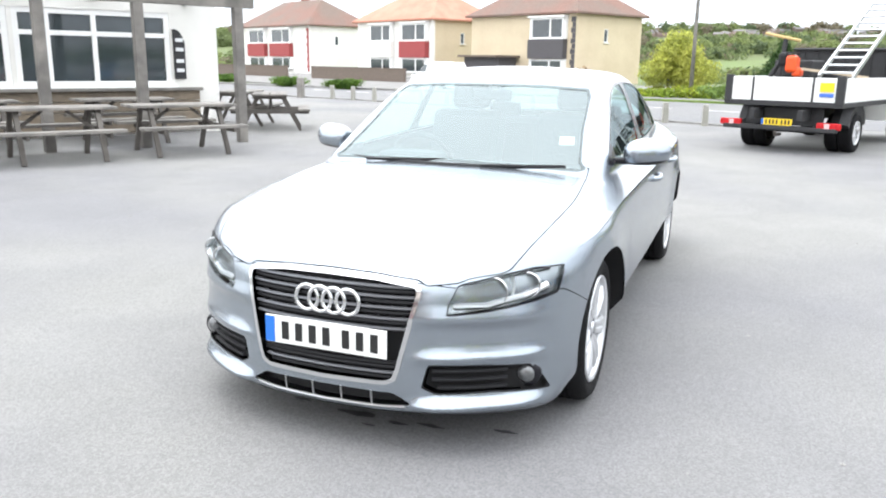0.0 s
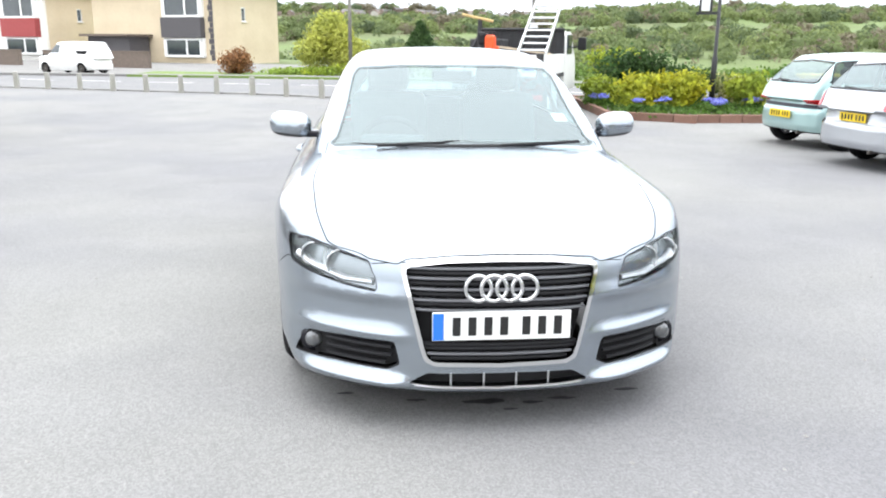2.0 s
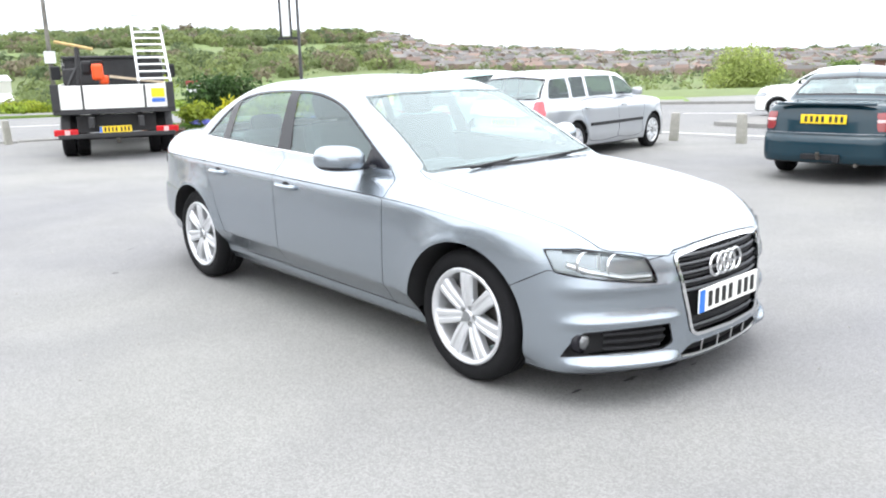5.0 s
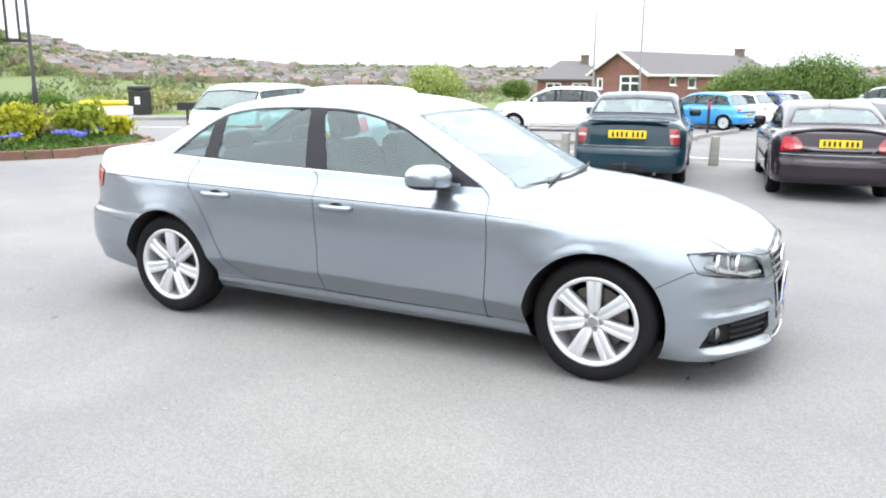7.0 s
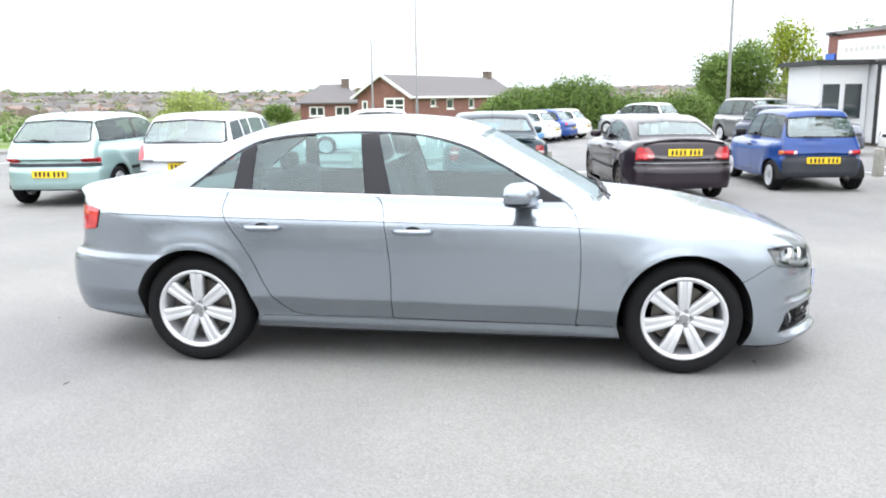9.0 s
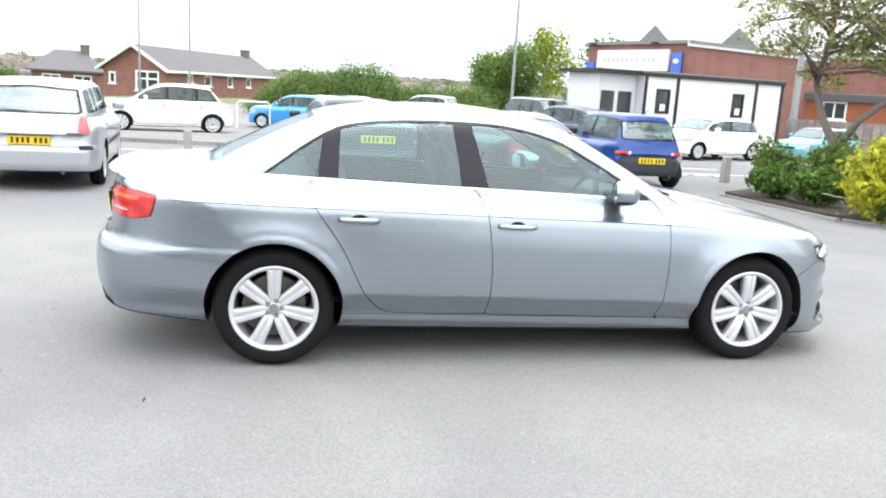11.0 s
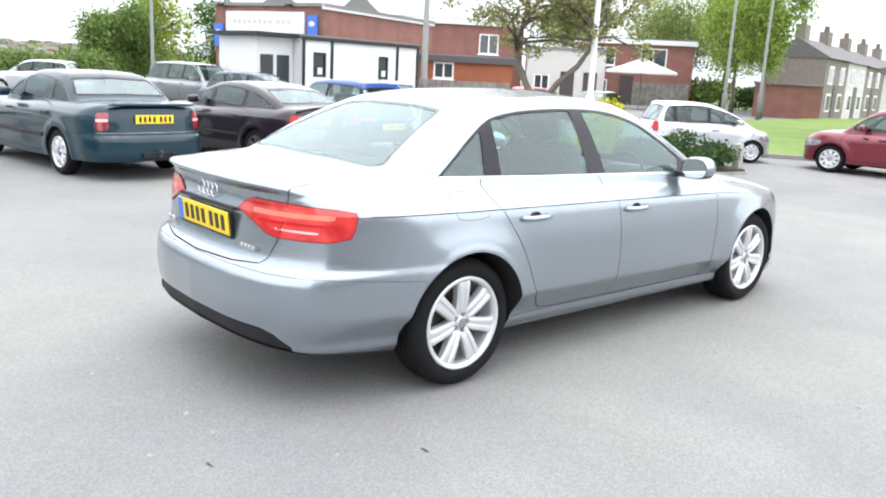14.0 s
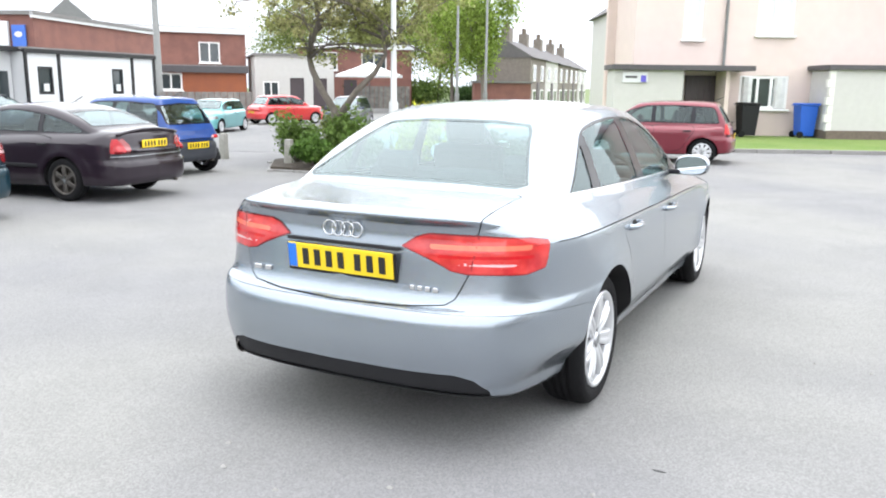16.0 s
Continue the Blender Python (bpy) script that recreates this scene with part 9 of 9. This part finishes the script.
def distance():
    tree("golden_tree", -36.7, -2.5, -0.1, 2.95, 1.75, -0.1, LEAF_SPRING, "rounded yellow-green tree beyond the road", 11, 19000, 0.075, 0.08, n=30, hollow=0.6)
    t = thing("conifer", pose(-41.0, 2.3, -0.4), "dark green pointed conifer beyond the road", "tree")
    part("trunk", tube([(0, 0, 0), (0, 0, 2.6)], 0, 8, radii=[0.12, 0.03]), BARK, t)
    v, f = leaves([(0, 0, 0.2 + 0.36 * k, 1.7 - 0.2 * k, 1.7 - 0.2 * k, 0.5) for k in range(8)], 26000, 0.07, 12, 0.6)
    fast("crown", v, f, LEAF_DARK, t)
    g = "trees across the road"
    tree("chestnut_tree", 9.4, 33.7, -0.1, 4.2, 1.95, -0.2, LEAF_HEDGE, "dense round-headed green tree", 13, 26000, 0.07, 0.16, g, n=26, hollow=0.7)
    tree("young_tree", 13.1, 38.0, 0, 5.9, 1.6, 0.8, LEAF_LIME, "loose light green tree", 14, 3000, 0.1, 0.12, g)
    tree("young_tree", 17.5, 41.0, 0, 5.2, 1.8, 0.6, LEAF, "rounded light green tree beside the garage", 15, 3000, 0.1, 0.12, g)
    tree("round_tree", -28.6, 58.5, -2.3, 4.9, 3.3, 0.3, LEAF_PALE, "broad round pale green tree above the valley", 16, 11000, 0.12, 0.2, g, n=24)
    for i, (x, y, h, r, mt) in enumerate(((35.5, 16.4, 8.0, 1.9, LEAF_FRESH), (41.0, 21.0, 9.0, 2.5, LEAF_FRESH), (50.5, 30.5, 9.0, 3.6, LEAF_SOFT), (46.0, 24.5, 9.5, 2.8, LEAF_FRESH), (46.0, 37.0, 8.5, 3.8, LEAF_SOFT), (56.0, 36.0, 10.0, 4.0, LEAF_SOFT))):
        tree("street_tree", x, y, 0, h, r, 1.9, mt, "tall airy fresh green tree beside the lawn", 20 + i, 11000, 0.085, 0.13, "trees beside the lawn", n=26, hollow=0.15, gnarled=0.15)
    h = thing("hedge", pose(0, 0, 0), "tall dense green hedge behind the car lot", "hedge")
    rng = random.Random(8)
    top = curve([(-2.5, 0.5), (-1.6, 1.5), (-0.4, 2.0), (0.4, 1.8), (1.2, 2.3), (2.3, 2.35), (3.2, 2.2), (3.9, 1.5), (4.6, 1.6), (5.3, 1.5), (6.2, 1.7), (7.5, 1.4)])
    blobs = [(x, 31.0 - 0.16 * x + rng.uniform(-0.3, 0.3), 0.45 * float(top(x)) * rng.uniform(0.9, 1.1), 0.62, 0.8, 0.58 * float(top(x)) * rng.uniform(0.85, 1.1)) for x in np.arange(-2.4, 7.6, 0.3)]
    v, f = leaves(blobs, 42000, 0.06, 9, 0.72, 0.45)
    v[:, 2] = np.maximum(v[:, 2], 0)
    fast("foliage", v, f, LEAF_HEDGE, h)
    part("stem", tube([(-2.0, 31.3, 0.3), (7.4, 29.8, 0.3)], 0.2, 6), BARK, h)
    for i, (x, y) in enumerate(((-33.2, -22.6), (-31.9, -18.6), (-37.0, -29.5))):
        shrub("clipped_hedge", x, y, 0.0, 0.45, 1.3, 0.3, LEAF, "short clipped green hedge before the houses", 140 + i, 2200, 0.06, "hedges before the houses", kind_word="hedge")
    # verge bushes beyond the main road
    for i, (x, y, rx, rz, mt) in enumerate([(-32.5 + 1.5 * k * 0.6, -4 + 2.3 * k, 1.4, 0.26 + 0.10 * (k % 3), (LEAF_FRESH, LEAF_LIME, LEAF_HEDGE)[k % 3]) for k in range(11)]
                                           + [(-23.5, 15.5, 1.2, 0.5, LEAF), (-20.5, 18.5, 1.5, 0.55, LEAF_OLIVE), (-17, 21.5, 1.6, 0.6, LEAF), (-30, 10, 1.4, 0.8, LEAF_LIME)]):
        shrub("verge_bush", x, y, -0.05, rx, rx * 1.3, rz, mt, "low rough green bush on the verge", 120 + i, 1500, 0.08, "bushes on the verge")
    for i, (x, y, rx, rz, mt) in enumerate(((43.5, 29.5, 2.6, 1.1, LEAF_DARK), (46.0, 26.0, 2.6, 1.0, LEAF_HEDGE), (48.5, 23.0, 2.4, 0.9, LEAF_DARK), (40.5, 33.0, 2.8, 1.1, LEAF_HEDGE), (50.5, 34.0, 3.4, 1.5, LEAF_SOFT), (36.0, 37.0, 3.0, 1.2, LEAF_HEDGE))):
        shrub("garden_bush", x, y, 0, rx, rx, rz, mt, "large green bush behind the houses", 160 + i, 4200, 0.11, "bushes behind the houses", n=14)
    shrub("valley_bush", -22.9, 64.6, -0.95, 1.3, 1.3, 1.1, LEAF_HEDGE, "dense green bush beside the brick annexe", 171, 3500, 0.1)
    shrub("copper_shrub", -33.0, -6.7, -0.05, 0.9, 0.9, 0.75, LEAF_COPPER, "copper-leaved shrub before the beige house", 172, 2200, 0.07)
    # woods on the far slope
    rng = np.random.default_rng(4)
    sets = {"woodland": (FAR_GREEN, []), "dark_woodland": (FAR_DARK, []), "pale_woodland": (FAR_PALE, []), "brown_woodland": (FAR_BROWN, [])}
    for _ in range(9000):
        az = rng.uniform(66, 226)
        r = 95 + 700 * rng.random() ** 0.8
        if r < float(BRINK(az)) + 30:
            continue
        if 167 < az < 174.5 and 140 < r < 310:
            continue
        town = az < 142
        if town and rng.random() < 0.25 and r > 260:
            continue
        if not town and 0.5 + 0.5 * math.sin(r * 0.021 + az * 0.12) < 0.27 and r > 180:
            continue
        x, y = r * math.cos(radians(az)), r * math.sin(radians(az))
        s = rng.uniform(1.1, 2.9) * (1 + r / 500) * (0.7 if town else 1)
        key = rng.choice(["woodland", "dark_woodland", "pale_woodland", "brown_woodland"], p=[0.42, 0.18, 0.2, 0.20])
        sets[key][1].append((x, y, land(x, y) + s * 0.45, s, s, s * rng.uniform(0.6, 0.95)))
    for i, (key, (mt, rows)) in enumerate(sets.items()):
        v, f = leaves(rows, 60 * len(rows), -0.25, 60 + i, 0.85, 0.3)
        tagged(fast(key, v, f, mt), "distant trees on the valley slope", "trees", kind="stuff")
    # the town on the slope
    ROOFS = mat("distant grey roofs", (0.135, 0.128, 0.125), 0.9, vary=0.2, scale=0.1, island=0.4)
    ROOFS_RED = mat("distant red roofs", (0.17, 0.12, 0.10), 0.9, vary=0.2, scale=0.1, island=0.35)
    WALLS = mat("distant brick walls", (0.20, 0.15, 0.13), 0.9, vary=0.2, scale=0.1, island=0.4)
    WALLS_PALE = mat("distant rendered walls", (0.32, 0.305, 0.28), 0.9, vary=0.15, scale=0.1, island=0.3)
    town = [([], []), ([], []), ([], []), ([], [])]
    for _ in range(2600):
        az = rng.uniform(70, 143) if rng.random() < 0.9 else rng.uniform(143, 200)
        r = (390 + 400 * rng.random() ** 0.75) if az < 143 else rng.uniform(690, 800)
        x, y, a = r * math.cos(radians(az)), r * math.sin(radians(az)), rng.choice([0.0, 1.2]) + rng.uniform(-0.35, 0.35) + radians(az + 90)
        L, D, H = rng.uniform(2.6, 6.5), rng.uniform(2.2, 3.0), rng.uniform(2.2, 4.0)
        z = land(x, y) - 0.5
        ca, sa = math.cos(a), math.sin(a)
        q = [(x + ca * u - sa * w, y + sa * u + ca * w) for u, w in ((-L, -D), (L, -D), (L, D), (-L, D))]
        wv, wf = town[0 if rng.random() < 0.78 else 1]
        k = len(wv)
        m0 = [((q[0][0] + q[3][0]) / 2, (q[0][1] + q[3][1]) / 2), ((q[1][0] + q[2][0]) / 2, (q[1][1] + q[2][1]) / 2)]
        wv += [(px, py, z) for px, py in q] + [(px, py, z + H) for px, py in q] + [(px, py, z + H + 1.6) for px, py in m0]
        wf += [(k, k + 1, k + 5, k + 4), (k + 1, k + 2, k + 6, k + 9, k + 5), (k + 2, k + 3, k + 7, k + 6), (k + 3, k, k + 4, k + 8, k + 7)]
        rv, rf = town[2 if rng.random() < 0.78 else 3]
        k = len(rv)
        rv += [(px, py, z + H) for px, py in q] + [(px, py, z + H + 1.65) for px, py in m0]
        rf += [(k, k + 1, k + 5, k + 4), (k + 2, k + 3, k + 4, k + 5)]
    for (v, f), nm, mt, lab in zip(town, ("town_walls", "pale_town_walls", "town_roofs", "red_town_roofs"), (WALLS, WALLS_PALE, ROOFS, ROOFS_RED),
                                   ("brick walls of distant houses on the hillside", "pale walls of distant houses on the hillside", "grey roofs of distant houses on the hillside", "red roofs of distant houses on the hillside")):
        tagged(raw(nm, v, f, mt), lab, "houses", kind="stuff")
    g = "sheds in the valley"
    for i, (az, r, L, D, H) in enumerate(((169.6, 300, 30, 14, 4.6), (171.2, 262, 24, 10, 3.4), (168.6, 240, 15, 9, 3.2))):
        x, y = r * math.cos(radians(az)), r * math.sin(radians(az))
        s = thing("industrial_shed", pose(x, y, land(x, y) - 0.5, 0, 0, az + 96), "long white industrial shed in the valley", "shed", g)
        part("shed_wall", blocks(((0, 0, H / 2 - 1.0), (L, D, H + 2.0))), PANEL_GREY, s)
        part("roof", prism([(-D / 2 - 0.3, H), (D / 2 + 0.3, H), (0, H + 1.8)], L + 0.6, m=Matrix.Translation((-L / 2 - 0.3, 0, 0)) @ Matrix(((0, 0, 1, 0), (1, 0, 0, 0), (0, 1, 0, 0), (0, 0, 0, 1)))), SIGN_WHITE, s)


beds()
distance()
